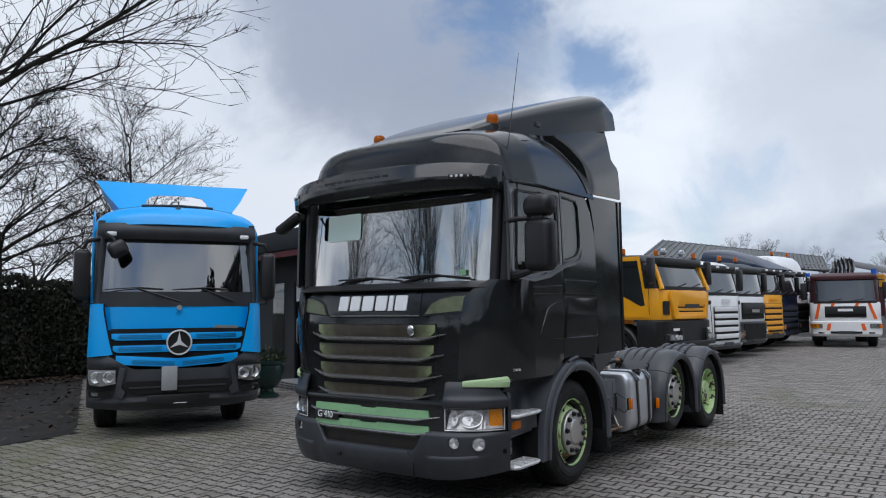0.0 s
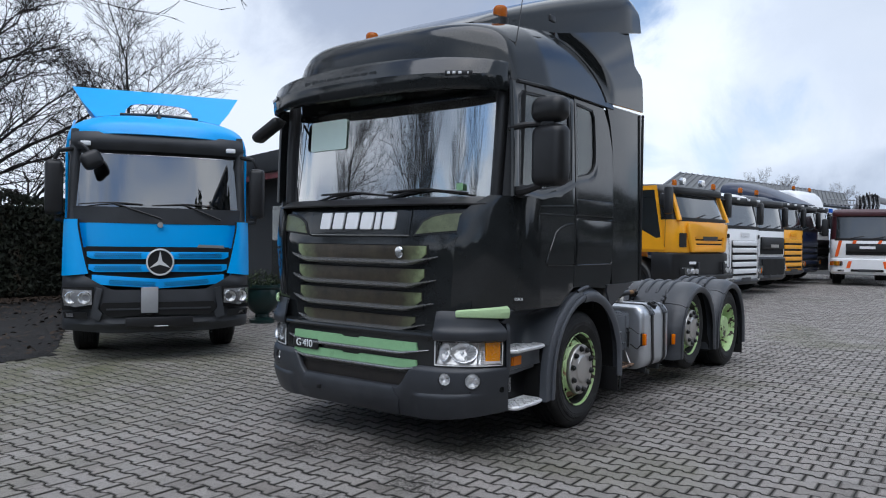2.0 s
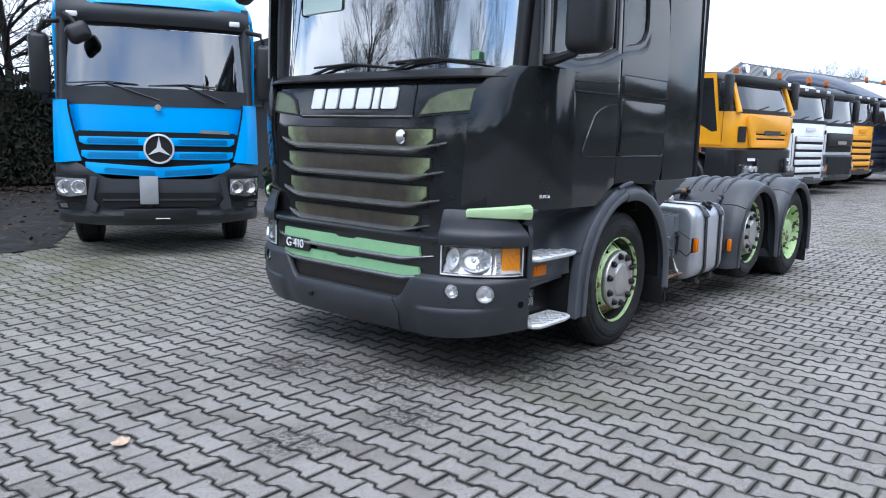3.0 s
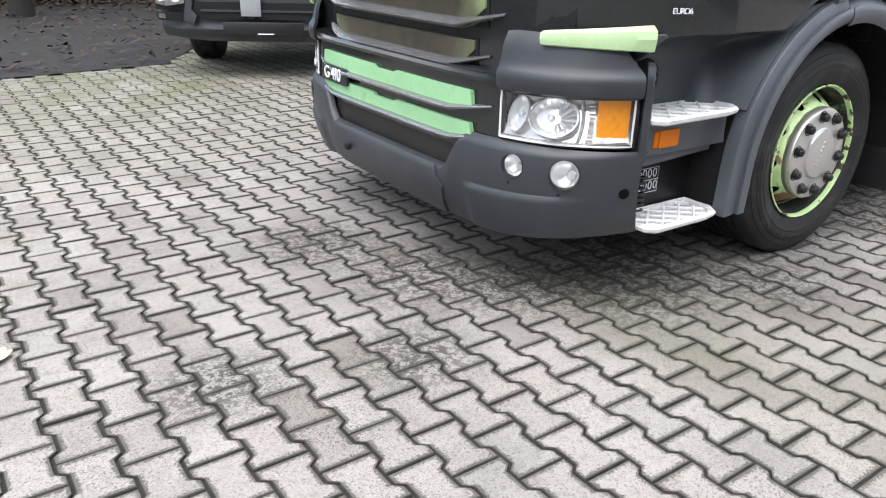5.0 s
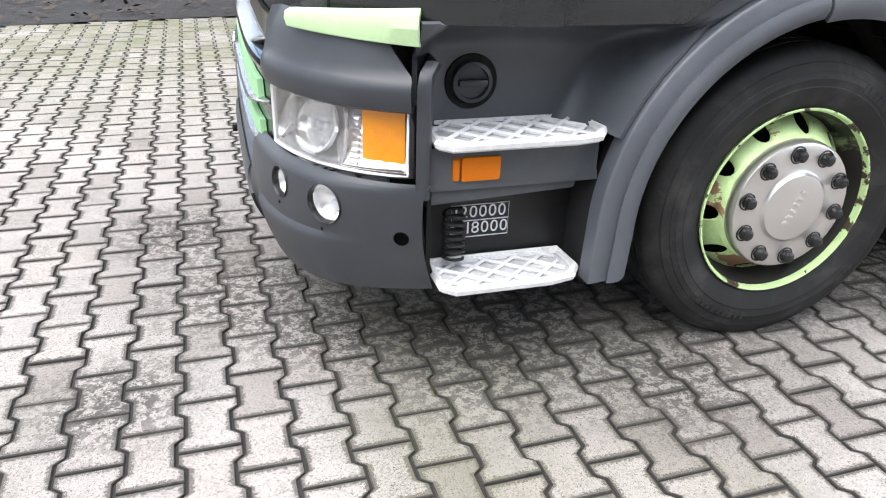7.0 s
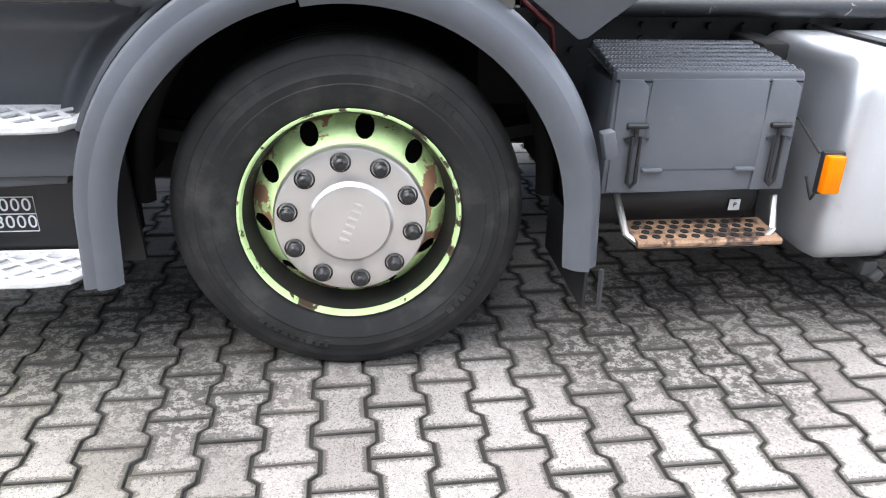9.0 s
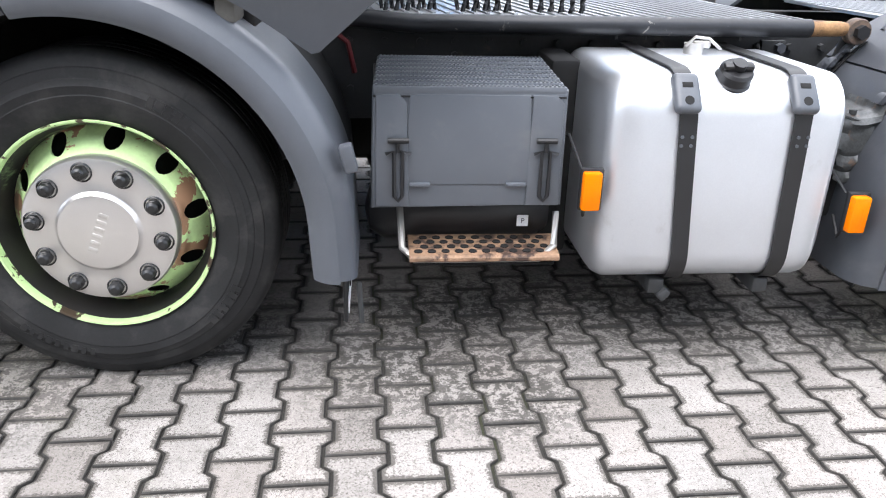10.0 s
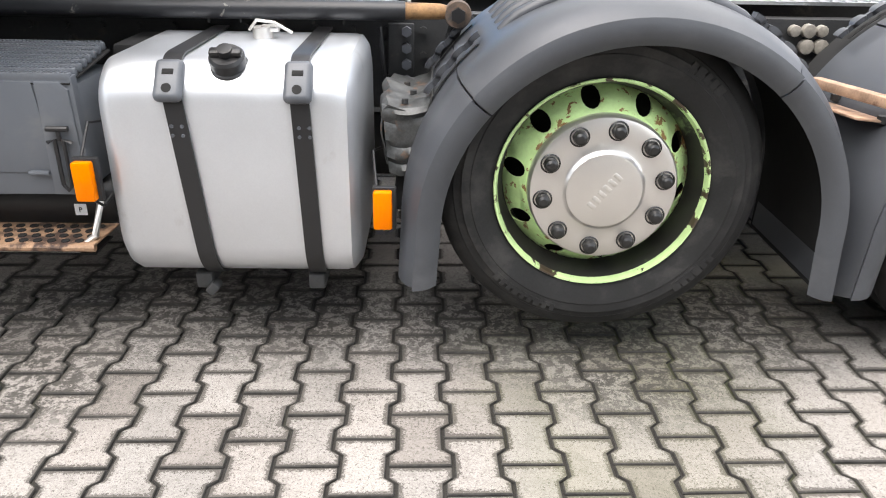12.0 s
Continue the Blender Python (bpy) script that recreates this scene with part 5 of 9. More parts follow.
def build_steps():
    for s in (-1, 1):
        # step well wall, sill and side beam
        wall = [(0.24, 0.30), (0.86, 0.30), (0.84, 0.70), (0.24, 0.75)]
        part("step_well", plate(wall, 0.02, place=on_side(0.965, s)), BLACKPL, truck, "black plastic step well")
        def recess(u, v):
            z = 0.735 + (0.305 + 0.09 * u ** 6) * v
            x = 0.272 + (AX1 - math.sqrt(0.683 ** 2 - (z - 0.474) ** 2) - 0.272) * u ** 1.3
            edge = AX1 - math.sqrt(0.683 ** 2 - (z - 0.474) ** 2)
            dl, dt, dr = max(0.0, (0.375 - x) / 0.105), max(0.0, (z - 0.945) / 0.09), max(0.0, (x - edge + 0.13) / 0.13)
            r = min(1.0, math.hypot(dl, dt, dr))
            return (x, s * (0.965 + (0.15 + 0.055 * min(1, dt) + 0.075 * min(1, dr) * (1 - min(1, dt))) * (1 - math.sqrt(1 - r * r)) ** 0.8), z)
        part("step_panel", shell(recess, 30, 20, 0.012, flip=(s > 0)), SILL, truck, "grey plastic panel curving out under the door", smooth=60)
        capb = lathe([(0.045, 0.0), (0.042, -0.012), (0.034, -0.014), (0.032, -0.006), (0.0, -0.005)], 28, "y")
        capb = box(0, -0.012, 0, 0.062, 0.014, 0.014, 0.004, bm=capb)
        part("tow_ring", lathe([(0.074, 0.002), (0.072, -0.003 * 1), (0.058, -0.002), (0.0, 0.0)], 32, "y", at=(0.463, s * 0.980, 0.852)), BLACKVOID, truck)
        if s > 0:
            capb.transform(Matrix.Rotation(math.pi, 4, "Z"))
        capb.transform(Matrix.Diagonal((1.3, 1.3, 1.3, 1)))
        capb.transform(Matrix.Translation((0.463, s * 0.982, 0.852)))
        part("tow_cap", capb, PLASTIC, truck, "round slotted tow cover")
        # added black plate darkens the open end of the step well
        part("well_blackout", box(0.318, s * 0.99, 0.52, 0.012, 0.24, 0.42), BLACKVOID, truck)
        beam = [(0.30, 0.60), (0.80, 0.60), (0.79, 0.64), (0.79, 0.725), (0.30, 0.725)]
        part("step_beam", plate(beam, 0.10, bevel=0.015, place=on_side(1.03, s)), SILL, truck, "grey plastic beam under the upper step")
        part("beam_lip", plate([(0.31, 0.555), (0.735, 0.575), (0.745, 0.612), (0.31, 0.612)], 0.06, bevel=0.012, place=on_side(1.05, s)), SILL, truck)
        part("side_reflector", plate(rrect(0.395, 0.632, 0.500, 0.695, 0.006), 0.012, bevel=0.004, place=on_side(1.128, s)), AMBERDARK, truck, "dark amber side marker")
        part("reflector_end", box(0.388, s * 1.118, 0.6635, 0.02, 0.045, 0.062, 0.006, rot=(0, 0, s * 25)), AMBERDARK, truck)
        # treads
        for z, x0, x1, yo in ((0.728, 0.325, 0.79, 1.19), (0.325, 0.345, 0.75, 1.195)):
            yi = yo - (0.225 if z > 0.5 else 0.18)
            o = [(x0, yi), (x1, yi), (x1, yo - 0.06), (x1 - 0.03, yo - 0.015), (x1 - 0.10, yo), (x0 + 0.03, yo), (x0, yo - 0.03)]
            if s < 0:
                o = [(x, -y) for x, y in o]
            tread = part("step_tread", plate(o, 0.008, place=on_top(z)), STEPDARK, truck, "worn aluminium step tread")
            bm = None
            ring = [(x, y, z + 0.016) for x, y in o]
            bm = tube(ring + ring[:1], 0.013, 6)
            bm = plate(o, 0.012, [[(0.5 * (x0 + x1) + (x - 0.5 * (x0 + x1)) * 0.955, s * (yi + yo) / 2 + (y - s * (yi + yo) / 2) * 0.86) for x, y in o]], place=on_top(z + 0.010), bm=bm)
            for k in range(-4, 9):
                for d in (1, -1):
                    a = (x0 + 0.09 * k - 0.04, s * yi)
                    b = (a[0] + d * 0.22, s * yo)
                    if d < 0:
                        a, b = (a[0] + 0.05, a[1]), (b[0] + 0.05, b[1])
                    pa, pb = [], []
                    t0, t1 = 0.0, 1.0
                    dx = b[0] - a[0]
                    lo, hi = sorted(((x0 + 0.012 - a[0]) / dx, (x1 - 0.03 - a[0]) / dx))
                    t0, t1 = max(0.02, lo), min(0.93, hi)
                    if t1 - t0 > 0.1:
                        bm = tube([(a[0] + dx * t0, a[1] + (b[1] - a[1]) * t0, z + 0.016), (a[0] + dx * t1, a[1] + (b[1] - a[1]) * t1, z + 0.016)], 0.0065, 4, bm=bm)
            for k in range(26):
                xx = x0 + 0.012 + (x1 - x0 - 0.03) * k / 25
                bm = box(xx, s * (yi + 0.006), z + 0.022, 0.009, 0.010, 0.009, bm=bm)
            part("tread_grid", bm, STEPALU, truck, "silver anti-slip grid of the step", smooth=30)
        # dark plate with outline digits
        part("load_plate", plate([(0.32, 0.345), (0.78, 0.345), (0.78, 0.60), (0.32, 0.60)], 0.006, place=on_side(0.986, s)), BLACKPL, truck)
    # load figures on the near side
    for body, z in (("120000", 0.478), ("L 18000", 0.428)):
        put_text(truck, "load_figure", body, 0.052, 0.0008, LETTER, lambda dx, zz=z: Matrix.Translation((0.505 + dx, -0.9945, zz)) @ SIDE_TEXT)
    fr = tube([(0.418, -0.9945, 0.402), (0.592, -0.9945, 0.402), (0.592, -0.9945, 0.502), (0.418, -0.9945, 0.502), (0.418, -0.9945, 0.402)], 0.0018, 4)
    part("figure_frame", tube([(0.418, -0.9945, 0.453), (0.592, -0.9945, 0.453)], 0.0018, 4), LETTER, truck)
    part("figure_frame", fr, LETTER, truck)
    sp = tube([(0.405 + 0.030 * math.cos(a), -1.06 - 0.022 * math.sin(a), 0.37 + 0.15 * a / 44) for a in [0.5 * k for k in range(88)]], 0.005, 5)
    part("coiled_cable", sp, BLACKPL, truck, "black coiled cable behind the bumper end")
    put_text(truck, "emission_letter", "EURO6", 0.027, 0.0006, LETTER, lambda dx: Matrix.Translation((0.347 + 0.924 * dx, -1.203 - 0.383 * dx, 1.112)) @ Matrix.Rotation(radians(-22.5), 4, "Z") @ SIDE_TEXT)


build_steps()


def fender_arc(cx, cz, r0, r1, a0, a1, y0, y1, s, lip=0.05, n=30, flat=0.0, squash=1.0):
    """A wheel arch: outer side ring plus the roof over the wheel; past the level it runs straight down."""
    def at(a, r, y):
        over = max(0.0, -a, a - 180)
        c = max(0.0, min(180.0, a))
        out = 1 if c < 90 else -1
        return (cx + r * math.cos(radians(c)) + out * 0.0006 * over, y, cz + squash * r * math.sin(radians(c)) - r * radians(over))
    def top(u, v):
        a = a0 + (a1 - a0) * u
        y = y0 + (y1 - y0) * v
        drop = 0.05 * max(0, (v - 0.80) / 0.20) ** 2.4
        return at(a, r1 - drop, s * y)
    def ring(u, v):
        a = a0 + (a1 - a0) * u
        r = r1 - 0.05 - (r1 - 0.05 - r0) * v
        return at(a, r, s * (y1 + 0.010 * math.sin(math.pi * v) - 0.012 * v))
    bm = shell(top, n, 20, -0.015, flip=(s > 0))
    return shell(ring, n, 5, 0.018, bm=bm, flip=(s > 0))


def build_chassis():
    for s in (-1, 1):
        # front fenders
        part("front_fender", fender_arc(AX1, 0.474, 0.572, 0.68, -12, 100, 0.85, 1.215, s), FENDER, truck, "grey plastic front wheel arch")
        part("front_fender", fender_arc(AX1, 0.474, 0.585, 0.68, 100.8, 193, 1.145, 1.215, s), FENDER, truck, "grey plastic front wheel arch")
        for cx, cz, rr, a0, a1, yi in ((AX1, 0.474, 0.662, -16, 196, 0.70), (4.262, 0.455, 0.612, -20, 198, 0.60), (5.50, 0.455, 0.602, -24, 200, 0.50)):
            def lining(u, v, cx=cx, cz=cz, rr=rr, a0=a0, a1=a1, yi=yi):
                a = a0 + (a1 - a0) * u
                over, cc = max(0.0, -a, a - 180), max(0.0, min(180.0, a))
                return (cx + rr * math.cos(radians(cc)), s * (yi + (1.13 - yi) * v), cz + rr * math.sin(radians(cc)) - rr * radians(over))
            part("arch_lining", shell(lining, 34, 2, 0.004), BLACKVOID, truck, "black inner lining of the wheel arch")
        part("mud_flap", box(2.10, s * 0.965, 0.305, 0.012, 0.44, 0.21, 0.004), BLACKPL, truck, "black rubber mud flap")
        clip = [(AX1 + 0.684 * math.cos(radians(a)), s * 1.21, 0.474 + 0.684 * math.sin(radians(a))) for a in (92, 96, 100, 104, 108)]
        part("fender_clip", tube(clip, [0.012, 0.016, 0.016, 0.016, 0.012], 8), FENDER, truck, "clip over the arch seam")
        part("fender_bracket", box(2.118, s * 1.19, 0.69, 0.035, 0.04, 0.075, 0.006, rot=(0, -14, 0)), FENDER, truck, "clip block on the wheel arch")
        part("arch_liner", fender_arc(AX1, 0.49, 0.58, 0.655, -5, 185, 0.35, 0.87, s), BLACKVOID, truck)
        # middle fender
        part("middle_fender", fender_arc(4.262, 0.455, 0.530, 0.632, 50, 139, 0.50, 1.205, s), REARFENDER, truck, "grey ribbed fender crown")
        part("middle_fender", fender_arc(4.262, 0.455, 0.530, 0.630, 139.6, 196, 0.50, 1.203, s), REARFENDER, truck, "grey fender apron")
        part("middle_fender", fender_arc(4.262, 0.455, 0.530, 0.630, -18, 49.4, 0.50, 1.203, s), REARFENDER, truck, "grey fender apron")
        # rear fender
        part("rear_fender", fender_arc(5.50, 0.455, 0.525, 0.622, 50, 126, 0.62, 1.205, s), REARFENDER, truck, "grey ribbed fender crown")
        part("rear_fender", fender_arc(5.50, 0.455, 0.525, 0.62, 126.6, 198, 0.62, 1.203, s), REARFENDER, truck, "grey fender apron")
        part("rear_fender", fender_arc(5.50, 0.455, 0.525, 0.62, -22, 49.4, 0.62, 1.203, s), REARFENDER, truck, "grey fender apron")
        part("mud_flap", box(6.11, s * 0.92, 0.20, 0.015, 0.52, 0.22, 0.004), BLACKPL, truck, "black rubber mud flap")
        for cx, seam in ((4.262, 139.3), (5.50, 126.3)):
            # four ribs run along the crown
            for yy in (0.955, 0.845, 0.728, 0.612):
                def on_crown(a, r, yy=yy, cx=cx):
                    return (cx + r * math.cos(radians(a)), s * yy, 0.455 + r * math.sin(radians(a)))
                a1 = 125.0 if cx < 5 else 119.0
                pts = [on_crown(56 + (a1 - 56) * q / 24, 0.618 + 0.014 * min(1.0, q / 1.5, (24 - q) / 1.5)) for q in range(25)]
                part("fender_rib", tube(pts, 0.021, 10), REARFENDER, truck)
            # slim clips over the seams
            for mid in (seam, 49.7):
                for yy in (0.955, 0.600):
                    def strip(u, v, mid=mid, yy=yy, cx=cx):
                        a = mid - 9.5 + 19 * u
                        near = min(abs(a - mid - d) for d in (-8.5, -3.0, 3.0, 8.5))
                        knob = max(0.0, 1.0 - (near / 1.6) ** 4)
                        wide, r = 0.012 + 0.026 * knob, 0.643 + 0.006 * knob
                        return (cx + r * math.cos(radians(a)), s * (yy + wide * (v - 0.5)), 0.455 + r * math.sin(radians(a)))
                    bm = shell(strip, 60, 2, 0.016)
                    part("fender_clip", bm, REARFENDER, truck, "slim plastic fender clip")
                    def groove(u, v, mid=mid, yy=yy, cx=cx):
                        a = radians(mid - 8 + 16 * u)
                        return (cx + 0.6345 * math.cos(a), s * (yy + 0.010 + 0.016 * v), 0.455 + 0.6345 * math.sin(a))
                    part("clip_slot", shell(groove, 10, 1, 0.002), BLACKVOID, truck)
        # frame rail with bolts
        o = [(0.5, 0.62), (6.25, 0.62), (6.25, 0.93), (0.5, 0.93)]
        part("frame_rail", plate(o, 0.012, place=on_side(0.40, s)), CHASSIS, truck, "dark painted frame rail")
        part("rail_flange", box(3.4, s * 0.375, 0.933, 5.7, 0.075, 0.012), CHASSIS, truck)
        part("rail_flange", box(3.4, s * 0.375, 0.617, 5.7, 0.075, 0.012), CHASSIS, truck)
        for k in range(34):
            xx = 2.1 + 0.122 * k
            for zz in ((0.885, 0.80) if k % 3 else (0.885, 0.84, 0.72)):
                part("frame_bolt", cyl(xx, s * 0.422, zz, 0.013, 0.022, "y", 6), CHASSIS, truck, smooth=0)
        # long grey pipe above the rail
        part("side_pipe", tube([(2.0, s * 0.56, 0.985), (2.3, s * 0.60, 0.965), (3.0, s * 0.62, 0.970), (3.632, s * 0.62, 0.972)], 0.030, 14), PIPE, truck, "scuffed dark pipe along the frame")
        part("pipe_end", tube([(3.62, s * 0.62, 0.972), (3.66, s * 0.62, 0.972), (3.74, s * 0.62, 0.972), (3.775, s * 0.62, 0.970)], [0.026, 0.026, 0.024, 0.018], 14), RUSTORANGE, truck, "rusty end of the pipe")
        part("pipe_eye", lathe([(0.016, -0.022), (0.040, -0.022), (0.043, -0.015), (0.043, 0.015), (0.040, 0.022), (0.016, 0.022)], 24, "y", at=(3.797, s * 0.62, 0.965)), RUST, truck, "rusty joint eye of the pipe")
        part("pipe_bracket", box(3.785, s * 0.585, 0.90, 0.045, 0.02, 0.19, 0.006, rot=(0, 14, 0)), CHASSIS, truck)
        part("pipe_bolt", cyl(3.797, s * 0.65, 0.965, 0.024, 0.03, "y", 6), BLACKPL, truck)
    # axles, catwalk
    for x, z in ((AX1, 0.474), (AX2, 0.572), (AX3, 0.48)):
        part("axle", cyl(x, 0, z, 0.07, 2.0, "y", 16), CHASSIS, truck, "dark axle beam")
    part("differential", lathe([(0.0, -0.22), (0.12, -0.2), (0.2, -0.08), (0.2, 0.08), (0.12, 0.2), (0.0, 0.22)], 24, "x", at=(AX3, 0, 0.48)), CHASSIS, truck)
    for x0, x1, y0, y1, lab in ((2.10, 3.60, -0.575, 0.375, "bright ribbed plate catwalk"), (4.05, 5.95, -0.35, 0.35, "bright ribbed plate deck")):
        deck = part("catwalk", box((x0 + x1) / 2, (y0 + y1) / 2, 0.985, x1 - x0, y1 - y0, 0.012), WHITEPLATE, truck, lab)
        for k in range(int((x1 - x0) / 0.045)):
            part("tread_bar", box(x0 + 0.03 + 0.045 * k, (y0 + y1) / 2, 0.993, 0.012, y1 - y0 - 0.03, 0.006, rot=(0, 0, 9)), WHITEPLATE, deck, smooth=0)
    for k in range(3):
        coil = tube([(2.20 + 0.26 * k + 0.0058 * a, -0.44 + 0.036 * math.sin(a), 1.012 + 0.036 * math.cos(a)) for a in [0.6 * q for q in range(60)]], 0.008, 5)
        part("coiled_hose", coil, BLACKPL, truck, "black coiled air hose")
    # unseen stand-ins under the frame, added to keep far-side light out
    part("engine_dark_fill", box(1.15, 0, 0.66, 1.5, 0.9, 0.62, 0.05), BLACKVOID, truck)
    part("far_light_blocker", box(2.9, 0.80, 0.58, 1.5, 0.6, 0.66, 0.1), BLACKPL, truck, "unseen box that blocks light from the far side")
    part("frame_dark_fill", box(2.45, 0.15, 0.55, 0.6, 0.9, 0.5, 0.1), BLACKVOID, truck)
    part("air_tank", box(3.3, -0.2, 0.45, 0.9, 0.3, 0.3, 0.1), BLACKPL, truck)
    part("rear_dark_fill", box(4.7, 0, 0.62, 1.6, 0.9, 0.22, 0.04), BLACKVOID, truck)
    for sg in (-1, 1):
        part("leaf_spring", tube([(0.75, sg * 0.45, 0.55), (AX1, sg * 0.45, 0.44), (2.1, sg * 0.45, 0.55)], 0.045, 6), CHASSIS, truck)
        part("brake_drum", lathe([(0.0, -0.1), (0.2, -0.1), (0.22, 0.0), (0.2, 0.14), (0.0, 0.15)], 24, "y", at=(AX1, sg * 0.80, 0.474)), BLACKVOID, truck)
    # one more unseen box that darkens the underside
    part("gear_dark_fill", box(2.3, 0, 0.62, 1.0, 0.55, 0.45, 0.1), BLACKVOID, truck)
    part("cab_rear_shield", box(1.86, 0, 1.05, 0.04, 2.1, 0.25, 0.01), BLACKPL, truck)
    for sg in (-1, 1):
        tip = [(1.76, 1.16), (1.80, 1.10), (1.88, 1.055), (2.03, 0.945), (2.05, 0.950), (2.18, 1.07), (2.30, 1.16)]
        part("flap_tip", plate(tip, 0.02, bevel=0.008, cuts2=steps(0.95, 1.16, 4), place=lambda c, sg=sg: Vector((c.x, sg * (W - 0.01 - 0.45 * (1.16 - c.y) + c.z), c.y))), FENDER, truck, "grey lower tip of the side flap")

    # fuel tank on the near side, battery box
    def tank_ring(x, shrink):
        o = []
        y0, y1, z0, z1, r = -1.125 + shrink, -0.50 - shrink, 0.272 + shrink, 0.900 - shrink, 0.11
        for cy, cz, a in ((y1 - r, z0 + r, -90), (y1 - r, z1 - r, 0), (y0 + r, z1 - r, 90), (y0 + r, z0 + r, 180)):
            for k in range(7):
                t = radians(a + 15 * k)
                o.append((x, cy + r * math.cos(t), cz + r * math.sin(t)))
        return o
    bm = bmesh.new()
    rings = []
    for x, sh in ((2.828, 0.05), (2.833, 0.028), (2.848, 0.010), (2.873, 0.0), (2.93, 0.0), (3.44, 0.0), (3.475, 0.0), (3.482, 0.003), (3.492, 0.003), (3.50, 0.010), (3.515, 0.028), (3.52, 0.05)):
        rings.append([bm.verts.new(p) for p in tank_ring(x, sh)])
    for a, b in zip(rings, rings[1:]):
        for k in range(len(a)):
            k2 = (k + 1) % len(a)
            bm.faces.new((a[k], a[k2], b[k2], b[k]))
    bm.faces.new(rings[0])
    bm.faces.new(rings[-1])
    part("fuel_tank", bm, ALU, truck, "satin aluminium fuel tank with grey smears", smooth=35)
    for x, slant in ((3.045, 0.088), (3.380, 0.034)):
        def strap(u, v):
            y0, y1, z0, z1, r = -1.129, -0.50, 0.268, 0.904, 0.114
            path = [(-0.55, z1)] + [(y0 + r + r * math.cos(radians(a)), z1 - r + r * math.sin(radians(a))) for a in range(90, 181, 10)] + \
                   [(y0 + r + r * math.cos(radians(a)), z0 + r + r * math.sin(radians(a))) for a in range(180, 271, 10)] + [(-0.7, z0)]
            k = u * (len(path) - 1)
            i = min(int(k), len(path) - 2)
            f = k - i
            y, z = path[i][0] + f * (path[i + 1][0] - path[i][0]), path[i][1] + f * (path[i + 1][1] - path[i][1])
            return (x - 0.025 + 0.05 * v + slant * (0.9 - z) - 0.012, y, z)
        part("tank_strap", shell(strap, 42, 2, 0.006), BLACKPL, truck, "dark grey tank strap")
        blk = box(0, 0, 0, 0.076, 0.034, 0.118, 0.018, 4)
        blk.transform(Matrix.Translation((x - 0.012, -1.112, 0.850)) @ Matrix.Rotation(radians(-38), 4, "X"))
        part("strap_clamp", blk, FENDER, truck, "grey strap clamp")
        hb = cyl(0, -0.0165, -0.028, 0.013, 0.004, "y", 16)
        sb = box(0, -0.0165, 0.018, 0.03, 0.004, 0.016, 0.0015)
        sb.transform(Matrix.Translation((x - 0.012, -1.112, 0.850)) @ Matrix.Rotation(radians(-38), 4, "X"))
        part("clamp_slot", sb, BLACKVOID, truck)
        hb.transform(Matrix.Translation((x - 0.012, -1.112, 0.850)) @ Matrix.Rotation(radians(-38), 4, "X"))
        part("clamp_hole", hb, BLACKVOID, truck)
        for dx in (-0.014, 0.014):
            for dz in (0.71, 0.735):
                part("strap_rivet", cyl(x + dx, -1.136, dz, 0.005, 0.006, "y", 8), FENDER, truck)
        part("strap_foot", box(x, -1.02, 0.248, 0.05, 0.12, 0.05, 0.008), CHASSIS, truck, "dark tank bracket foot")
        part("strap_loop", tube([(x - 0.05, -0.56, 0.92), (x - 0.05, -0.56, 0.955), (x + 0.05, -0.56, 0.955), (x + 0.05, -0.56, 0.92)], 0.006, 6), CHASSIS, truck)
    cap = lathe([(0.052, 0.0), (0.052, 0.02), (0.047, 0.024), (0.047, 0.05), (0.040, 0.058), (0.0, 0.058)], 32, "z")
    cap = box(0, 0, 0.063, 0.086, 0.026, 0.022, 0.008, bm=cap)
    cap = lathe([(0.02, 0.06), (0.02, 0.078), (0.0, 0.08)], 16, "z", bm=cap)
    cap.transform(Matrix.Translation((3.18, -1.055, 0.866)) @ Matrix.Rotation(radians(32), 4, "X"))
    part("fuel_cap", cap, BLACKPL, truck, "black fuel filler cap")
    part("filler_ring", lathe([(0.056, -0.004), (0.058, 0.006), (0.05, 0.008)], 32, "z", at=(0, 0, 0)), STEEL, truck).matrix_local = Matrix.Translation((3.18, -1.057, 0.864)) @ Matrix.Rotation(radians(32), 4, "X")
    snd = cyl(3.20, -0.72, 0.915, 0.030, 0.035, "z", 20)
    snd = box(3.225, -0.72, 0.928, 0.055, 0.026, 0.022, 0.006, bm=snd)
    snd = tube([(3.165, -0.74, 0.925), (3.19, -0.75, 0.955), (3.24, -0.74, 0.948), (3.29, -0.72, 0.915)], 0.005, 6, bm=snd)
    part("tank_sender", snd, STEEL, truck, "steel level sender on the tank")
    # battery box
    part("battery_box", box(2.457, -0.845, 0.655, 0.545, 0.30, 0.31, 0.02), BOXGREY, truck, "grey plastic battery box")
    front = plate([(2.172, 0.484), (2.740, 0.492), (2.735, 0.836), (2.180, 0.836)], 0.03, bevel=0.012, place=on_side(0.985, -1))
    part("battery_cover", front, BOXGREY, truck, "grey plastic battery box cover")
    part("cover_panel", plate([(2.27, 0.56), (2.645, 0.56), (2.625, 0.822), (2.285, 0.822)], 0.006, bevel=0.004, place=on_side(1.014, -1)), BOXGREY, truck)
    for k in range(8):
        yy = -1.003 + 0.040 * k
        wide = 0.55 - 0.004 * k
        bm = box(2.455, yy, 0.832 + 0.005 * k, wide, 0.023, 0.026, 0.007)
        for q in range(44):
            bm = box(2.455 - wide / 2 + 0.012 + (wide - 0.024) * q / 43, yy, 0.8445 + 0.005 * k, 0.006, 0.016, 0.006, bm=bm)
        part("tread_rib", bm, BOXGREY, truck, "ribbed step top of the battery box", smooth=25)
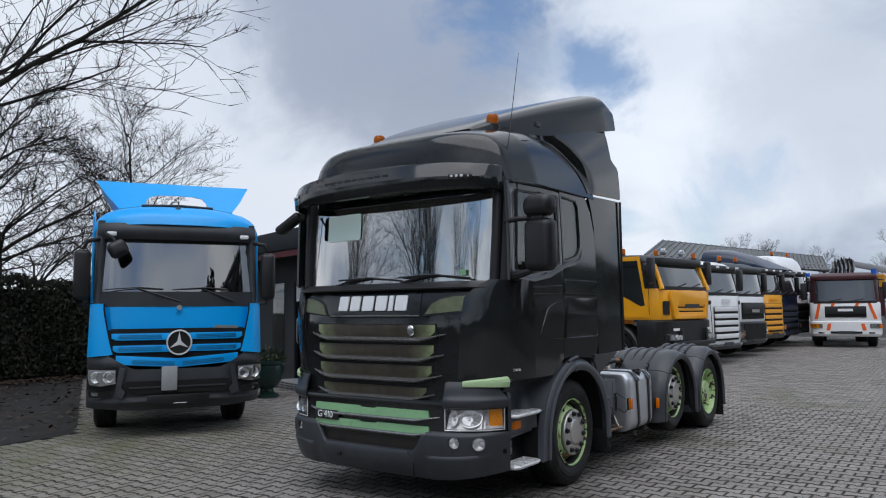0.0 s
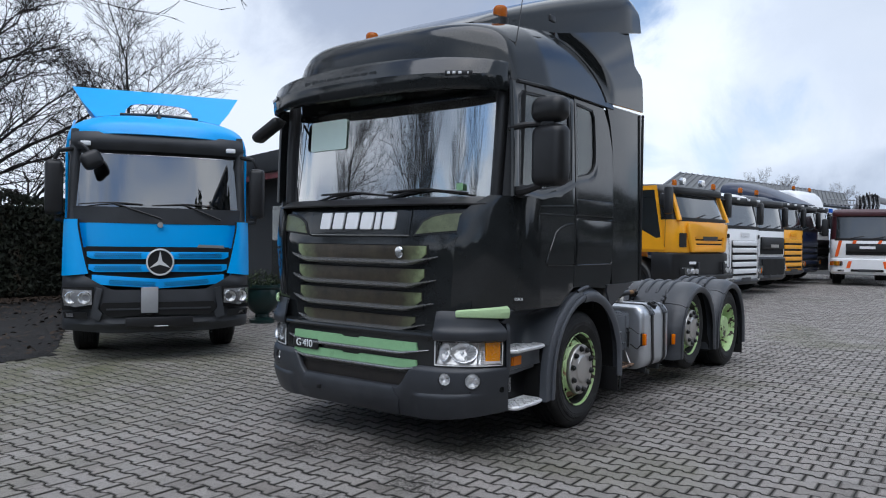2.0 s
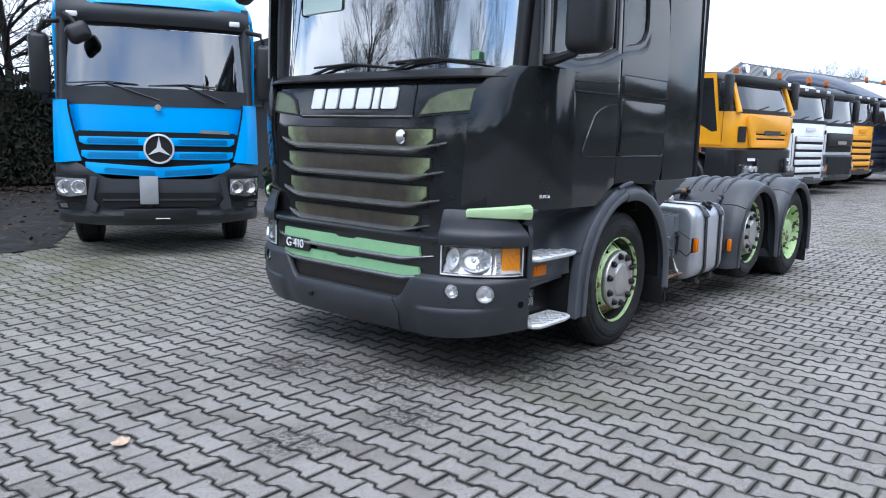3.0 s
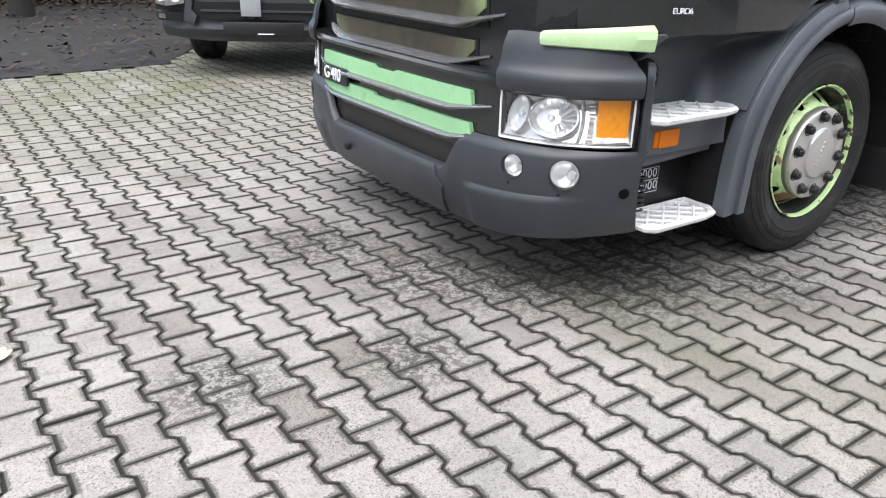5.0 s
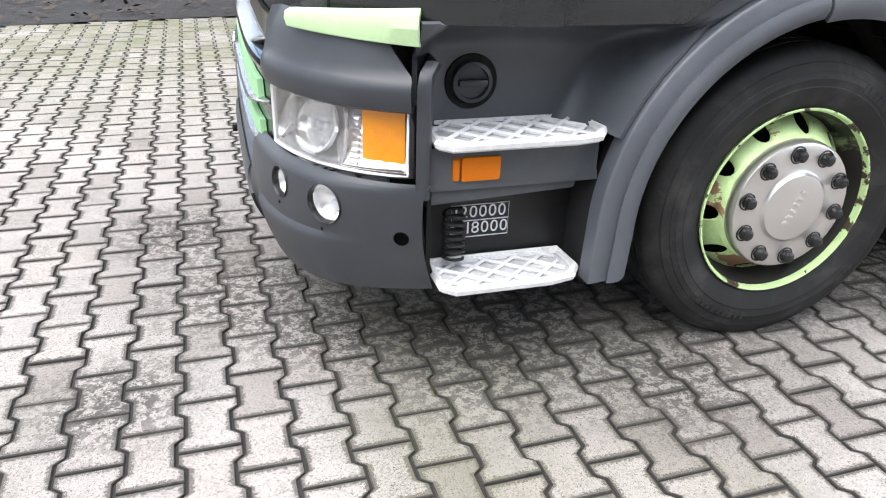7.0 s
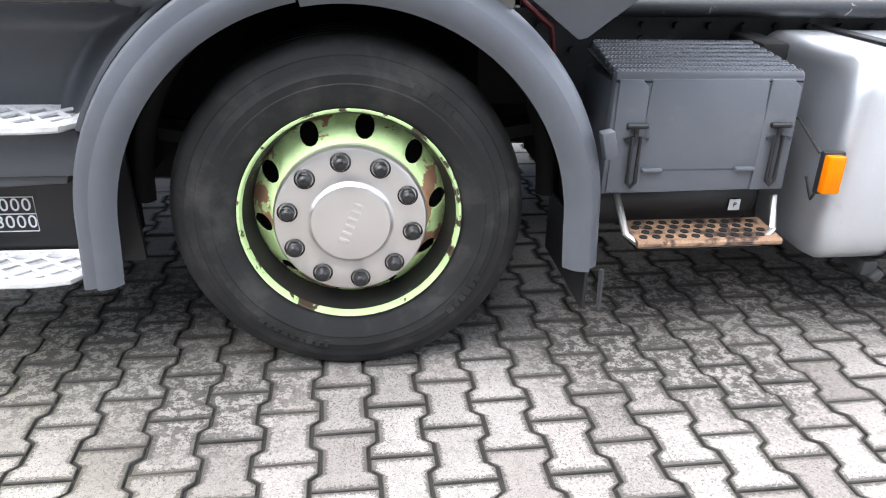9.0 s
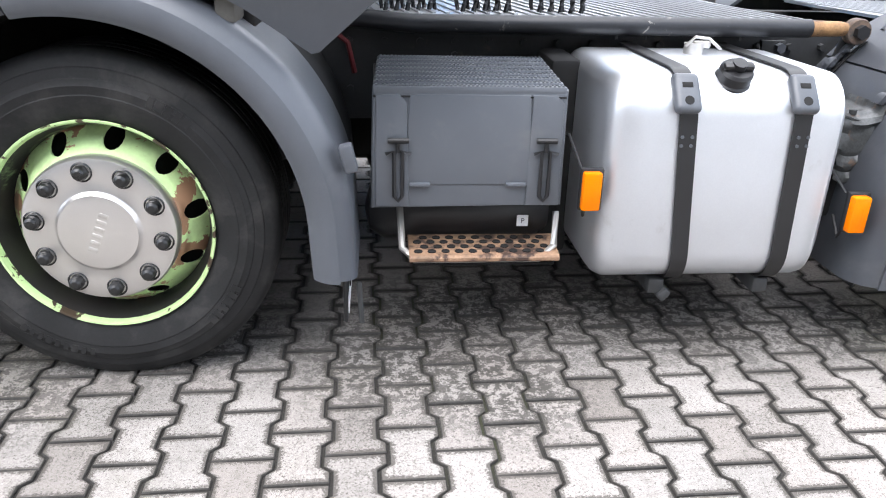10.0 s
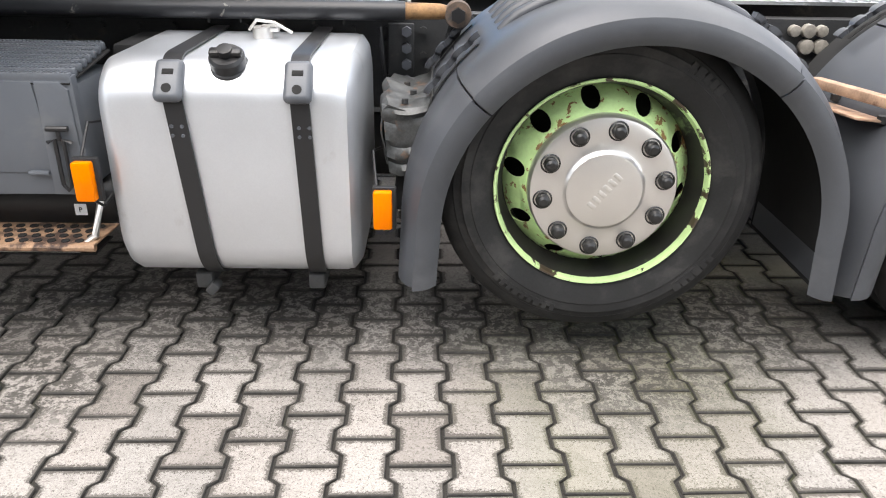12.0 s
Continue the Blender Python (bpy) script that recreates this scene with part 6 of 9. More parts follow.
    # black sheet puts the dark of the rib gaps into colour
    part("rib_gap_sheet", box(2.455, -0.865, 0.8345, 0.545, 0.31, 0.004, rot=(7, 0, 0)), BLACKVOID, truck)
    for x0, x1 in ((2.186, 2.285), (2.628, 2.730)):
        col = [(x0, 0.495), (x1, 0.495), (x1 - 0.008, 0.80), (x1 - 0.03, 0.822), (x0 + 0.004, 0.822)]
        part("cover_column", plate(col, 0.010, bevel=0.005, place=on_side(1.013, -1)), BOXGREY, truck, "raised edge column of the box cover")
    for x in (2.315, 2.598):
        part("cover_foot", box(x, -1.024, 0.562, 0.06, 0.016, 0.012, 0.004), BOXGREY, truck)
    for x in (2.252, 2.678):
        bm = tube([(x - 0.03, -1.035, 0.695), (x + 0.03, -1.035, 0.695)], 0.008, 8)
        bm = tube([(x, -1.033, 0.695), (x, -1.033, 0.66)], 0.006, 6, bm=bm)
        bm = tube([(x - 0.035, -1.033, 0.655), (x - 0.012, -1.036, 0.665), (x - 0.012, -1.036, 0.53)], 0.006, 6, bm=bm)
        bm = tube([(x + 0.035, -1.033, 0.655), (x + 0.012, -1.036, 0.665), (x + 0.012, -1.036, 0.53)], 0.006, 6, bm=bm)
        bm = tube([(x - 0.012, -1.036, 0.53), (x, -1.036, 0.515), (x + 0.012, -1.036, 0.53)], 0.006, 6, bm=bm)
        part("cover_latch", bm, BLACKPL, truck, "grey rubber latch")
    # air tank below and rusty step
    part("air_tank", lathe([(0.0, -0.30), (0.07, -0.285), (0.10, -0.24), (0.10, 0.24), (0.07, 0.285), (0.0, 0.30)], 28, "x", at=(2.45, -0.82, 0.42)), BLACKPL, truck, "black air tank under the box")
    part("parking_sticker", box(2.645, -0.925, 0.41, 0.036, 0.003, 0.036), LETTER, truck, "small white round-sign sticker")
    tx = text_bm("P", 0.022, 0.0006)
    tx.transform(Matrix.Translation((2.645, -0.928, 0.41)) @ SIDE_TEXT)
    part("sticker_letter", tx, BLACKPL, truck)
    rail = [(2.26, -0.90, 0.46), (2.265, -1.02, 0.36), (2.30, -1.05, 0.335), (2.68, -1.05, 0.335), (2.725, -1.03, 0.37), (2.735, -0.98, 0.46)]
    part("step_rail", tube(rail, 0.011, 8), STEEL, truck, "bent steel step rail")
    holes = []
    spots = [(2.312 + 0.041 * a + (0.02 if b % 2 else 0), -1.042 + 0.036 * b) for a in range(10) for b in range(4)]
    for x, y in spots:
        holes.append([(x + 0.0095 * math.cos(2 * math.pi * q / 8), y + 0.0095 * math.sin(2 * math.pi * q / 8)) for q in range(8)])
    tr = plate([(2.285, -1.065), (2.735, -1.065), (2.745, -0.905), (2.285, -0.905)], 0.005, holes, place=on_top(0.352))
    tr = tube([(2.285, -1.066, 0.346), (2.735, -1.066, 0.346)], 0.012, 8, bm=tr)
    part("rusty_tread", tr, RUSTSTEP, truck, "rusty perforated step tread", smooth=30)
    # black discs paint the dark of the holes
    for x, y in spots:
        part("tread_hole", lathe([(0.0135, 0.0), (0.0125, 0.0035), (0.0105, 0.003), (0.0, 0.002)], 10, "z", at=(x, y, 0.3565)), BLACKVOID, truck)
    # black sheet stands in for the shade below the tread
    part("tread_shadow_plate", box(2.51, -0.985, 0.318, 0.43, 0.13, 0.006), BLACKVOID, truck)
    # amber side markers on brackets
    for x, z in ((2.785, 0.585), (3.585, 0.512)):
        part("side_marker", box(x, -1.155, z, 0.052, 0.03, 0.110, 0.006), AMBER, truck, "amber side marker lamp")
        part("marker_base", box(x + 0.004, -1.135, z, 0.066, 0.022, 0.125, 0.006), BLACKPL, truck)
        part("marker_core", box(x, -1.157, z - 0.005, 0.014, 0.028, 0.05, 0.003), AMBER, truck)
        part("marker_wire", tube([(x - 0.02, -1.11, z + 0.05), (x - 0.035, -1.0, z + 0.12), (x - 0.02, -0.9, z + 0.10)], 0.004, 6), BLACKPL, truck)
        part("marker_wire", tube([(x - 0.01, -1.12, z - 0.06), (x + 0.005, -1.08, z - 0.10), (x + 0.03, -1.0, z - 0.06)], 0.005, 6), BLACKPL, truck)
    # rusty bracket before the middle fender
    prof = [(3.716, 0.792), (3.706, 0.768), (3.655, 0.752), (3.585, 0.772), (3.568, 0.755), (3.572, 0.68), (3.595, 0.58)]

    def crumple(x, y, z):
        return 0.009 * math.sin(26 * y + 17 * x) * math.sin(21 * z + 9 * y + 1.0) + 0.003 * math.sin(61 * y - 47 * z)

    def sheet(u, v):
        q = u * (len(prof) - 1)
        k = min(int(q), len(prof) - 2)
        f = q - k
        x = prof[k][0] * (1 - f) + prof[k + 1][0] * f
        z = prof[k][1] * (1 - f) + prof[k + 1][1] * f
        y = -0.985 + 0.42 * v
        d = crumple(x, y, z) * min(1.0, 4 * u)
        return (x - d, y, z + d)
    part("rusty_bracket", shell(sheet, 30, 18, 0.005), BRACKETRUST, truck, "crumpled rusty sheet bracket before the fender", smooth=50)

    def cheek(u, v):
        x0, x1 = 3.575 + 0.02 * v, 3.708 - 0.045 * v
        x, z = x0 + (x1 - x0) * u, 0.765 - 0.012 * math.sin(math.pi * u) - 0.20 * v
        return (x, -0.988 + crumple(x, v, z), z)
    part("bracket_web", shell(cheek, 12, 12, 0.004), BRACKETRUST, truck, smooth=50)
    for k in range(3):
        part("bracket_stud", cyl(3.64 + 0.022 * (k % 2), -0.94 + 0.11 * k, 0.764, 0.011, 0.014, "z", 6), CHASSIS, truck)
    # black filler box stands in for the dark behind the bracket
    part("bracket_dark_fill", box(3.665, -0.80, 0.56, 0.10, 0.3, 0.28, 0.02, rot=(0, 6, 0)), BLACKVOID, truck)
    # rusty tie bar and plate between the two rear fenders
    part("tie_bar", box(4.915, -0.955, 0.812, 0.038, 0.36, 0.030, 0.006, rot=(-3, 0, 6)), RUSTPALE, truck, "rusty tie bar between the fenders")
    part("tie_plate", box(4.93, -0.94, 0.752, 0.13, 0.30, 0.008, 0.003, rot=(-4, 6, 0)), RUSTPALE, truck, "rusty tie plate between the fenders")
    for yy in (-0.82, -1.08):
        part("tie_bolt", cyl(4.95, yy, 0.765, 0.014, 0.02, "z", 6), CHASSIS, truck)
    for xx, zz, rr in ((5.015, 0.851, 0.026), (5.066, 0.851, 0.026), (5.014, 0.904, 0.024), (5.06, 0.904, 0.02), (4.965, 0.904, 0.02)):
        part("frame_stud", cyl(xx, -0.432, zz, rr, 0.03, "y", 12, bevel=0.004), STUDGREY, truck, "round pale stud on the frame rail")
    # added block: darkens the gap where bright ground would show through
    part("gap_blackout", box(2.79, -0.62, 0.55, 0.10, 0.25, 0.66, 0.02), BLACKVOID, truck, "added black block that darkens the gap between box and tank")
    part("bracket_plate", box(3.61, -0.44, 0.80, 0.09, 0.02, 0.22, 0.005), CHASSIS, truck)
    for k in range(4):
        part("bracket_bolt", cyl(3.63, -0.462, 0.72 + 0.055 * k, 0.018, 0.025, "y", 6), FENDER, truck, smooth=0)
    part("hanging_wire", tube([(3.54, -0.47, 0.90), (3.55, -0.50, 0.80), (3.56, -0.49, 0.72), (3.575, -0.62, 0.66), (3.585, -0.9, 0.62)], 0.007, 6), BLACKPL, truck)
    part("chain", tube([(2.14, -1.19, 0.33), (2.142, -1.19, 0.27), (2.145, -1.185, 0.20)], 0.008, 5), CHASSIS, truck)
    part("tank_drain", box(3.07, -1.07, 0.225, 0.03, 0.05, 0.04, 0.008, rot=(0, 40, 0)), CHASSIS, truck)
    # plain blocks in place of the name on the flap
    for k in range(6):
        part("flap_mark", box(2.1075, -1.14 + 0.042 * k, 0.24, 0.003, 0.034, 0.05, 0.001), LETTER, truck)
    # red hoses behind the cab
    part("air_hose", tube([(1.95, -0.62, 1.05), (2.0, -0.60, 0.98), (2.1, -0.58, 0.90), (2.12, -0.56, 0.80)], 0.009, 8), surf("red_hose", (0.12, 0.01, 0.012), 0.5), truck, "red air hose")


build_chassis()
for s in (-1, 1):
    build_wheel(truck, AX1, s * 1.135, 0.474, 97.5 if s < 0 else 20, "cover", rim_mat=RIMGREEN, worn="rust", side=s)
    build_wheel(truck, AX2, s * 1.135, 0.578, 82.0 if s < 0 else 40, "cover", R=0.455, rim_mat=RIMGREEN, worn="fleck", side=s)
    build_wheel(truck, AX3, s * 1.165, 0.474, 10, "deep", width=0.62, rim_mat=RIMGREEN, side=s)


# ---- blue truck ----
BLUE = surf("blue_paint", (0.008, 0.40, 0.97), 0.38, var=0.05, scale=1.5, coat=0.12, bump=0.0, stain=(0.010, 0.37, 0.92), stain_scale=2.2, stain_at=(0.58, 0.8))
DARKGREY = surf("dark_grey_plastic", (0.036, 0.039, 0.044), 0.5, var=0.2, grain=300, bump=0.1, bump_dist=0.0006)
DARKGLASS = glass_mat("dark_windscreen", (0.16, 0.19, 0.20), 0.24, 0.0)
PLATEGREY = surf("bare_plate", (0.34, 0.35, 0.36), 0.5, var=0.12, bump=0.1)


def build_blue():
    t = thing("cab_over_truck", pose(1.07, 4.335, 0, 0, 0, 59.4) @ Matrix.Diagonal((0.985, 0.955, 0.985, 1.0)), "bright blue cab-over truck with dark bumper and roof spoiler", "truck")
    H, X0 = 1.13, 0.0
    F = on_front(H, X0, 0.5, 4.5, 2.4)
    cut = steps(-1.1, 1.1, 22)

    def body(u, v):
        th = radians(-90 + 180 * u)
        y = H * math.copysign(abs(math.sin(th)) ** 0.45, th)
        x = 0.5 - 0.44 * abs(math.cos(th)) ** 0.85
        return (x + 0.03 * max(0, v - 0.5), y, 0.95 + 0.78 * v)
    part("front_panel", shell(body, 40, 6, 0.02), BLUE, t, "bright blue front panel")
    for s in (-1, 1):
        win = [(0.52, 1.72), (1.20, 1.80), (1.20, 2.42), (0.60, 2.42)]
        part("door", plate([(0.45, 1.0), (1.35, 1.0), (1.35, 2.66), (0.45, 2.66)], 0.03, [win], bevel=0.006, place=on_side(H - 0.03, s)), BLUE, t, "blue cab door")
        part("door_window", plate(win, 0.006, place=on_side(H - 0.02, s)), SIDEGLASS, t)
        part("side_panel", plate([(1.36, 0.98), (1.95, 0.98), (1.95, 2.66), (1.36, 2.66)], 0.03, bevel=0.006, place=on_side(H - 0.03, s)), BLUE, t, "blue side panel")
        part("side_fairing", plate([(1.98, 0.95), (2.40, 0.95), (2.40, 3.25), (2.0, 3.10)], 0.03, bevel=0.01, place=on_side(H + 0.02, s)), BLUE, t, "blue side fairing")
        # corner vanes
        def vane(u, v, s=s):
            z = 1.085 + 0.655 * v - 0.035 * u * (1 - v)
            yi = 0.83 + 0.13 * min(1.0, v * 1.15) ** 0.8
            yo = 1.145 - 0.02 * v
            y = yi + (yo - yi) * u
            out = 0.012 + 0.052 * math.sin(math.pi * min(1.0, u * 1.25 + 0.02) * 0.5) * (1 - 0.75 * v ** 3)
            return (front_x(y, H + 0.04, -0.02, 0.5, 4.5, 2.4) - out, s * y, z)
        part("corner_vane", shell(vane, 14, 12, 0.03, flip=(s < 0)), BLUE, t, "blue corner vane", smooth=40)
        inner = [vane(0.0, k / 10) for k in range(11)]
        part("vane_gap", tube([(p[0] + 0.004, p[1] - s * 0.012, p[2]) for p in inner], 0.011, 6), BLACKVOID, t)
        # pillar
        part("pillar", tube([(0.24, s * 1.03, 1.70), (0.30, s * 1.02, 2.3), (0.36, s * 1.0, 2.85)], 0.06, 10), DARKGREY, t, "dark windscreen pillar")
        # mirrors
        part("mirror_arm", tube([(0.30, s * 1.03, 2.60), (0.14, s * 1.18, 2.56), (0.16, s * 1.22, 2.46)], 0.028, 8), BLACKPL, t)
        part("mirror_housing", box(0.20, s * 1.235, 2.12, 0.16, 0.21, 0.66, 0.06, 3, rot=(0, 0, s * 8)), BLACKPL, t, "tall black mirror housing")
        part("mirror_arm", tube([(0.30, s * 1.05, 1.72), (0.20, s * 1.22, 1.74), (0.20, s * 1.22, 1.80)], 0.025, 8), BLACKPL, t)
        # steps and wheel arch
        part("front_arch", fender_arc(1.38, 0.49, 0.56, 0.66, 0, 185, 0.75, 1.14, s), DARKGREY, t, "dark wheel arch")
        build_wheel(t, 1.38, s * 1.06, 0.48, 30, "plain", R=0.482, rim_mat=STEEL, side=s)
    km = box(-0.02, 0.80, 2.45, 0.15, 0.25, 0.22, 0.07, 4, rot=(-28, 10, 10))
    part("kerb_mirror", km, BLACKPL, t, "black kerb mirror hanging over the windscreen")
    part("mirror_arm", tube([(0.12, 0.95, 2.66), (0.0, 0.87, 2.60), (-0.02, 0.82, 2.52)], 0.022, 8), BLACKPL, t)
    # windscreen and dark bands
    def screen(u, v):
        y = -1.02 + 2.04 * u
        z = 1.90 + 0.66 * v
        return (front_x(y, 1.2, 0.10 + 0.12 * v, 0.42, 3.5, 2.2), y, z)
    part("windscreen", shell(screen, 22, 6, 0.006), DARKGLASS, t, "dark reflective windscreen")
    def band(z0, z1, x0, w, mat, lab):
        part("windscreen_band", plate([(-w, z0), (w, z0), (w, z1), (-w, z1)], 0.02, cuts=cut, place=on_front(1.2, x0, 0.42, 3.5, 2.2)), mat, t, lab)
    band(1.70, 1.895, 0.085, 1.06, DARKGREY, "black panel under the windscreen")
    band(2.565, 2.70, 0.235, 1.05, BLACKPL, "dark tinted screen edge")
    def visor(u, v):
        y = -1.06 + 2.12 * u
        return (front_x(y, 1.15, 0.13 - 0.05 * math.sin(math.pi * v), 0.45, 3.5, 2.2), y, 2.60 + 0.22 * v)
    part("sun_visor", shell(visor, 26, 6, 0.02), DARKGREY, t, "dark grey sun visor")
    for s in (-1, 1):
        part("marker_lamp", box(front_x(0.86, 1.15, 0.06, 0.45, 3.5, 2.2), s * 0.88, 2.665, 0.05, 0.12, 0.055, 0.012), LETTER, t, "small white marker lamp")
    for y0, y1 in ((0.55, -0.02), (-0.30, -0.75)):
        bm = tube([(0.07, y1, 1.76), (0.055, (y0 + y1) / 2 + 0.02, 1.86), (0.085, y0, 1.945)], [0.014, 0.010, 0.008], 6)
        bm = tube([(0.105, y0 + 0.40, 1.925), (0.075, y0 - 0.02, 1.955), (0.085, y0 - 0.34, 1.935)], 0.008, 6, bm=bm)
        part("wiper", bm, BLACKPL, t, "black windscreen wiper")
    # interior
    part("dashboard", box(0.55, 0, 1.78, 0.5, 2.0, 0.2, 0.06), BLACKVOID, t)
    part("rear_wall", box(1.90, 0, 1.85, 0.05, 2.15, 1.75), CABINSIDE, t)
    for s in (-1, 1):
        part("seat_back", box(1.35, s * 0.5, 1.85, 0.18, 0.5, 0.8, 0.07), SEATCLOTH, t)
    # roof
    def roof(u, v):
        prof = [(0.0, 0.10, 2.80), (0.12, 0.15, 2.93), (0.3, 0.32, 3.04), (0.6, 0.8, 3.12), (1.0, 1.95, 3.14)]
        for a, b in zip(prof, prof[1:]):
            if v <= b[0] + 1e-9:
                k = (v - a[0]) / (b[0] - a[0])
                x, zt = a[1] + k * (b[1] - a[1]), a[2] + k * (b[2] - a[2])
                break
        th = math.pi * (u - 0.5)
        y = 1.10 * math.copysign(abs(math.sin(th)) ** 0.72, th)
        z = 2.64 + (zt - 2.64) * max(0.0, math.cos(th)) ** 0.5
        return (x + 0.38 * (abs(y) / H) ** 3.4 * (1 - v) ** 1.5, y, z)
    part("roof", shell(roof, 30, 20, -0.02), BLUE, t, "blue cab roof")
    part("roof_sensor", lathe([(0.03, 0), (0.05, 0.02), (0.03, 0.05), (0.012, 0.07), (0.01, 0.14), (0.0, 0.14)], 14, "z", at=(0.33, 0.02, 3.02)), BLACKPL, t)
    # roof spoiler with an opening, leaning back
    def sp_place(c):
        k = (c.y - 3.1) / 0.45
        return Vector((0.78 + 0.55 * k + 0.18 * abs(c.x) - c.z, c.x * (1 + 0.0 * k), c.y))
    outer = [(-0.80, 3.10), (-0.55, 3.14), (0.55, 3.14), (0.80, 3.10), (0.96, 3.30), (1.14, 3.59), (0.60, 3.565), (0.0, 3.55), (-0.60, 3.565), (-1.14, 3.59), (-0.96, 3.30)]
    hole = [(-0.44, 3.17), (0.44, 3.17), (0.43, 3.24), (0.37, 3.32), (0.25, 3.345), (-0.25, 3.345), (-0.37, 3.32), (-0.43, 3.24)]
    part("roof_spoiler", plate(outer, 0.04, [hole], bevel=0.012, cuts=steps(-1.1, 1.1, 16), place=sp_place), BLUE, t, "blue roof spoiler with a slot")
    for s in (-1, 1):
        part("spoiler_side", plate([(1.00, 3.08), (2.3, 3.05), (2.3, 3.52), (1.52, 3.56)], 0.03, bevel=0.01, place=lambda c, s=s: Vector((c.x, s * (0.80 + 0.30 * (c.y - 3.08) / 0.48 - c.z), c.y))), BLUE, t, "blue spoiler side wing")
        part("spoiler_stay", tube([(1.1, s * 0.5, 3.1), (1.3, s * 0.5, 3.3)], 0.02, 8), BLACKPL, t)
    part("roof_bar", tube([(0.75, -0.5, 3.135), (0.72, 0.0, 3.15), (0.75, 0.5, 3.135)], 0.02, 8), BLACKPL, t)
    # badge strip, grille, star ring
    part("grille_back", plate([(-0.86, 0.93), (0.86, 0.93), (0.90, 1.40), (-0.90, 1.40)], 0.01, cuts=cut, place=on_front(H, -0.012, 0.5, 4.5, 2.4)), BLACKVOID, t)
    for row, (z0, z1, w) in enumerate(((1.262, 1.350, 0.85), (1.105, 1.195, 0.83), (0.955, 1.070, 0.79))):
        def drop(y, row=row):
            return 0.0 if row < 2 else -0.055 * max(0.0, 1 - abs(y) / 0.79)

        def sag(c, row=row, x0=-0.02):
            p = on_front(H, x0, 0.5, 4.5, 2.4)(c)
            return Vector((p.x, p.y, p.z + drop(c.x)))
        o = [(-w, z0 + 0.03), (-w + 0.06, z0), (w - 0.06, z0), (w, z0 + 0.03), (w, z1), (-w, z1)]
        part("grille_bar", plate(o, 0.03, bevel=0.008, cuts=cut, place=sag), BLUE, t, "blue perforated grille bar")
        part("grille_gap", plate([(-w, z1 + 0.004), (w, z1 + 0.004), (w + 0.01, z1 + 0.062), (-w - 0.01, z1 + 0.062)], 0.004, cuts=cut, place=lambda c, row=row: sag(c, row, -0.014)), BLACKVOID, t)
        bm = None
        for side in (-1, 1):
            for r in range(3):
                for k in range(20):
                    yy = side * ((0.23 if row < 2 else 0.06) + 0.027 * k + (0.013 if r % 2 else 0))
                    bm = cyl(front_x(yy, H, -0.0515, 0.5, 4.5, 2.4), yy, z0 + 0.024 + 0.020 * r + drop(yy), 0.0085, 0.003, "x", 6, bm=bm)
        ob = part("perforation", bm, BLACKVOID, t, smooth=0)
        tagged(ob, kind="stuff")
    ring = lathe([(0.165, 0.02), (0.17, 0.0), (0.165, -0.018), (0.150, -0.02), (0.145, 0.0), (0.15, 0.02)], 48, "x", at=(-0.075, 0, 1.225), closed=True)
    part("badge_ring", ring, LAMPSILVER, t, "chrome ring badge")
    part("badge_disc", cyl(-0.06, 0, 1.225, 0.148, 0.01, "x", 40), BLACKPL, t)
    star = []
    for k in range(3):
        a = radians(90 + 120 * k)
        star.append((0.145 * math.cos(a), 1.225 + 0.145 * math.sin(a)))
        a += radians(60)
        star.append((0.03 * math.cos(a), 1.225 + 0.03 * math.sin(a)))
    part("badge_spokes", plate(star, 0.012, place=lambda c: Vector((-0.066 - c.z, c.x, c.y))), LAMPSILVER, t)
    part("model_badge", plate([(-0.80, 1.40), (-0.45, 1.41), (-0.47, 1.445), (-0.78, 1.435)], 0.006, cuts=cut, place=on_front(H, -0.02, 0.5, 4.5, 2.4)), STEEL, t)
    part("round_emblem", cyl(0.03, 0.0, 1.685, 0.035, 0.05, "x", 20), STEEL, t, "small round metal emblem")
    # bumper
    def bump(u, v):
        th = radians(-80 + 160 * u)
        y = 1.155 * math.copysign(abs(math.sin(th)) ** 0.42, th)
        x = 0.5 - 0.57 * abs(math.cos(th)) ** 0.9
        edge = min(1.0, max(0.0, (abs(y) - 0.50) / 0.50))
        edge = edge * edge * (3 - 2 * edge)
        zt = 0.885 + 0.205 * edge
        zb = 0.355 + 0.03 * edge
        z = zb + (zt - zb) * v
        lip = 0.045 * math.exp(-((z - 0.47) / 0.05) ** 2)
        brow = 0.035 * math.exp(-((z - 0.97) / 0.07) ** 2) * edge
        return (x + 0.05 * abs(v - 0.55) + 0.05 * (1 - v) ** 2 - lip - brow, y, z)
    part("bumper", shell(bump, 64, 22, 0.03), DARKGREY, t, "dark grey plastic bumper", smooth=35)
    part("bumper_inlet", plate([(-0.60, 0.575), (0.60, 0.575), (0.70, 0.66), (0.66, 0.735), (-0.66, 0.735), (-0.70, 0.66)], 0.015, bevel=0.004, cuts=cut, place=on_front(1.2, -0.082, 0.5, 4.5, 2.4)), BLACKVOID, t, "dark lower air inlet")
    part("inlet_bar", plate([(-0.62, 0.645), (0.62, 0.645), (0.62, 0.665), (-0.62, 0.665)], 0.02, cuts=cut, place=on_front(1.2, -0.088, 0.5, 4.5, 2.4)), DARKGREY, t)
    for s in (-1, 1):
        strut = [(s * 0.66, 0.90), (s * 0.74, 0.92), (s * 0.80, 0.56), (s * 0.70, 0.52), (s * 0.66, 0.60), (s * 0.71, 0.66)]
        part("bumper_strut", plate(strut, 0.03, bevel=0.01, cuts=cut, place=on_front(1.2, -0.082, 0.5, 4.5, 2.4)), DARKGREY, t, "dark slanted strut of the bumper")
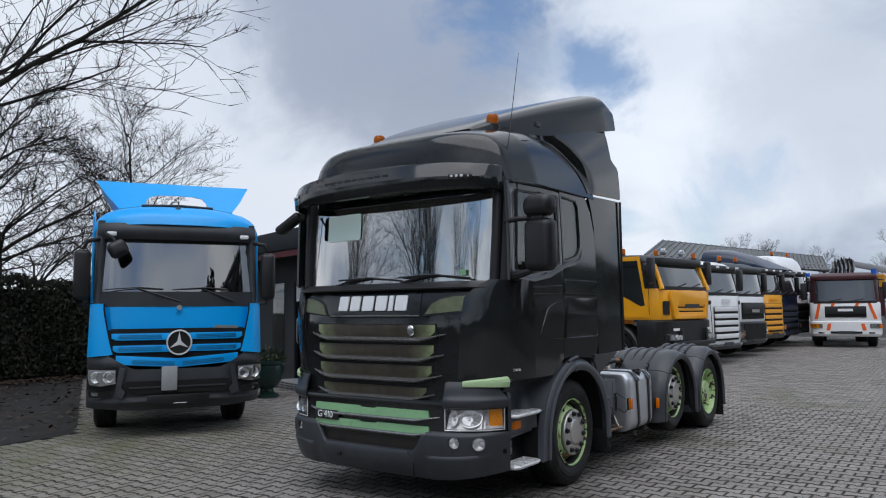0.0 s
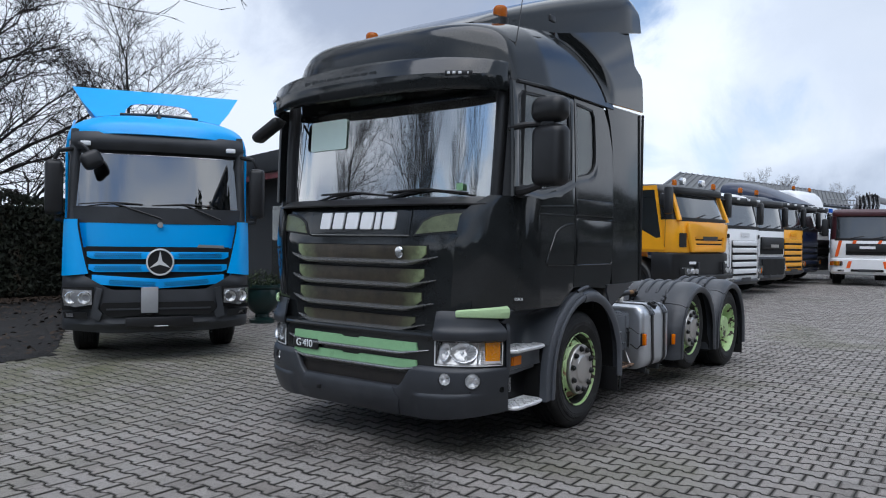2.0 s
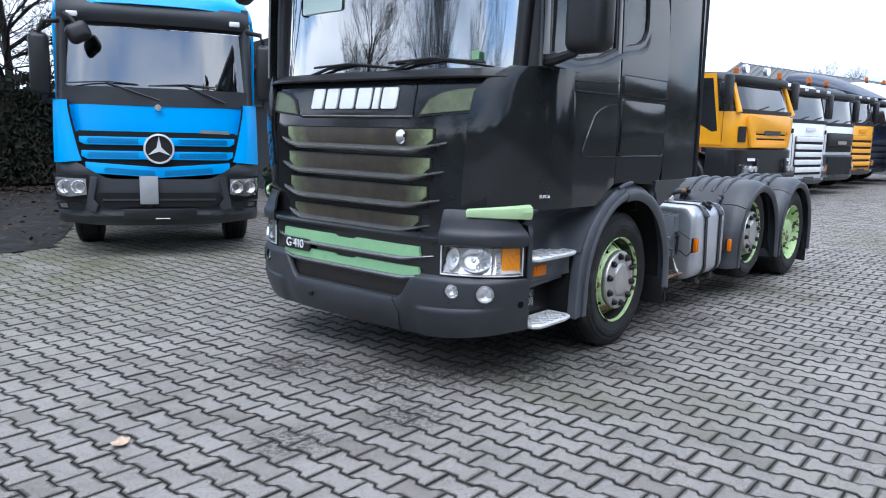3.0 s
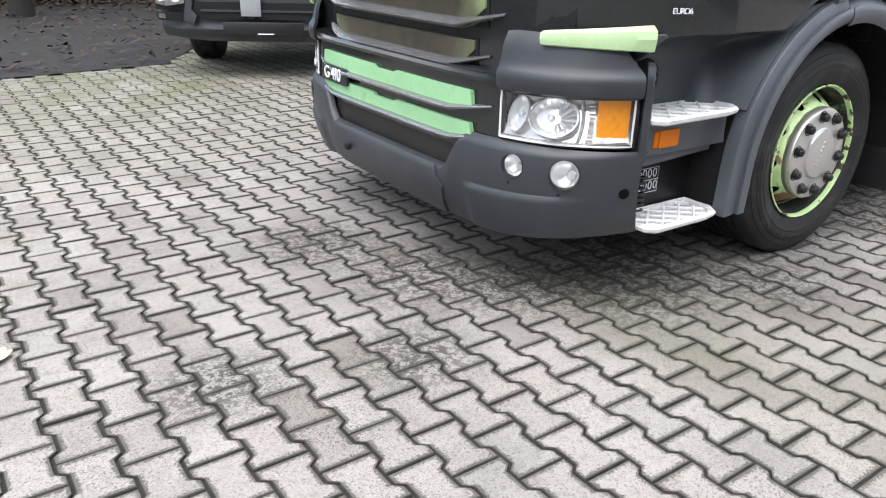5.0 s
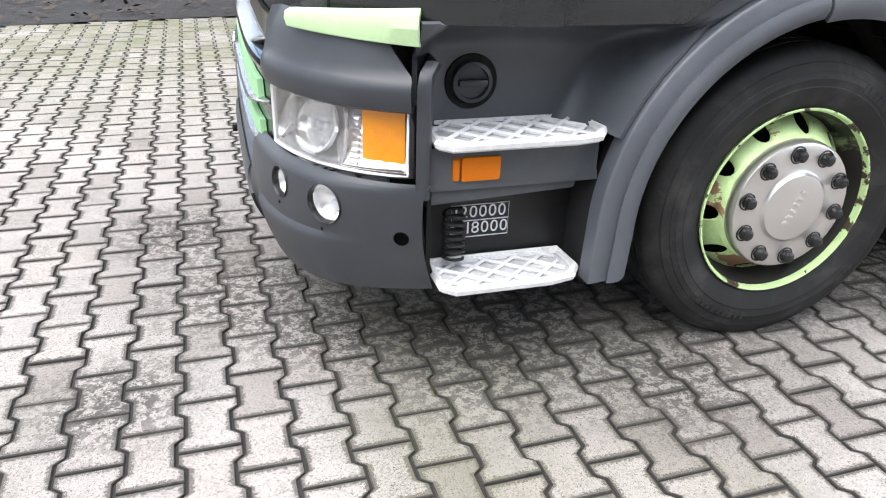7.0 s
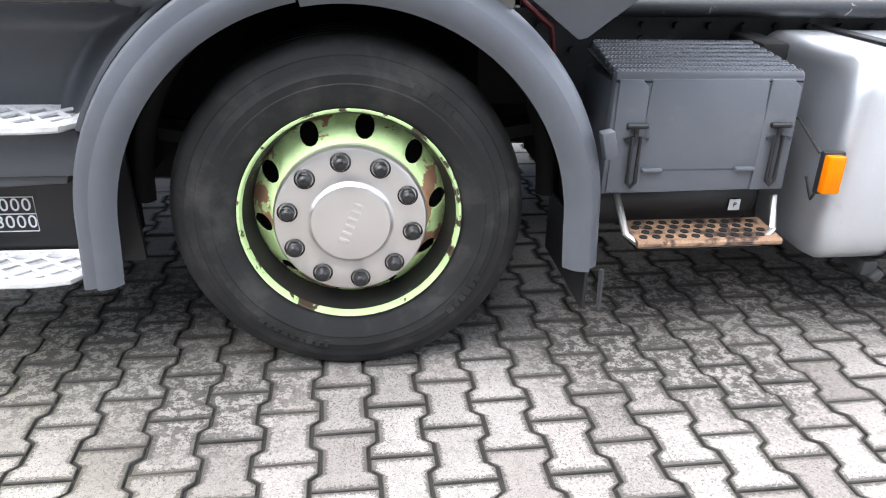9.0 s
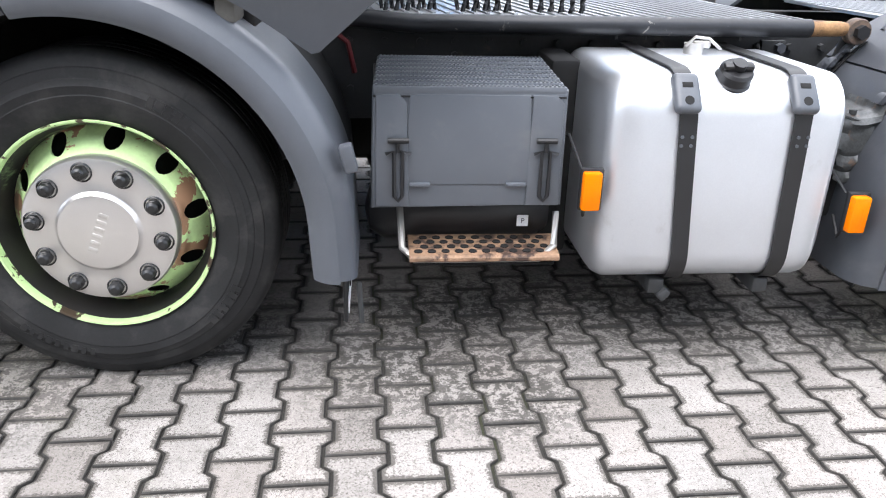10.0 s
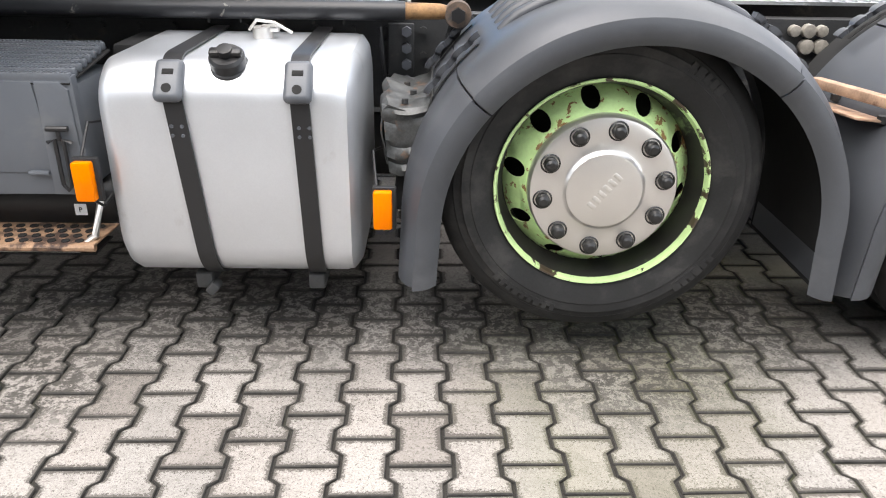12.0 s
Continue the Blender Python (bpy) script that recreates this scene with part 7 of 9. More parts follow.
        part("lamp_recess", plate([(s * 0.755, 0.665), (s * 1.13, 0.64), (s * 1.14, 0.92), (s * 0.765, 0.925)], 0.006, cuts=cut, place=on_front(1.22, -0.066, 0.52, 4.5, 2.4)), BLACKVOID, t)
        part("side_vent", plate([(s * 0.83, 0.545), (s * 1.10, 0.545), (s * 1.12, 0.62), (s * 0.85, 0.62)], 0.006, cuts=cut, place=on_front(1.22, -0.078, 0.52, 4.5, 2.4)), BLACKVOID, t, "dark vent under the headlamp")
    part("plate_holder", box(-0.145, 0.0, 0.495, 0.03, 0.80, 0.125, 0.008), BLACKPL, t, "black number plate holder")
    part("plate_text", box(-0.162, -0.02, 0.448, 0.003, 0.16, 0.010), LETTER, t)
    part("bare_plate", box(-0.125, 0.12, 0.765, 0.012, 0.20, 0.315, 0.01), PLATEGREY, t, "bare grey metal plate on the grille")
    part("plate_stem", box(-0.09, 0.12, 0.60, 0.05, 0.06, 0.05, 0.01), BLACKPL, t)
    for s in (-1, 1):
        hl = [(s * 0.785, 0.715), (s * 0.97, 0.685), (s * 1.10, 0.70), (s * 1.125, 0.80), (s * 1.12, 0.895), (s * 0.79, 0.885)]
        part("headlamp", plate(hl, 0.012, cuts=cut, place=on_front(1.22, -0.072, 0.52, 4.5, 2.4)), LAMPGREY, t, "silver headlamp bowl")
        for yy in (0.872, 1.02):
            xx = front_x(yy, 1.22, -0.095, 0.52, 4.5, 2.4)
            part("lamp_reflector", lathe([(0.07, -0.012), (0.055, 0.0), (0.02, 0.02), (0.0, 0.022)], 24, "x", at=(xx, s * yy, 0.795)), LAMPWHITE, t)
            part("lamp_ring", lathe([(0.072, 0.01), (0.076, -0.012), (0.068, -0.014), (0.064, 0.005)], 24, "x", at=(xx, s * yy, 0.795)), CHROME, t)
        part("headlamp_lens", plate(hl, 0.004, cuts=cut, place=on_front(1.22, -0.118, 0.52, 4.5, 2.4)), CLEAR, t, "clear headlamp lens")
        part("fog_lamp", plate([(s * 0.99, 0.565), (s * 1.07, 0.565), (s * 1.08, 0.61), (s * 1.0, 0.61)], 0.02, place=on_front(1.22, -0.085, 0.52, 4.5, 2.4)), CHROME, t)
    part("underbody", box(1.3, 0, 0.75, 1.9, 1.5, 0.5, 0.05), BLACKVOID, t)
    part("chassis", box(3.4, 0, 0.75, 4.5, 0.8, 0.3, 0.02), CHASSIS, t, "dark chassis frame")
    part("load_body", box(4.3, 0, 1.05, 3.6, 2.2, 0.2, 0.02), CHASSIS, t)
    for s in (-1, 1):
        build_wheel(t, 4.9, s * 1.10, 0.48, 10, "deep", R=0.482, width=0.55, rim_mat=STEEL, side=s)
    return t


build_blue()


# ---- parked row ----
WHITEP = surf("white_paint", (0.86, 0.87, 0.88), 0.35, var=0.05, coat=0.3, bump=0.0)
YELLOWP = surf("yellow_paint", (0.95, 0.42, 0.008), 0.35, var=0.06, coat=0.3, bump=0.0)
NAVYP = surf("navy_paint", (0.008, 0.016, 0.045), 0.35, var=0.1, coat=0.3, bump=0.0)
MAROON = surf("maroon_paint", (0.055, 0.01, 0.014), 0.4, var=0.1, coat=0.2, bump=0.0)
ORANGE = surf("orange_film", (0.85, 0.12, 0.01), 0.5, var=0.05, bump=0.0)
GREYP = surf("grey_paint", (0.040, 0.042, 0.047), 0.4, var=0.1, bump=0.0)


def far_truck(name, m, label, paint, zs, cfg, group="parked trucks"):
    """zs: bumper bottom, bumper top, screen bottom, screen top, roof. cfg picks the details."""
    t = thing(name, m, label, "truck", group)
    zb, zp, z0, z1, zr = zs
    H = cfg.get("half", 1.22)
    L = cfg.get("length", 1.9)
    lower = cfg.get("lower", DARKGREY)
    upper = cfg.get("upper", paint)

    def ring(z, x0, w, r=0.16, depth=L):
        pts = []
        for k in range(13):
            th = radians(-90 + 15 * k)
            y = w * math.copysign(abs(math.sin(th)) ** 0.42, th)
            pts.append((x0 + 0.36 - 0.36 * abs(math.cos(th)) ** 0.85, y, z))
        return pts + [(depth, w, z), (depth, -w, z)]

    def loft(rows):
        bm = bmesh.new()
        R = [[bm.verts.new(p) for p in ring(*row)] for row in rows]
        for a, b in zip(R, R[1:]):
            for k in range(len(a)):
                k2 = (k + 1) % len(a)
                bm.faces.new((a[k], a[k2], b[k2], b[k]))
        bm.faces.new(R[0])
        bm.faces.new(R[-1])
        return bm
    lean = cfg.get("lean", 0.15)
    part("cab_body", loft([(zp - 0.02, 0.02, H - 0.02), (zp + 0.05, 0.0, H), (z0 - 0.04, 0.01, H), (z0, 0.03, H - 0.01)]), paint, t, cfg.get("body_label", ""))
    part("cab_upper", loft([(z0 + 0.001, 0.05, H - 0.02), (z1, 0.05 + lean, H - 0.05), (z1 + 0.06, 0.07 + lean, H - 0.06)]), upper, t)
    top = [(z1 + 0.061, 0.06 + lean, H - 0.05)]
    n = 4
    for k in range(1, n + 1):
        f = k / n
        top.append((z1 + 0.06 + (zr - z1 - 0.06) * math.sin(f * math.pi / 2), 0.06 + lean + 0.55 * (1 - math.cos(f * math.pi / 2)), H - 0.05 - 0.2 * f ** 3))
    part("roof", loft(top), cfg.get("roof", paint), t)
    part("bumper", loft([(zb, 0.03, H - 0.05, 0, 0.72), (zb + 0.08, -0.05, H, 0, 0.74), (zp - 0.06, -0.05, H, 0, 0.74), (zp - 0.021, -0.01, H - 0.03, 0, 0.72)]), lower, t)
    # windscreen
    sc = [(-H + 0.17, z0 + 0.04), (H - 0.17, z0 + 0.04), (H - 0.20, z1 - 0.01), (-H + 0.20, z1 - 0.01)]
    cut = steps(-1.1, 1.1, 14)
    def fx(y, w, x0):
        return x0 + 0.36 - 0.36 * max(0.0, 1 - min(1.0, abs(y) / w) ** 4.76) ** (0.85 / 2)
    def F(x0, dz=0.0, zref=0.0):
        return lambda c: Vector((fx(c.x, H + 0.02, x0) + dz * (c.y - zref) - c.z, c.x, c.y))
    part("windscreen", plate(sc, 0.01, cuts=cut, place=F(0.045, lean / (z1 - z0), z0)), SCREEN_FAR, t, "dark reflecting windscreen")
    vis = [(-H + 0.06, z1 - 0.02), (H - 0.06, z1 - 0.02), (H - 0.08, z1 + 0.14), (-H + 0.08, z1 + 0.14)]
    part("sun_visor", plate(vis, 0.09, bevel=0.03, cuts=cut, place=F(lean + 0.0)), cfg.get("visor", BLACKPL), t)
    # side windows
    for s in (-1, 1):
        o = [(0.42, z0 + 0.05), (1.20, z0 + 0.12), (1.20, z1 - 0.05), (0.55, z1 - 0.05)]
        part("door_window", plate(o, 0.008, place=on_side(H - 0.012, s)), SCREEN_FAR, t)
        part("mirror_housing", box(0.22, s * (H + 0.18), z0 + 0.42, 0.15, 0.22, 0.62, 0.05), BLACKPL, t, "black mirror housing")
        part("mirror_arm", tube([(0.35, s * (H - 0.08), z1 - 0.02), (0.22, s * (H + 0.12), z1 - 0.05)], 0.025, 6), BLACKPL, t)
        part("wheel_arch", fender_arc(1.35, 0.5, 0.56, 0.68, 0, 180, 0.7, H + 0.02, s, n=16), lower, t)
        build_wheel(t, 1.35, s * (H - 0.10), 0.49, 25, "plain", R=0.49, rim_mat=cfg.get("rim", STEEL), side=s)
        build_wheel(t, 5.0, s * (H - 0.06), 0.49, 15, "deep", R=0.49, width=0.55, rim_mat=STEEL, side=s)
        part("headlamp", plate(rrect(s * 0.92 - 0.17, zb + cfg.get("lamp", 0.28), s * 0.92 + 0.17, zb + cfg.get("lamp", 0.28) + 0.16, 0.03), 0.02, cuts=cut, place=F(-0.06)), CHROME, t, "chrome headlamp")
        part("indicator", plate(rrect(s * 1.10 - 0.05, zb + cfg.get("lamp", 0.28), s * 1.10 + 0.05, zb + cfg.get("lamp", 0.28) + 0.14, 0.02), 0.02, place=F(-0.075)), cfg.get("indicator", AMBER), t)
    # grille
    gw, g0, g1 = cfg.get("grille", (0.75, zp + 0.08, z0 - 0.25))
    part("grille_back", plate([(-gw, g0), (gw, g0), (gw, g1), (-gw, g1)], 0.012, cuts=cut, place=F(-0.006)), BLACKVOID, t)
    for k in range(cfg.get("slats", 4)):
        nS = cfg.get("slats", 4)
        h = (g1 - g0) / nS
        za = g0 + h * k + h * 0.30
        part("grille_slat", plate([(-gw + 0.03, za), (gw - 0.03, za), (gw, za + h * 0.66), (-gw, za + h * 0.66)], 0.03, bevel=0.012, cuts=cut, place=F(-0.016)), cfg.get("slat_mat", paint), t)
    bw, bz = cfg.get("badge", (0.28, z0 - 0.14))
    part("name_bar", plate([(-bw, bz), (bw, bz), (bw, bz + 0.09), (-bw, bz + 0.09)], 0.012, cuts=cut, place=F(cfg.get("badge_x", -0.012))), cfg.get("badge_mat", GREYP), t, "plain bar in place of the maker's name")
    for k, (by, bx) in enumerate(cfg.get("beacons", ())):
        part("beacon_base", cyl(bx, by, zr - 0.0, 0.06, 0.08, "z", 14), BLACKPL, t)
        part("beacon", lathe([(0.06, 0), (0.06, 0.10), (0.04, 0.14), (0, 0.145)], 16, "z", at=(bx, by, zr + 0.04)), cfg.get("beacon_mat", BEACONAMBER), t, "amber roof beacon")
    if cfg.get("roof_lamps"):
        for y in (-0.45, 0.45):
            part("roof_lamp", cyl(0.42, y, zr + 0.07, 0.085, 0.09, "x", 18), CHROME, t, "round roof lamp")
    if cfg.get("visor_lamps"):
        for y in (-0.9, -0.3, 0.3, 0.9):
            part("visor_lamp", box(lean - 0.10, y, z1 + 0.09, 0.04, 0.14, 0.06, 0.01), LETTER, t)
    if cfg.get("bull_bar"):
        bm = box(-0.10, 0, zb + 0.15, 0.08, 2.0, 0.10, 0.02)
        for y in (-0.6, 0.6):
            bm = box(-0.09, y, zb + 0.3, 0.06, 0.08, 0.4, 0.02, bm=bm)
        part("bull_bar", bm, BLACKPL, t, "black bumper bar")
    for s in (-1, 1):
        part("door_seam", tube([(0.40, s * (H + 0.002), zp + 0.1), (0.40, s * (H - 0.0), z0), (0.55, s * (H - 0.03), z1)], 0.008, 4), BLACKPL, t)
        part("door_seam", tube([(1.32, s * (H + 0.002), zp + 0.1), (1.32, s * (H - 0.0), z0), (1.30, s * (H - 0.03), z1)], 0.008, 4), BLACKPL, t)
        part("door_handle", box(1.20, s * (H + 0.012), z0 - 0.22, 0.15, 0.02, 0.05, 0.01), BLACKPL, t)
        part("fog_lamp", plate(rrect(s * 0.80 - 0.10, zb + 0.10, s * 0.80 + 0.10, zb + 0.16, 0.02), 0.012, cuts=cut, place=F(-0.055)), CHROME, t)
    part("number_bar", plate(rrect(-0.26, zb + 0.09, 0.26, zb + 0.19, 0.01), 0.01, place=F(-0.058)), GREYP, t)
    part("cowl_strip", plate([(-H + 0.12, z0 - 0.035), (H - 0.12, z0 - 0.035), (H - 0.16, z0 + 0.05), (-H + 0.16, z0 + 0.05)], 0.012, cuts=cut, place=F(0.022)), BLACKPL, t)
    part("wiper", tube([(0.02, 0.6, z0 + 0.03), (0.03, 0.1, z0 + 0.13)], 0.015, 5), BLACKPL, t)
    part("wiper", tube([(0.02, -0.1, z0 + 0.03), (0.03, -0.6, z0 + 0.13)], 0.015, 5), BLACKPL, t)
    part("chassis", box(4.3, 0, 0.75, 5.2, 0.8, 0.3), CHASSIS, t)
    part("underbody", box(1.2, 0, 0.72, 1.8, 1.6, 0.5), BLACKVOID, t)
    return t, F


SCREEN_FAR = surf("far_glass", (0.022, 0.027, 0.029), 0.05, var=0.5, scale=1.2, bump=0.0, spec=1.0, coat=1.0)


def place_at(x, y, heading):
    return pose(x, y, rise(x, y), 0, 0, heading)


HEAD = 80.0
yellow, F0 = far_truck("dump_truck", place_at(13.4, 1.55, HEAD), "yellow high construction truck with black bumper and roof lamps", YELLOWP, (0.57, 1.30, 2.02, 2.62, 2.86),
                       dict(lower=BLACKPL, roof=DARKGREY, upper=BLACKPL, roof_lamps=True, beacons=((-0.2, 1.0), (0.85, 1.3)), grille=(0.66, 1.36, 1.66), slats=3, badge=(0.34, 1.56), badge_x=-0.055, bull_bar=True, lamp=0.22, body_label="yellow cab", lean=0.22, rim=STEEL, indicator=BLACKPL))
for s in (-1, 1):
    part("cab_door", plate([(0.40, 1.34), (1.75, 1.34), (1.75, 2.74), (1.60, 2.80), (0.62, 2.80)], 0.014, [[(0.50, 1.62), (0.62, 1.60), (1.32, 1.96), (1.68, 2.0), (1.68, 2.70), (0.68, 2.70)]], place=on_side(1.222, s)), YELLOWP, yellow, "yellow cab door frame")
    part("door_window", plate([(0.50, 1.62), (0.62, 1.60), (1.32, 1.96), (1.68, 2.0), (1.68, 2.70), (0.68, 2.70)], 0.008, place=on_side(1.2225, s)), SCREEN_FAR, yellow, "dark door window reaching down to the sill")
    part("door_handle", box(1.52, s * 1.225, 1.72, 0.16, 0.02, 0.09, 0.02), BLACKPL, yellow)
    part("wing_mirror", box(0.34, s * 1.36, 2.45, 0.14, 0.22, 0.30, 0.05), BLACKPL, yellow)
    part("fog_lamp", plate(rrect(s * 0.80 - 0.12, 1.02, s * 0.80 + 0.12, 1.08, 0.015), 0.01, place=F0(-0.08)), LETTER, yellow)
part("hood_line", plate([(-0.78, 1.86), (0.78, 1.86), (0.78, 1.89), (-0.78, 1.89)], 0.006, cuts=steps(-0.8, 0.8, 8), place=F0(-0.003)), RUSTSLAT, yellow, "row of dark marks under the windscreen")
nose = [(-0.80, 1.30), (0.80, 1.30), (0.94, 1.86), (0.90, 1.95), (-0.90, 1.95), (-0.94, 1.86)]
part("nose_panel", plate(nose, 0.05, [[(-0.62, 1.40), (0.62, 1.40), (0.70, 1.63), (-0.70, 1.63)]], bevel=0.02, cuts=steps(-1.0, 1.0, 14), place=F0(-0.012)), YELLOWP, yellow, "raised yellow nose panel round the grille")
for s in (-1, 1):
    part("screen_pillar", tube([(0.10, s * 1.13, 2.00), (0.22, s * 1.11, 2.35), (0.34, s * 1.08, 2.68)], [0.06, 0.05, 0.05], 8), YELLOWP, yellow, "yellow windscreen pillar")
    part("twin_lamp", cyl(-0.12, s * 0.72, 0.86, 0.06, 0.04, "x", 18), LAMPWHITE, yellow, "round headlamp in the black bumper")
    part("twin_lamp", cyl(-0.12, s * 0.87, 0.86, 0.06, 0.04, "x", 18), LAMPWHITE, yellow, "round headlamp in the black bumper")
    part("corner_grille", plate(rrect(s * 1.02 - 0.09, 1.40, s * 1.02 + 0.09, 1.72, 0.02), 0.01, cuts=steps(-1.2, 1.2, 14), place=F0(-0.006)), BLACKPL, yellow, "black corner grille")
part("tipper_body", box(5.0, 0, 1.75, 5.4, 2.4, 1.3, 0.03), YELLOWP, yellow, "yellow load body")
crane = tube([(2.5, -0.6, 1.2), (2.5, -0.55, 3.3), (2.3, -0.5, 3.55), (2.25, -0.4, 3.2)], 0.13, 8)
crane = tube([(2.55, 0.2, 2.6), (2.5, -0.2, 3.45), (2.3, -0.6, 3.4)], 0.07, 6, bm=crane)
part("folded_crane", crane, BLACKPL, yellow, "folded black loading crane")

slatted = dict(lower=GREYP, slats=5, visor=BLACKPL, visor_lamps=True)
white, F1 = far_truck("tractor_truck", place_at(16.4, 1.52, HEAD), "white cab-over truck with slatted grille and black visor", WHITEP, (0.40, 0.56, 1.90, 2.56, 2.85),
          dict(slatted, grille=(0.72, 0.64, 1.56), beacons=((-0.75, 0.5), (0.80, 0.5)), badge=(0.25, 1.68), badge_mat=WHITEP))
man, F2 = far_truck("tractor_truck", place_at(19.4, 1.52, HEAD), "white cab-over truck with black grille and grey upper cab", WHITEP, (0.39, 1.10, 1.88, 2.60, 2.92),
          dict(lower=GREYP, roof=GREYP, upper=GREYP, grille=(0.78, 1.16, 1.66), slats=1, slat_mat=BLACKPL, badge=(0.26, 1.36), badge_x=-0.07, badge_mat=STEEL, beacons=((-0.2, 0.6),)))
part("bumper_grille", plate([(-0.70, 0.55), (0.70, 0.55), (0.78, 1.02), (-0.78, 1.02)], 0.01, cuts=steps(-0.8, 0.8, 8), place=F2(-0.058)), BLACKVOID, man)
yellow_b, F3 = far_truck("tractor_truck", place_at(22.4, 1.58, HEAD), "yellow cab-over truck with slatted grille", YELLOWP, (0.44, 0.60, 1.95, 2.66, 2.90),
          dict(slatted, roof=DARKGREY, upper=DARKGREY, grille=(0.72, 0.66, 1.62), badge=(0.25, 1.72), badge_mat=YELLOWP))
for tr, FF, zz in ((white, F1, 1.62), (yellow_b, F3, 1.66)):
    for sg in (-1, 1):
        part("corner_inlet", plate(rrect(sg * 0.93 - 0.10, zz, sg * 0.93 + 0.10, zz + 0.11, 0.03), 0.008, place=FF(-0.004)), BLACKVOID, tr, "black inlet under the windscreen")
        part("side_slit", plate([(sg * 0.80, 0.75), (sg * 0.815, 0.75), (sg * 0.86, 1.60), (sg * 0.845, 1.60)], 0.006, place=FF(-0.004)), GREYP, tr)
navy, _ = far_truck("tractor_truck", place_at(25.4, 1.65, HEAD), "dark navy blue truck with a tall roof deflector", NAVYP, (0.42, 0.60, 1.91, 2.65, 2.95),
                    dict(lower=NAVYP, grille=(0.75, 0.65, 1.5), slats=4, badge_mat=NAVYP))
part("roof_deflector", shell(lambda u, v: (0.25 + 2.6 * v, 1.15 * math.sin(math.pi * (u - 0.5)) ** 1, 2.9 + (0.9 * math.sin(v * math.pi / 2) ** 0.9) * max(0.0, math.cos(math.pi * (u - 0.5))) ** 0.35), 16, 10, 0.03), NAVYP, navy, "navy roof deflector")
part("box_body", box(5.2, 0, 2.1, 4.6, 2.45, 2.4, 0.05), NAVYP, navy)
far_truck("tractor_truck", place_at(28.4, 1.77, HEAD), "black and white truck at the end of the row", WHITEP, (0.40, 0.9, 1.95, 2.75, 3.55),
          dict(lower=BLACKPL, upper=BLACKPL, grille=(0.8, 0.95, 1.6), slats=2, slat_mat=BLACKPL, beacons=((-0.8, 0.8), (0.8, 0.8)), visor_lamps=True))

# white and red recovery truck that faces the yard
red, FR = far_truck("recovery_truck", place_at(25.4, -0.20, 10.0), "white truck with orange stripes, maroon cab top and folded crane", WHITEP, (0.40, 0.98, 1.62, 2.46, 2.72),
                    dict(lower=WHITEP, upper=MAROON, roof=MAROON, visor=MAROON, grille=(0.66, 1.08, 1.48), slats=1, slat_mat=BLACKPL, badge=(0.24, 1.30), badge_x=-0.05, badge_mat=LETTER, lamp=0.30, group="", half=1.14))
cutr = steps(-1.2, 1.2, 16)
for pts in ([(0.90, 1.02), (1.00, 1.02), (0.88, 1.58), (0.78, 1.58)], [(-1.00, 1.02), (-0.90, 1.02), (-0.72, 1.58), (-0.82, 1.58)], [(0.36, 1.48), (0.46, 1.48), (0.43, 1.60), (0.32, 1.60)],
            [(-0.40, 1.48), (-0.30, 1.48), (-0.36, 1.60), (-0.46, 1.60)], [(0.52, 0.62), (0.64, 0.62), (0.58, 0.86), (0.47, 0.86)], [(-0.52, 0.62), (-0.64, 0.62), (-0.58, 0.86), (-0.47, 0.86)]):
    part("orange_stripe", plate(pts, 0.006, cuts=cutr, place=FR(-0.003 if pts[0][1] > 0.9 else -0.055)), ORANGE, red, "orange reflective stripe")
for y in (0.28, -0.28):
    part("bumper_slot", plate(rrect(y - 0.22, 0.50, y + 0.22, 0.58, 0.02), 0.006, place=FR(-0.055)), BLACKVOID, red)
rh = random.Random(12)
for k in range(16):
    yy = 0.26 - 0.045 * k
    top = 3.02 + 0.32 * rh.random() + 0.012 * k
    pts = [(1.5 + 0.1 * rh.random(), yy + rh.gauss(0, 0.02), 2.72), (1.45, yy - 0.02, 2.9), (1.5, yy + rh.gauss(0, 0.03), top), (1.62, yy + 0.03, top + 0.03), (1.72, yy + rh.gauss(0, 0.04), 2.9)]
    part("crane_hose", tube(pts, 0.020, 6), BLACKPL if k % 3 else PLATEGREY, red, "looped crane hose")
cr = tube([(1.9, 0.35, 2.75), (1.75, 0.1, 3.15), (1.7, -0.25, 3.25)], 0.10, 8)
cr = box(2.1, -0.85, 3.0, 0.3, 1.5, 0.22, 0.03, rot=(14, 0, 0), bm=cr)
part("folded_crane", cr, PLATEGREY, red, "pale grey folded crane arm")
part("crane_joint", cyl(1.65, -0.28, 3.20, 0.09, 0.2, "x", 16), GREYP, red)
lad = tube([(1.3, 0.35, 2.88), (1.3, 1.25, 2.95)], 0.02, 5)
lad = tube([(1.3, 0.35, 3.06), (1.3, 1.25, 3.12)], 0.02, 5, bm=lad)
for k in range(8):
    lad = tube([(1.3, 0.4 + 0.11 * k, 2.88), (1.3, 0.4 + 0.11 * k, 3.1)], 0.012, 4, bm=lad)
part("roof_rail", lad, PLATEGREY, red, "grey ladder rack on the cab roof")
part("blue_lamp", cyl(0.6, -1.0, 2.72, 0.09, 0.2, "z", 14), surf("blue_lens", (0.02, 0.12, 0.6), 0.2, bump=0.0), red, "blue roof lamp")
part("blue_lamp", cyl(0.6, 1.15, 2.66, 0.07, 0.14, "z", 14), surf("blue_lens", (0.02, 0.12, 0.6), 0.2, bump=0.0), red, "blue roof lamp")
part("load_body", box(5.0, -0.2, 1.7, 5.0, 2.5, 1.2, 0.05), MAROON, red, "maroon body behind the cab")
part("yellow_box", box(2.6, -1.35, 2.45, 0.5, 0.3, 0.5, 0.05), YELLOWP, red, "yellow crane housing")


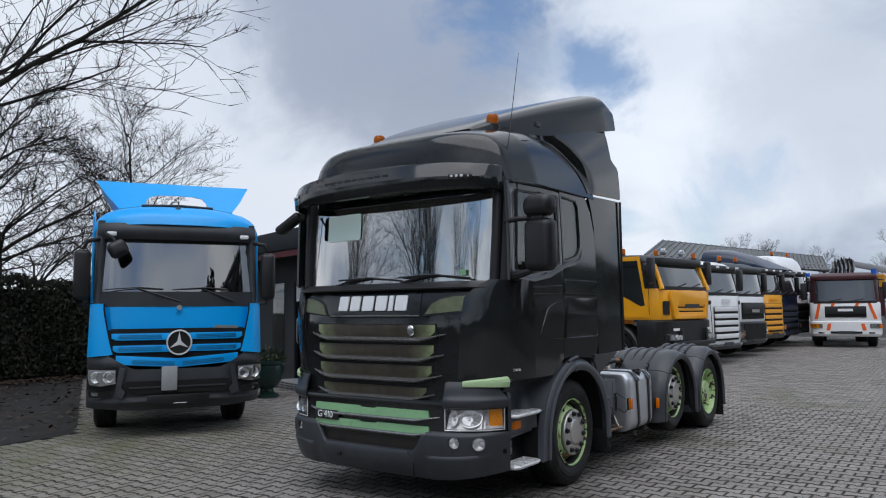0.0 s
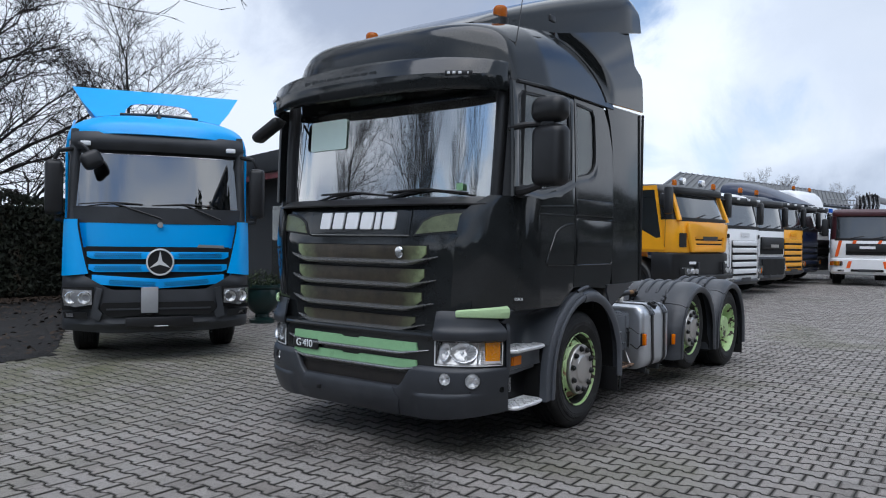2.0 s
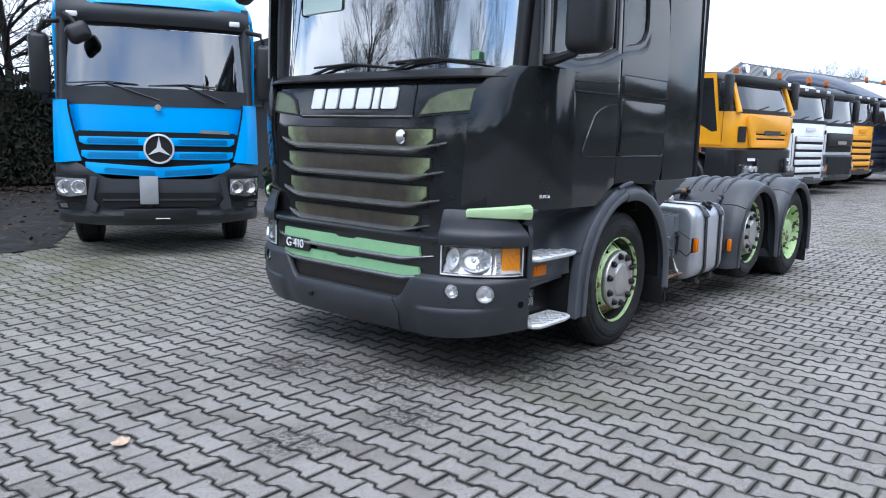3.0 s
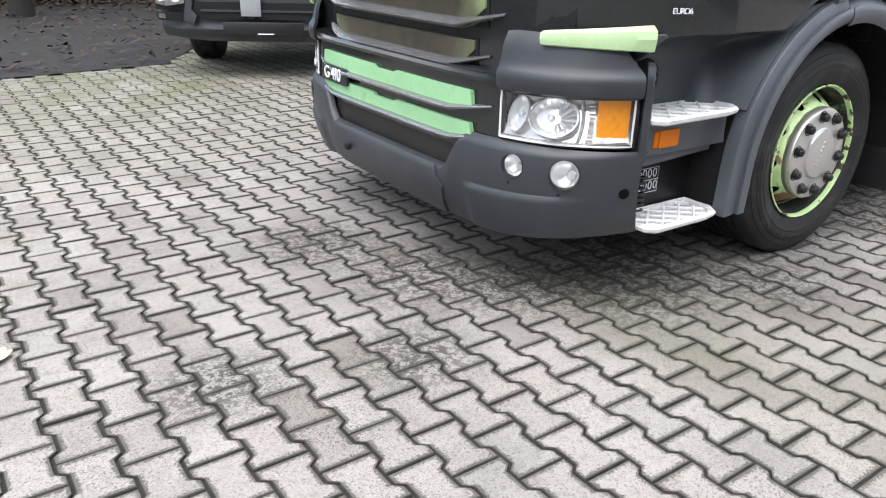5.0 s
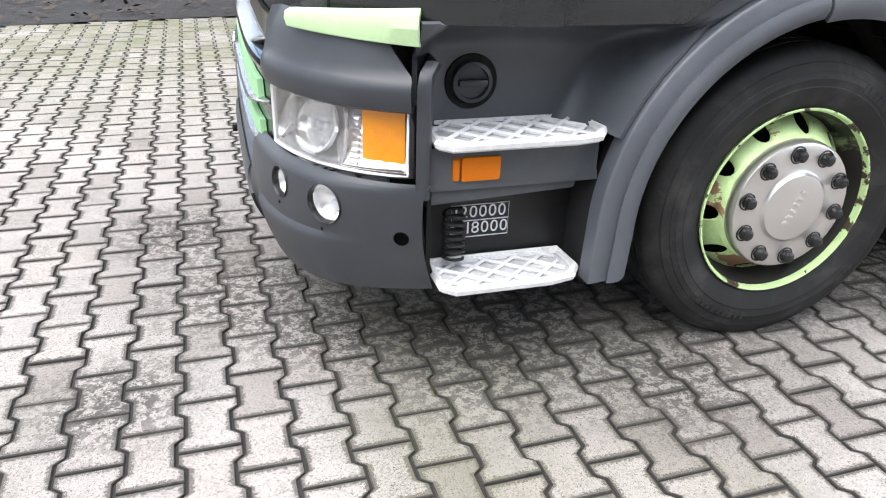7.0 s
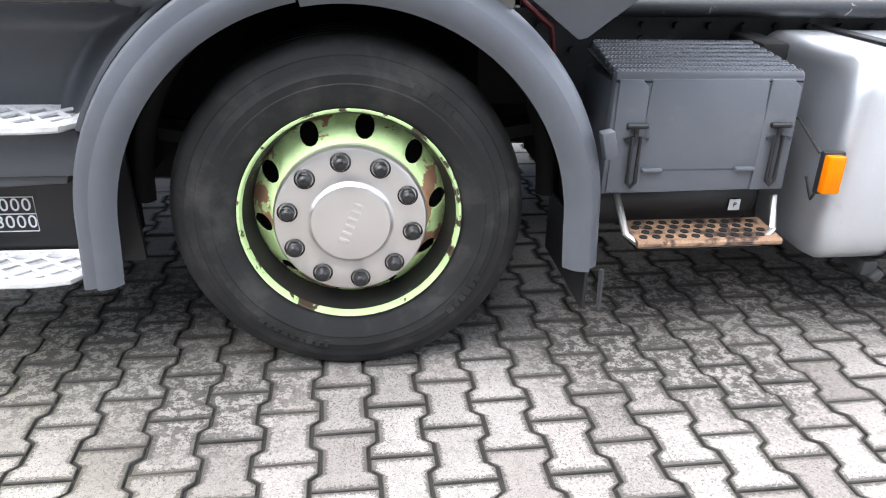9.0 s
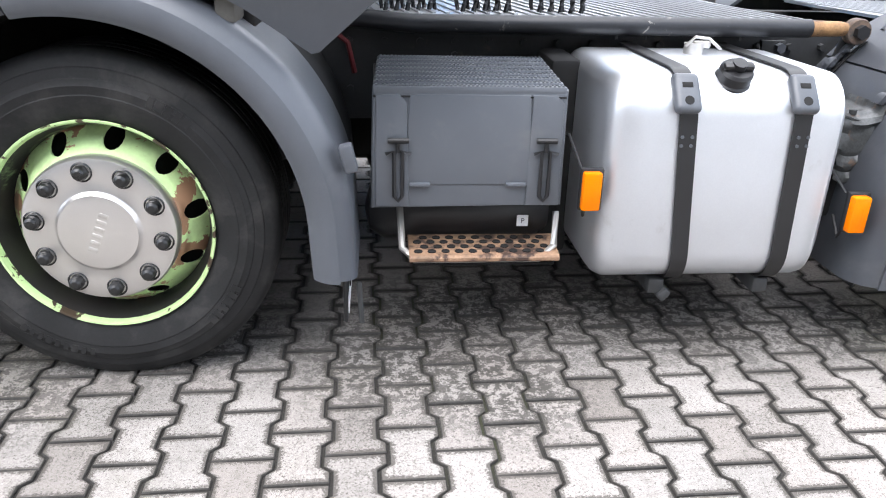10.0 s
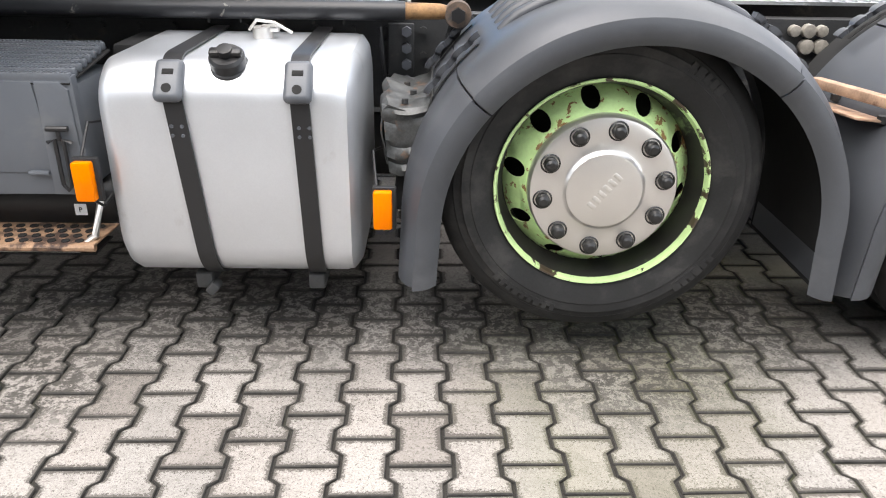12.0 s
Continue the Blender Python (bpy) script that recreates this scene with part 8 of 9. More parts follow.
# ---- hall behind the row ----
def build_hall():
    t = thing("storage_hall", pose(0, 0, 0), "low grey hall with a ribbed translucent roof", "hall")
    rib = surf("ribbed_sheet", (0.13, 0.135, 0.135), 0.6, var=0.15, bump=0.1)
    wallm = surf("hall_wall", (0.05, 0.05, 0.052), 0.8, var=0.2)
    part("wall", box(41, 11.5, 1.9, 12, 3, 3.6, rot=(0, 0, -15)), wallm, t, "dark hall wall")
    A, B, C = Vector((34, 9.4, 5.14)), Vector((52, 4.6, 5.0)), Vector((28, 8.17, 3.95))
    D = B + (C - A)
    bm = bmesh.new()
    bm.faces.new([bm.verts.new(p) for p in (A, B, D, C)])
    got = bmesh.ops.extrude_face_region(bm, geom=bm.faces[:])
    bmesh.ops.translate(bm, verts=[v for v in got["geom"] if isinstance(v, bmesh.types.BMVert)], vec=(0, 0, 0.06))
    part("roof", bm, rib, t, "ribbed translucent roof sheet")
    for k in range(37):
        p, q = A.lerp(B, k / 36), C.lerp(D, k / 36)
        part("roof_rib", tube([p + Vector((0, 0, 0.09)), q + Vector((0, 0, 0.09))], 0.05, 5), GREYP, t)
    part("roof_edge", tube([A, B], 0.09, 6), DARKGREY, t)
    part("roof_edge", tube([A, C], 0.08, 6), DARKGREY, t)
    part("roof_edge", tube([C, D], 0.08, 6), GREYP, t)
    for k in range(5):
        p = C.lerp(D, 0.02 + k / 4.2)
        part("hall_post", box(p.x, p.y, p.z / 2, 0.15, 0.15, p.z, 0.01), GREYP, t)


build_hall()


# ---- building beside the blue truck ----
def build_building():
    t = thing("office_building", Matrix.Translation((6.55, 7.6, 0)) @ Matrix.Rotation(radians(-17.2), 4, "Z"), "dark grey flat-roofed office with a red fascia line and glass door", "building")
    wallm = surf("dark_render", (0.055, 0.058, 0.062), 0.8, var=0.15, bump=0.15)
    red = surf("red_fascia", (0.16, 0.012, 0.018), 0.5, var=0.15)
    dark = surf("dark_fascia", (0.020, 0.022, 0.026), 0.6, var=0.2)
    # wall facing -x with a door opening
    door = [(-0.35, 0.10), (0.75, 0.10), (0.75, 2.25), (-0.35, 2.25)]
    part("wall", plate([(-2.2, -0.05), (11.0, -0.05), (11.0, 2.85), (-2.2, 2.85)], 0.25, [door], place=lambda c: Vector((0.25 - c.z, c.x, c.y))), wallm, t, "dark grey rendered wall")
    part("wall", box(1.4, -2.1, 1.40, 2.2, 0.2, 2.9), wallm, t)
    part("wall", box(2.6, 4.4, 1.40, 0.2, 13.2, 2.9), wallm, t)
    part("roof", box(1.0, 4.4, 3.08, 3.6, 13.8, 0.42, 0.02), dark, t, "dark flat roof edge")
    part("fascia_line", box(-0.72, 4.4, 2.80, 0.06, 13.7, 0.12), red, t, "dark red fascia line")
    part("soffit", box(-0.35, 4.4, 2.86, 0.75, 13.6, 0.03), dark, t)
    for y in (-0.35, 0.75):
        part("door_frame", box(0.06, y, 1.17, 0.08, 0.07, 2.18), BLACKPL, t, "black door frame")
    part("door_frame", box(0.06, 0.20, 2.22, 0.08, 1.1, 0.07), BLACKPL, t)
    part("door_glass", box(0.08, 0.20, 1.16, 0.012, 1.02, 2.05), SIDEGLASS, t, "glass entrance door")
    part("door_handle", tube([(0.0, 0.55, 0.9), (-0.03, 0.55, 0.95), (-0.03, 0.55, 1.4), (0.0, 0.55, 1.45)], 0.014, 6), STEEL, t)
    part("notice", box(-0.01, 0.45, 2.0, 0.01, 0.34, 0.36), LETTER, t, "white notice above the door")
    part("window_pane", box(-0.012, 1.55, 1.4, 0.02, 0.6, 1.7), SIDEGLASS, t)
    part("back_room", box(2.0, 0.2, 1.2, 0.1, 3.0, 2.4), CABINSIDE, t)
    return t


bld = build_building()


def build_pot():
    t = thing("planter", pose(4.62, 6.72, 0), "dark green ornate urn planter with a low shrub", "planter")
    glaze = surf("green_glaze", (0.012, 0.035, 0.032), 0.3, var=0.3, bump=0.1)
    part("urn", lathe([(0.0, 0.0), (0.22, 0.0), (0.22, 0.06), (0.13, 0.10), (0.12, 0.16), (0.20, 0.22), (0.30, 0.36), (0.33, 0.52), (0.31, 0.60), (0.35, 0.64), (0.35, 0.69), (0.30, 0.69), (0.28, 0.62), (0.0, 0.60)], 32, "z"), glaze, t, "glazed dark green urn")
    leaf = surf("shrub_leaf", (0.05, 0.07, 0.03), 0.7, var=0.4, scale=20)
    rng = random.Random(5)
    bm = bmesh.new()
    for k in range(700):
        a, r, h = rng.uniform(0, 6.28), 0.36 * rng.random() ** 0.5, rng.random()
        c = Vector((r * math.cos(a), r * math.sin(a), 0.66 + 0.30 * h * (1 - (r / 0.42) ** 2)))
        d = Vector((rng.gauss(0, 1), rng.gauss(0, 1), rng.gauss(0.5, 1))).normalized()
        e = d.cross(Vector((0.3, 0.2, 0.9))).normalized()
        s = 0.03 * rng.uniform(0.6, 1.4)
        bm.faces.new([bm.verts.new(c + d * s), bm.verts.new(c + e * s * 0.4), bm.verts.new(c - d * s), bm.verts.new(c - e * s * 0.4)])
    part("shrub", bm, leaf, t, "low olive shrub", smooth=0)


build_pot()


def build_grate():
    t = thing("door_step", pose(5.95, 7.15, 0, 0, 0, -17), "galvanised perforated door step", "step")
    part("step_body", box(0, 0, 0.085, 0.6, 1.5, 0.17, 0.01), PLATEGREY, t, "grey metal step")
    bm = None
    for r in range(3):
        for k in range(24):
            bm = box(-0.302, -0.69 + 0.06 * k, 0.04 + 0.05 * r, 0.004, 0.03, 0.028, bm=bm)
    tagged(part("step_slots", bm, BLACKVOID, t, smooth=0), kind="stuff")


build_grate()


# ---- hedge ----
def build_hedge():
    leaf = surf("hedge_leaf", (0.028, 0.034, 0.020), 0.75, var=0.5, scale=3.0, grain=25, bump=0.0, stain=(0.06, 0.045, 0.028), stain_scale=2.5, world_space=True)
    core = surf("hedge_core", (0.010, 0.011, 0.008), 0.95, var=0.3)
    t = thing("hedge", pose(0, 0, 0), "dark dense clipped evergreen hedge behind the soil bed", "hedge")
    # near-black box: the dark depth between the leaves as colour
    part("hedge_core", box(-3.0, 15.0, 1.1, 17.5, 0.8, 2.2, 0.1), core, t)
    rng = np.random.default_rng(3)
    n = 52000
    x = rng.uniform(-11.8, 5.9, n)
    face = rng.random(n)
    top = 2.36 + 0.07 * np.sin(x * 2.1) + 0.05 * np.sin(x * 5.3 + 1)
    z = np.where(face < 0.8, rng.uniform(0.05, 1, n) * top, top + rng.normal(0, 0.05, n))
    y = np.where(face < 0.8, 14.45 + 0.10 * np.sin(x * 3 + z * 2) + rng.normal(0, 0.07, n), rng.uniform(14.4, 15.5, n))
    c = np.stack([x, y, z], 1)
    d = rng.normal(size=(n, 3)); d[:, 2] += 0.8
    d /= np.linalg.norm(d, axis=1)[:, None]
    e = np.cross(d, rng.normal(size=(n, 3))); e /= np.linalg.norm(e, axis=1)[:, None]
    s = rng.uniform(0.035, 0.085, n)[:, None]
    V = np.stack([c + d * s, c + e * s * 0.4, c - d * s, c - e * s * 0.4], 1).reshape(-1, 3)
    me = bpy.data.meshes.new("foliage")
    me.from_pydata(V.tolist(), [], [(4 * k, 4 * k + 1, 4 * k + 2, 4 * k + 3) for k in range(n)])
    me.materials.append(leaf)
    ob = new("foliage", me)
    ob.parent = t
    # fallen leaves along its foot
    m = 9000
    lx = rng.uniform(-11, 5.2, m)
    ly = np.where(rng.random(m) < 0.6, 14.3 - np.abs(rng.normal(0, 0.5, m)), rng.uniform(4.5, 14.0, m))
    keep = np.array([in_bed(a, b) for a, b in zip(lx, ly)])
    lx, ly = lx[keep], ly[keep]
    c = np.stack([lx, ly, np.full(len(lx), 0.035) + rng.uniform(0, 0.03, len(lx))], 1)
    ang = rng.uniform(0, 6.28, len(lx))
    d = np.stack([np.cos(ang), np.sin(ang), rng.normal(0, 0.3, len(lx))], 1)
    e = np.stack([-np.sin(ang), np.cos(ang), rng.normal(0, 0.3, len(lx))], 1)
    V = np.stack([c + d * 0.05, c + e * 0.028, c - d * 0.05, c - e * 0.028], 1).reshape(-1, 3)
    me = bpy.data.meshes.new("fallen_leaves")
    me.from_pydata(V.tolist(), [], [(4 * k, 4 * k + 1, 4 * k + 2, 4 * k + 3) for k in range(len(lx))])
    me.materials.append(surf("dead_leaf", (0.045, 0.028, 0.017), 0.8, var=0.5, scale=8, world_space=True, bump=0.0))
    tagged(new("fallen_leaves", me), "brown fallen leaves along the hedge foot", "leaves", kind="stuff")


build_hedge()


# ---- bare trees ----
BARK = surf("bark", (0.026, 0.022, 0.019), 0.9, var=0.35, scale=6, grain=60, bump=0.4, bump_dist=0.01)
TWIG = surf("twig", (0.020, 0.016, 0.014), 0.9, var=0.25, bump=0.0, spec=0.1)
BIRCH = surf("pale_bark", (0.12, 0.105, 0.095), 0.9, var=0.4, scale=4, bump=0.2)


def grow(seed, height, spread, trunk_r, levels=5, lean=(0, 0), upright=0.35, first=0.28, kids=(7, 6, 5, 4), twist=0.25, thin=0.0035, fan=(0.45, 0.95), reach=1.08):
    """Lists of tubes (points, radii) for wood and twigs of a bare tree."""
    rng = random.Random(seed)
    wood, twigs = [], []

    def limb(p, d, length, r, level):
        n = 6 if level < 2 else (4 if level < 4 else 3)
        pts, rs = [p.copy()], [r]
        q, dd = p.copy(), d.copy()
        end = r * (0.35 if level < levels - 1 else 0.3)
        for k in range(n):
            dd = (dd + Vector((rng.gauss(0, twist), rng.gauss(0, twist), rng.gauss(0.03 if level else 0.0, twist * 0.6))) * (0.55 if level else 0.12)).normalized()
            q = q + dd * (length / n)
            pts.append(q.copy())
            rs.append(r + (end - r) * (k + 1) / n)
        (wood if level < 3 else twigs).append((pts, rs))
        if level >= levels - 1:
            return
        count = kids[min(level, len(kids) - 1)]
        for k in range(count):
            f = (first if level == 0 else 0.22) + (1 - (first if level == 0 else 0.22)) * (k + rng.random()) / count
            f = min(f, 0.99)
            i = min(int(f * n), n - 1)
            g = f * n - i
            base = pts[i].lerp(pts[i + 1], g)
            along = (pts[i + 1] - pts[i]).normalized()
            a = rng.uniform(0, 6.283) if level == 0 else (k % 2) * math.pi + rng.gauss(0, 0.7)
            side = along.cross(Vector((0.2, 0.1, 1)))
            if side.length < 0.1:
                side = along.cross(Vector((1, 0, 0)))
            side.normalize()
            side = Matrix.Rotation(a, 3, along) @ side
            tilt = rng.uniform(0.7, 1.15) if level == 0 else rng.uniform(*fan)
            nd = along * math.cos(tilt) + side * math.sin(tilt)
            nd.z += upright * rng.uniform(0.3, 1.0)
            nd.normalize()
            ln = length * rng.uniform(0.42, 0.66) * (1.15 - 0.5 * f) * (spread if level == 0 else reach)
            limb(base, nd, ln, max(thin, rs[i] * rng.uniform(0.42, 0.58)), level + 1)
    limb(Vector((0, 0, -0.1)), Vector((lean[0], lean[1], 1)).normalized(), height, trunk_r, 0)
    return wood, twigs


def tubes_mesh(name, items, sides):
    V, F = [], []
    for pts, rs in items:
        base = len(V)
        for k, p in enumerate(pts):
            d = (pts[min(k + 1, len(pts) - 1)] - pts[max(k - 1, 0)]).normalized()
            a = d.cross(Vector((0.31, 0.13, 0.94)))
            a = a.normalized() if a.length > 1e-3 else Vector((1, 0, 0))
            b = d.cross(a)
            for j in range(sides):
                t = 2 * math.pi * j / sides
                V.append(p + rs[k] * (math.cos(t) * a + math.sin(t) * b))
        for k in range(len(pts) - 1):
            for j in range(sides):
                j2 = (j + 1) % sides
                F.append((base + k * sides + j, base + k * sides + j2, base + (k + 1) * sides + j2, base + (k + 1) * sides + j))
    me = bpy.data.meshes.new(name)
    me.from_pydata([tuple(v) for v in V], [], F)
    me.shade_smooth()
    return me


def bare_tree(m, label, seed, height, spread, r, group="", bark=None, **kw):
    t = thing("bare_tree", m, label, "tree", group)
    wood, twigs = grow(seed, height, spread, r, **kw)
    a = tubes_mesh("trunk", wood, 7)
    a.materials.append(bark or BARK)
    ob = new("trunk", a)
    ob.parent = t
    b = tubes_mesh("crown", twigs, 3)
    b.materials.append(TWIG if bark is None else bark)
    ob = new("crown", b)
    ob.parent = t
    return t


bare_tree(pose(-0.3, 11.6, 0), "large bare deciduous tree with wide dark branches", 4, 10.0, 1.36, 0.21, levels=6, kids=(16, 9, 7, 4, 2), upright=0.20, first=0.20, twist=0.18, thin=0.0088, fan=(0.40, 0.85), reach=1.15)
bare_tree(pose(3.9, 15.9, 0), "bare dark tree behind the hedge", 11, 7.0, 0.85, 0.12, levels=6, kids=(20, 8, 5, 3, 2), upright=0.08, first=0.16, twist=0.3, thin=0.0075)
bare_tree(pose(8.2, 17.2, 0), "slender bare tree behind the blue truck", 15, 6.9, 0.85, 0.085, levels=5, kids=(16, 7, 6, 5), upright=0.24, first=0.2, thin=0.006)
far = bare_tree(pose(62, 12.5, 0.28), "distant bare birch with pale twigs", 21, 6.4, 0.55, 0.12, "distant trees", BIRCH, levels=5, kids=(16, 7, 6, 5), upright=0.5, first=0.22)
for x, y, rz, sc in ((64, 10.9, 80, 0.95), (70, 7.5, 150, 0.9), (72, 6.4, 220, 0.8), (66, 1.2, 300, 1.05), (60, -1.5, 30, 1.15), (80, 14, 10, 1.1), (84, 4, 100, 0.9)):
    c = copy_thing(far, pose(x, y, 0.28, 0, 0, rz))
    c.scale = (sc, sc, sc)
tall = bare_tree(pose(-26, 16.5, 0), "tall bare poplar across the yard", 31, 12.0, 0.85, 0.16, "trees across the yard", levels=5, kids=(16, 8, 6, 4), upright=0.5, first=0.12, thin=0.008)
for x, y, rz, sc in ((-28.5, 15.0, 60, 1.0), (-31, 18.5, 140, 1.1), (-22.5, 24.5, 200, 0.75), (-25, 27.0, 250, 0.8), (-35, 6, 300, 1.0), (-38, -3.0, 110, 1.1), (-24, -22, 170, 1.0), (-10, -28, 260, 0.9), (3, -30, 40, 1.0), (12, -27, 90, 0.9)):
    c = copy_thing(tall, pose(x, y, 0, 0, 0, rz))
    c.scale = (sc, sc, sc)


# unseen leafy belt behind the viewer, added to block low light and darken reflections
def build_belt():
    leaf = surf("belt_leaf", (0.030, 0.036, 0.024), 0.85, var=0.5, scale=0.8, grain=12, bump=0.0, world_space=True)
    rng = np.random.default_rng(9)
    n = 70000
    a = rng.uniform(radians(150), radians(352), n)
    near = np.clip((a - radians(212)) / radians(25), 0, 1) * np.clip((radians(306) - a) / radians(10), 0, 1)
    r = 36 - 21 * near + 24 * np.clip((a - radians(318)) / radians(20), 0, 1) + rng.normal(0, 1.2, n)
    top = 2.6 + 5.6 * near + 3.4 * np.clip((a - radians(318)) / radians(20), 0, 1) + 0.9 * np.sin(a * 9) + 0.6 * np.sin(a * 23 + 1)
    z = top * np.sqrt(rng.random(n))
    c = np.stack([r * np.cos(a), r * np.sin(a), z], 1)
    d = rng.normal(size=(n, 3))
    d /= np.linalg.norm(d, axis=1)[:, None]
    e = np.cross(d, rng.normal(size=(n, 3)))
    e /= np.linalg.norm(e, axis=1)[:, None]
    s = rng.uniform(0.15, 0.35, n)[:, None]
    V = np.stack([c + d * s, c + e * s * 0.6, c - d * s, c - e * s * 0.6], 1).reshape(-1, 3)
    me = bpy.data.meshes.new("shading_belt")
    me.from_pydata(V.tolist(), [], [(4 * k, 4 * k + 1, 4 * k + 2, 4 * k + 3) for k in range(n)])
    me.materials.append(leaf)
    tagged(new("shading_belt", me), "unseen leafy belt added to darken low light and reflections", "shrubs", kind="stuff")


build_belt()


def build_leaf():
    """One curled brown leaf on the paving."""
    o = [(0.055 * math.cos(t) * (1 + 0.35 * abs(math.sin(2.5 * t))), 0.04 * math.sin(t) * (1 + 0.35 * abs(math.sin(2.5 * t)))) for t in [2 * math.pi * k / 28 for k in range(28)]]
    bm = plate(o, 0.0015, cuts=steps(-0.06, 0.06, 6), place=lambda c: Vector((c.x, c.y, 0.004 + 4.0 * c.x * c.x + 5.0 * c.y * c.y + c.z)))
    bm = tube([(0.05, 0.0, 0.014), (0.08, 0.008, 0.012)], 0.0016, 5, bm=bm)
    ob = finish(bm, "fallen_leaf", surf("dry_leaf", (0.50, 0.38, 0.27), 0.8, var=0.25, scale=40))
    ob.matrix_world = pose(LEAF_AT[0], LEAF_AT[1], 0.002, 0, 0, 35) @ Matrix.Diagonal((0.75, 0.75, 0.75, 1))
    return tagged(ob, "single dry pale brown leaf lying on the paving", "leaf")


LEAF_AT = (-1.734, -0.299)
build_leaf()


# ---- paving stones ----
# x, y, radius; the last seven add grime and painted shade under the truck
GRIME_SHADE = ((-0.40, 0.10, 0.42), (-0.15, -0.45, 0.5), (-1.18, -0.81, 0.28), (-0.55, -1.0, 0.32), (0.50, -1.0, 0.55), (1.05, -1.25, 0.4), (2.20, -1.10, 0.42), (2.58, -1.25, 0.36), (2.9, -0.75, 0.5), (4.30, -1.12, 0.45), (1.55, -0.85, 0.55), (2.45, -0.75, 0.5), (3.35, -0.85, 0.5), (3.85, -0.9, 0.4), (4.75, -0.85, 0.5), (0.75, -0.7, 0.55), (0.1, -0.75, 0.4))


def paver_mat(name, single):
    m = bpy.data.materials.new(name)
    t = nodes_of(m)
    geo = t.nodes.new("ShaderNodeNewGeometry")
    if single:
        rnd, rs = t.nodes.new("ShaderNodeObjectInfo"), "Random"
    else:
        rnd, rs = geo, "Random Per Island"
    tint = ramp(t, [(0.0, (0.229, 0.207, 0.190)), (0.12, (0.278, 0.257, 0.239)), (0.35, (0.302, 0.285, 0.268)), (0.55, (0.317, 0.290, 0.269)), (0.8, (0.328, 0.307, 0.287)), (1.0, (0.343, 0.321, 0.302))], rnd, rs)
    grain = noise_node(t, 260, 3, 0.7, geo, "Position")
    gr = ramp(t, [(0.32, (0.66, 0.66, 0.66)), (0.66, (1.14, 1.14, 1.13))], grain)
    c = mix_col(t, (tint, 0), (gr, 0), 1.0, "MULTIPLY")
    mid = noise_node(t, 30, 8, 0.8, geo, "Position", 0.2)
    md = ramp(t, [(0.42, (0.40, 0.39, 0.37)), (0.48, (1.0, 1.0, 1.0))], mid)
    c = mix_col(t, (c, 2), (md, 0), 0.28, "MULTIPLY")
    spot = noise_node(t, 1.7, 9, 0.66, geo, "Position", 0.4)
    sp = ramp(t, [(0.50, (0, 0, 0)), (0.64, (1, 1, 1))], spot)
    c = mix_col(t, (c, 2), (0.08, 0.075, 0.067), 0.0)
    half = t.nodes.new("ShaderNodeMath")
    half.operation = "MULTIPLY"
    link(t, sp, 0, half, 0)
    half.inputs[1].default_value = 0.26
    link(t, half, 0, c, 0)
    speck = noise_node(t, 120, 4, 0.8, geo, "Position", 0.3)
    sk = ramp(t, [(0.575, (0, 0, 0)), (0.60, (0.8, 0.8, 0.8))], speck)
    c = mix_col(t, (c, 2), (0.085, 0.076, 0.066), (sk, 0))
    at = t.nodes.new("ShaderNodeAttribute")
    at.attribute_name = "edge"
    rag = noise_node(t, 130, 5, 0.85, geo, "Position", 0.2)
    low = noise_node(t, 2.6, 4, 0.6, geo, "Position")
    s1 = t.nodes.new("ShaderNodeMath")
    s1.operation = "MULTIPLY_ADD"
    link(t, rag, 0, s1, 0)
    s1.inputs[1].default_value = 4.5
    link(t, at, "Fac", s1, 2)
    s2 = t.nodes.new("ShaderNodeMath")
    s2.operation = "MULTIPLY_ADD"
    link(t, low, 0, s2, 0)
    s2.inputs[1].default_value = 1.2
    link(t, s1, 0, s2, 2)
    eg = ramp(t, [(0.0, (0, 0, 0)), (0.955, (0, 0, 0)), (1.0, (0.85, 0.85, 0.85))])
    half2 = t.nodes.new("ShaderNodeMath")
    half2.operation = "MULTIPLY"
    link(t, s2, 0, half2, 0)
    half2.inputs[1].default_value = 0.30
    link(t, half2, 0, eg, 0)
    c = mix_col(t, (c, 2), (0.055, 0.049, 0.042), (eg, 0))
    moss = noise_node(t, 0.32, 6, 0.6, geo, "Position", 0.2)
    mo = ramp(t, [(0.56, (0, 0, 0)), (0.70, (0.5, 0.5, 0.5))], moss)
    c = mix_col(t, (c, 2), (0.10, 0.104, 0.047), (mo, 0))
    # damp moss that grows out from the soil bed
    tomb = t.nodes.new("ShaderNodeVectorMath")
    tomb.operation = "DISTANCE"
    link(t, geo, "Position", tomb, 0)
    tomb.inputs[1].default_value = (-0.8, 6.2, 0.0)
    near = t.nodes.new("ShaderNodeMapRange")
    link(t, tomb, "Value", near, 0)
    near.inputs[1].default_value, near.inputs[2].default_value, near.inputs[3].default_value, near.inputs[4].default_value = 2.0, 5.2, 0.75, 0.0
    patch = noise_node(t, 1.9, 7, 0.65, geo, "Position", 0.3)
    pr = ramp(t, [(0.36, (0.25, 0.25, 0.25)), (0.62, (1, 1, 1))], patch)
    grow = t.nodes.new("ShaderNodeMath")
    grow.operation = "MULTIPLY"
    link(t, near, 0, grow, 0)
    link(t, pr, 0, grow, 1)
    c = mix_col(t, (c, 2), (0.09, 0.095, 0.032), (grow, 0))
    # old oil and grime spots, mottled; under the truck they also paint its shade
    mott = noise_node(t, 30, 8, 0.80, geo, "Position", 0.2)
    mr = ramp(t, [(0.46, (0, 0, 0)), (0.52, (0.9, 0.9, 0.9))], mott)
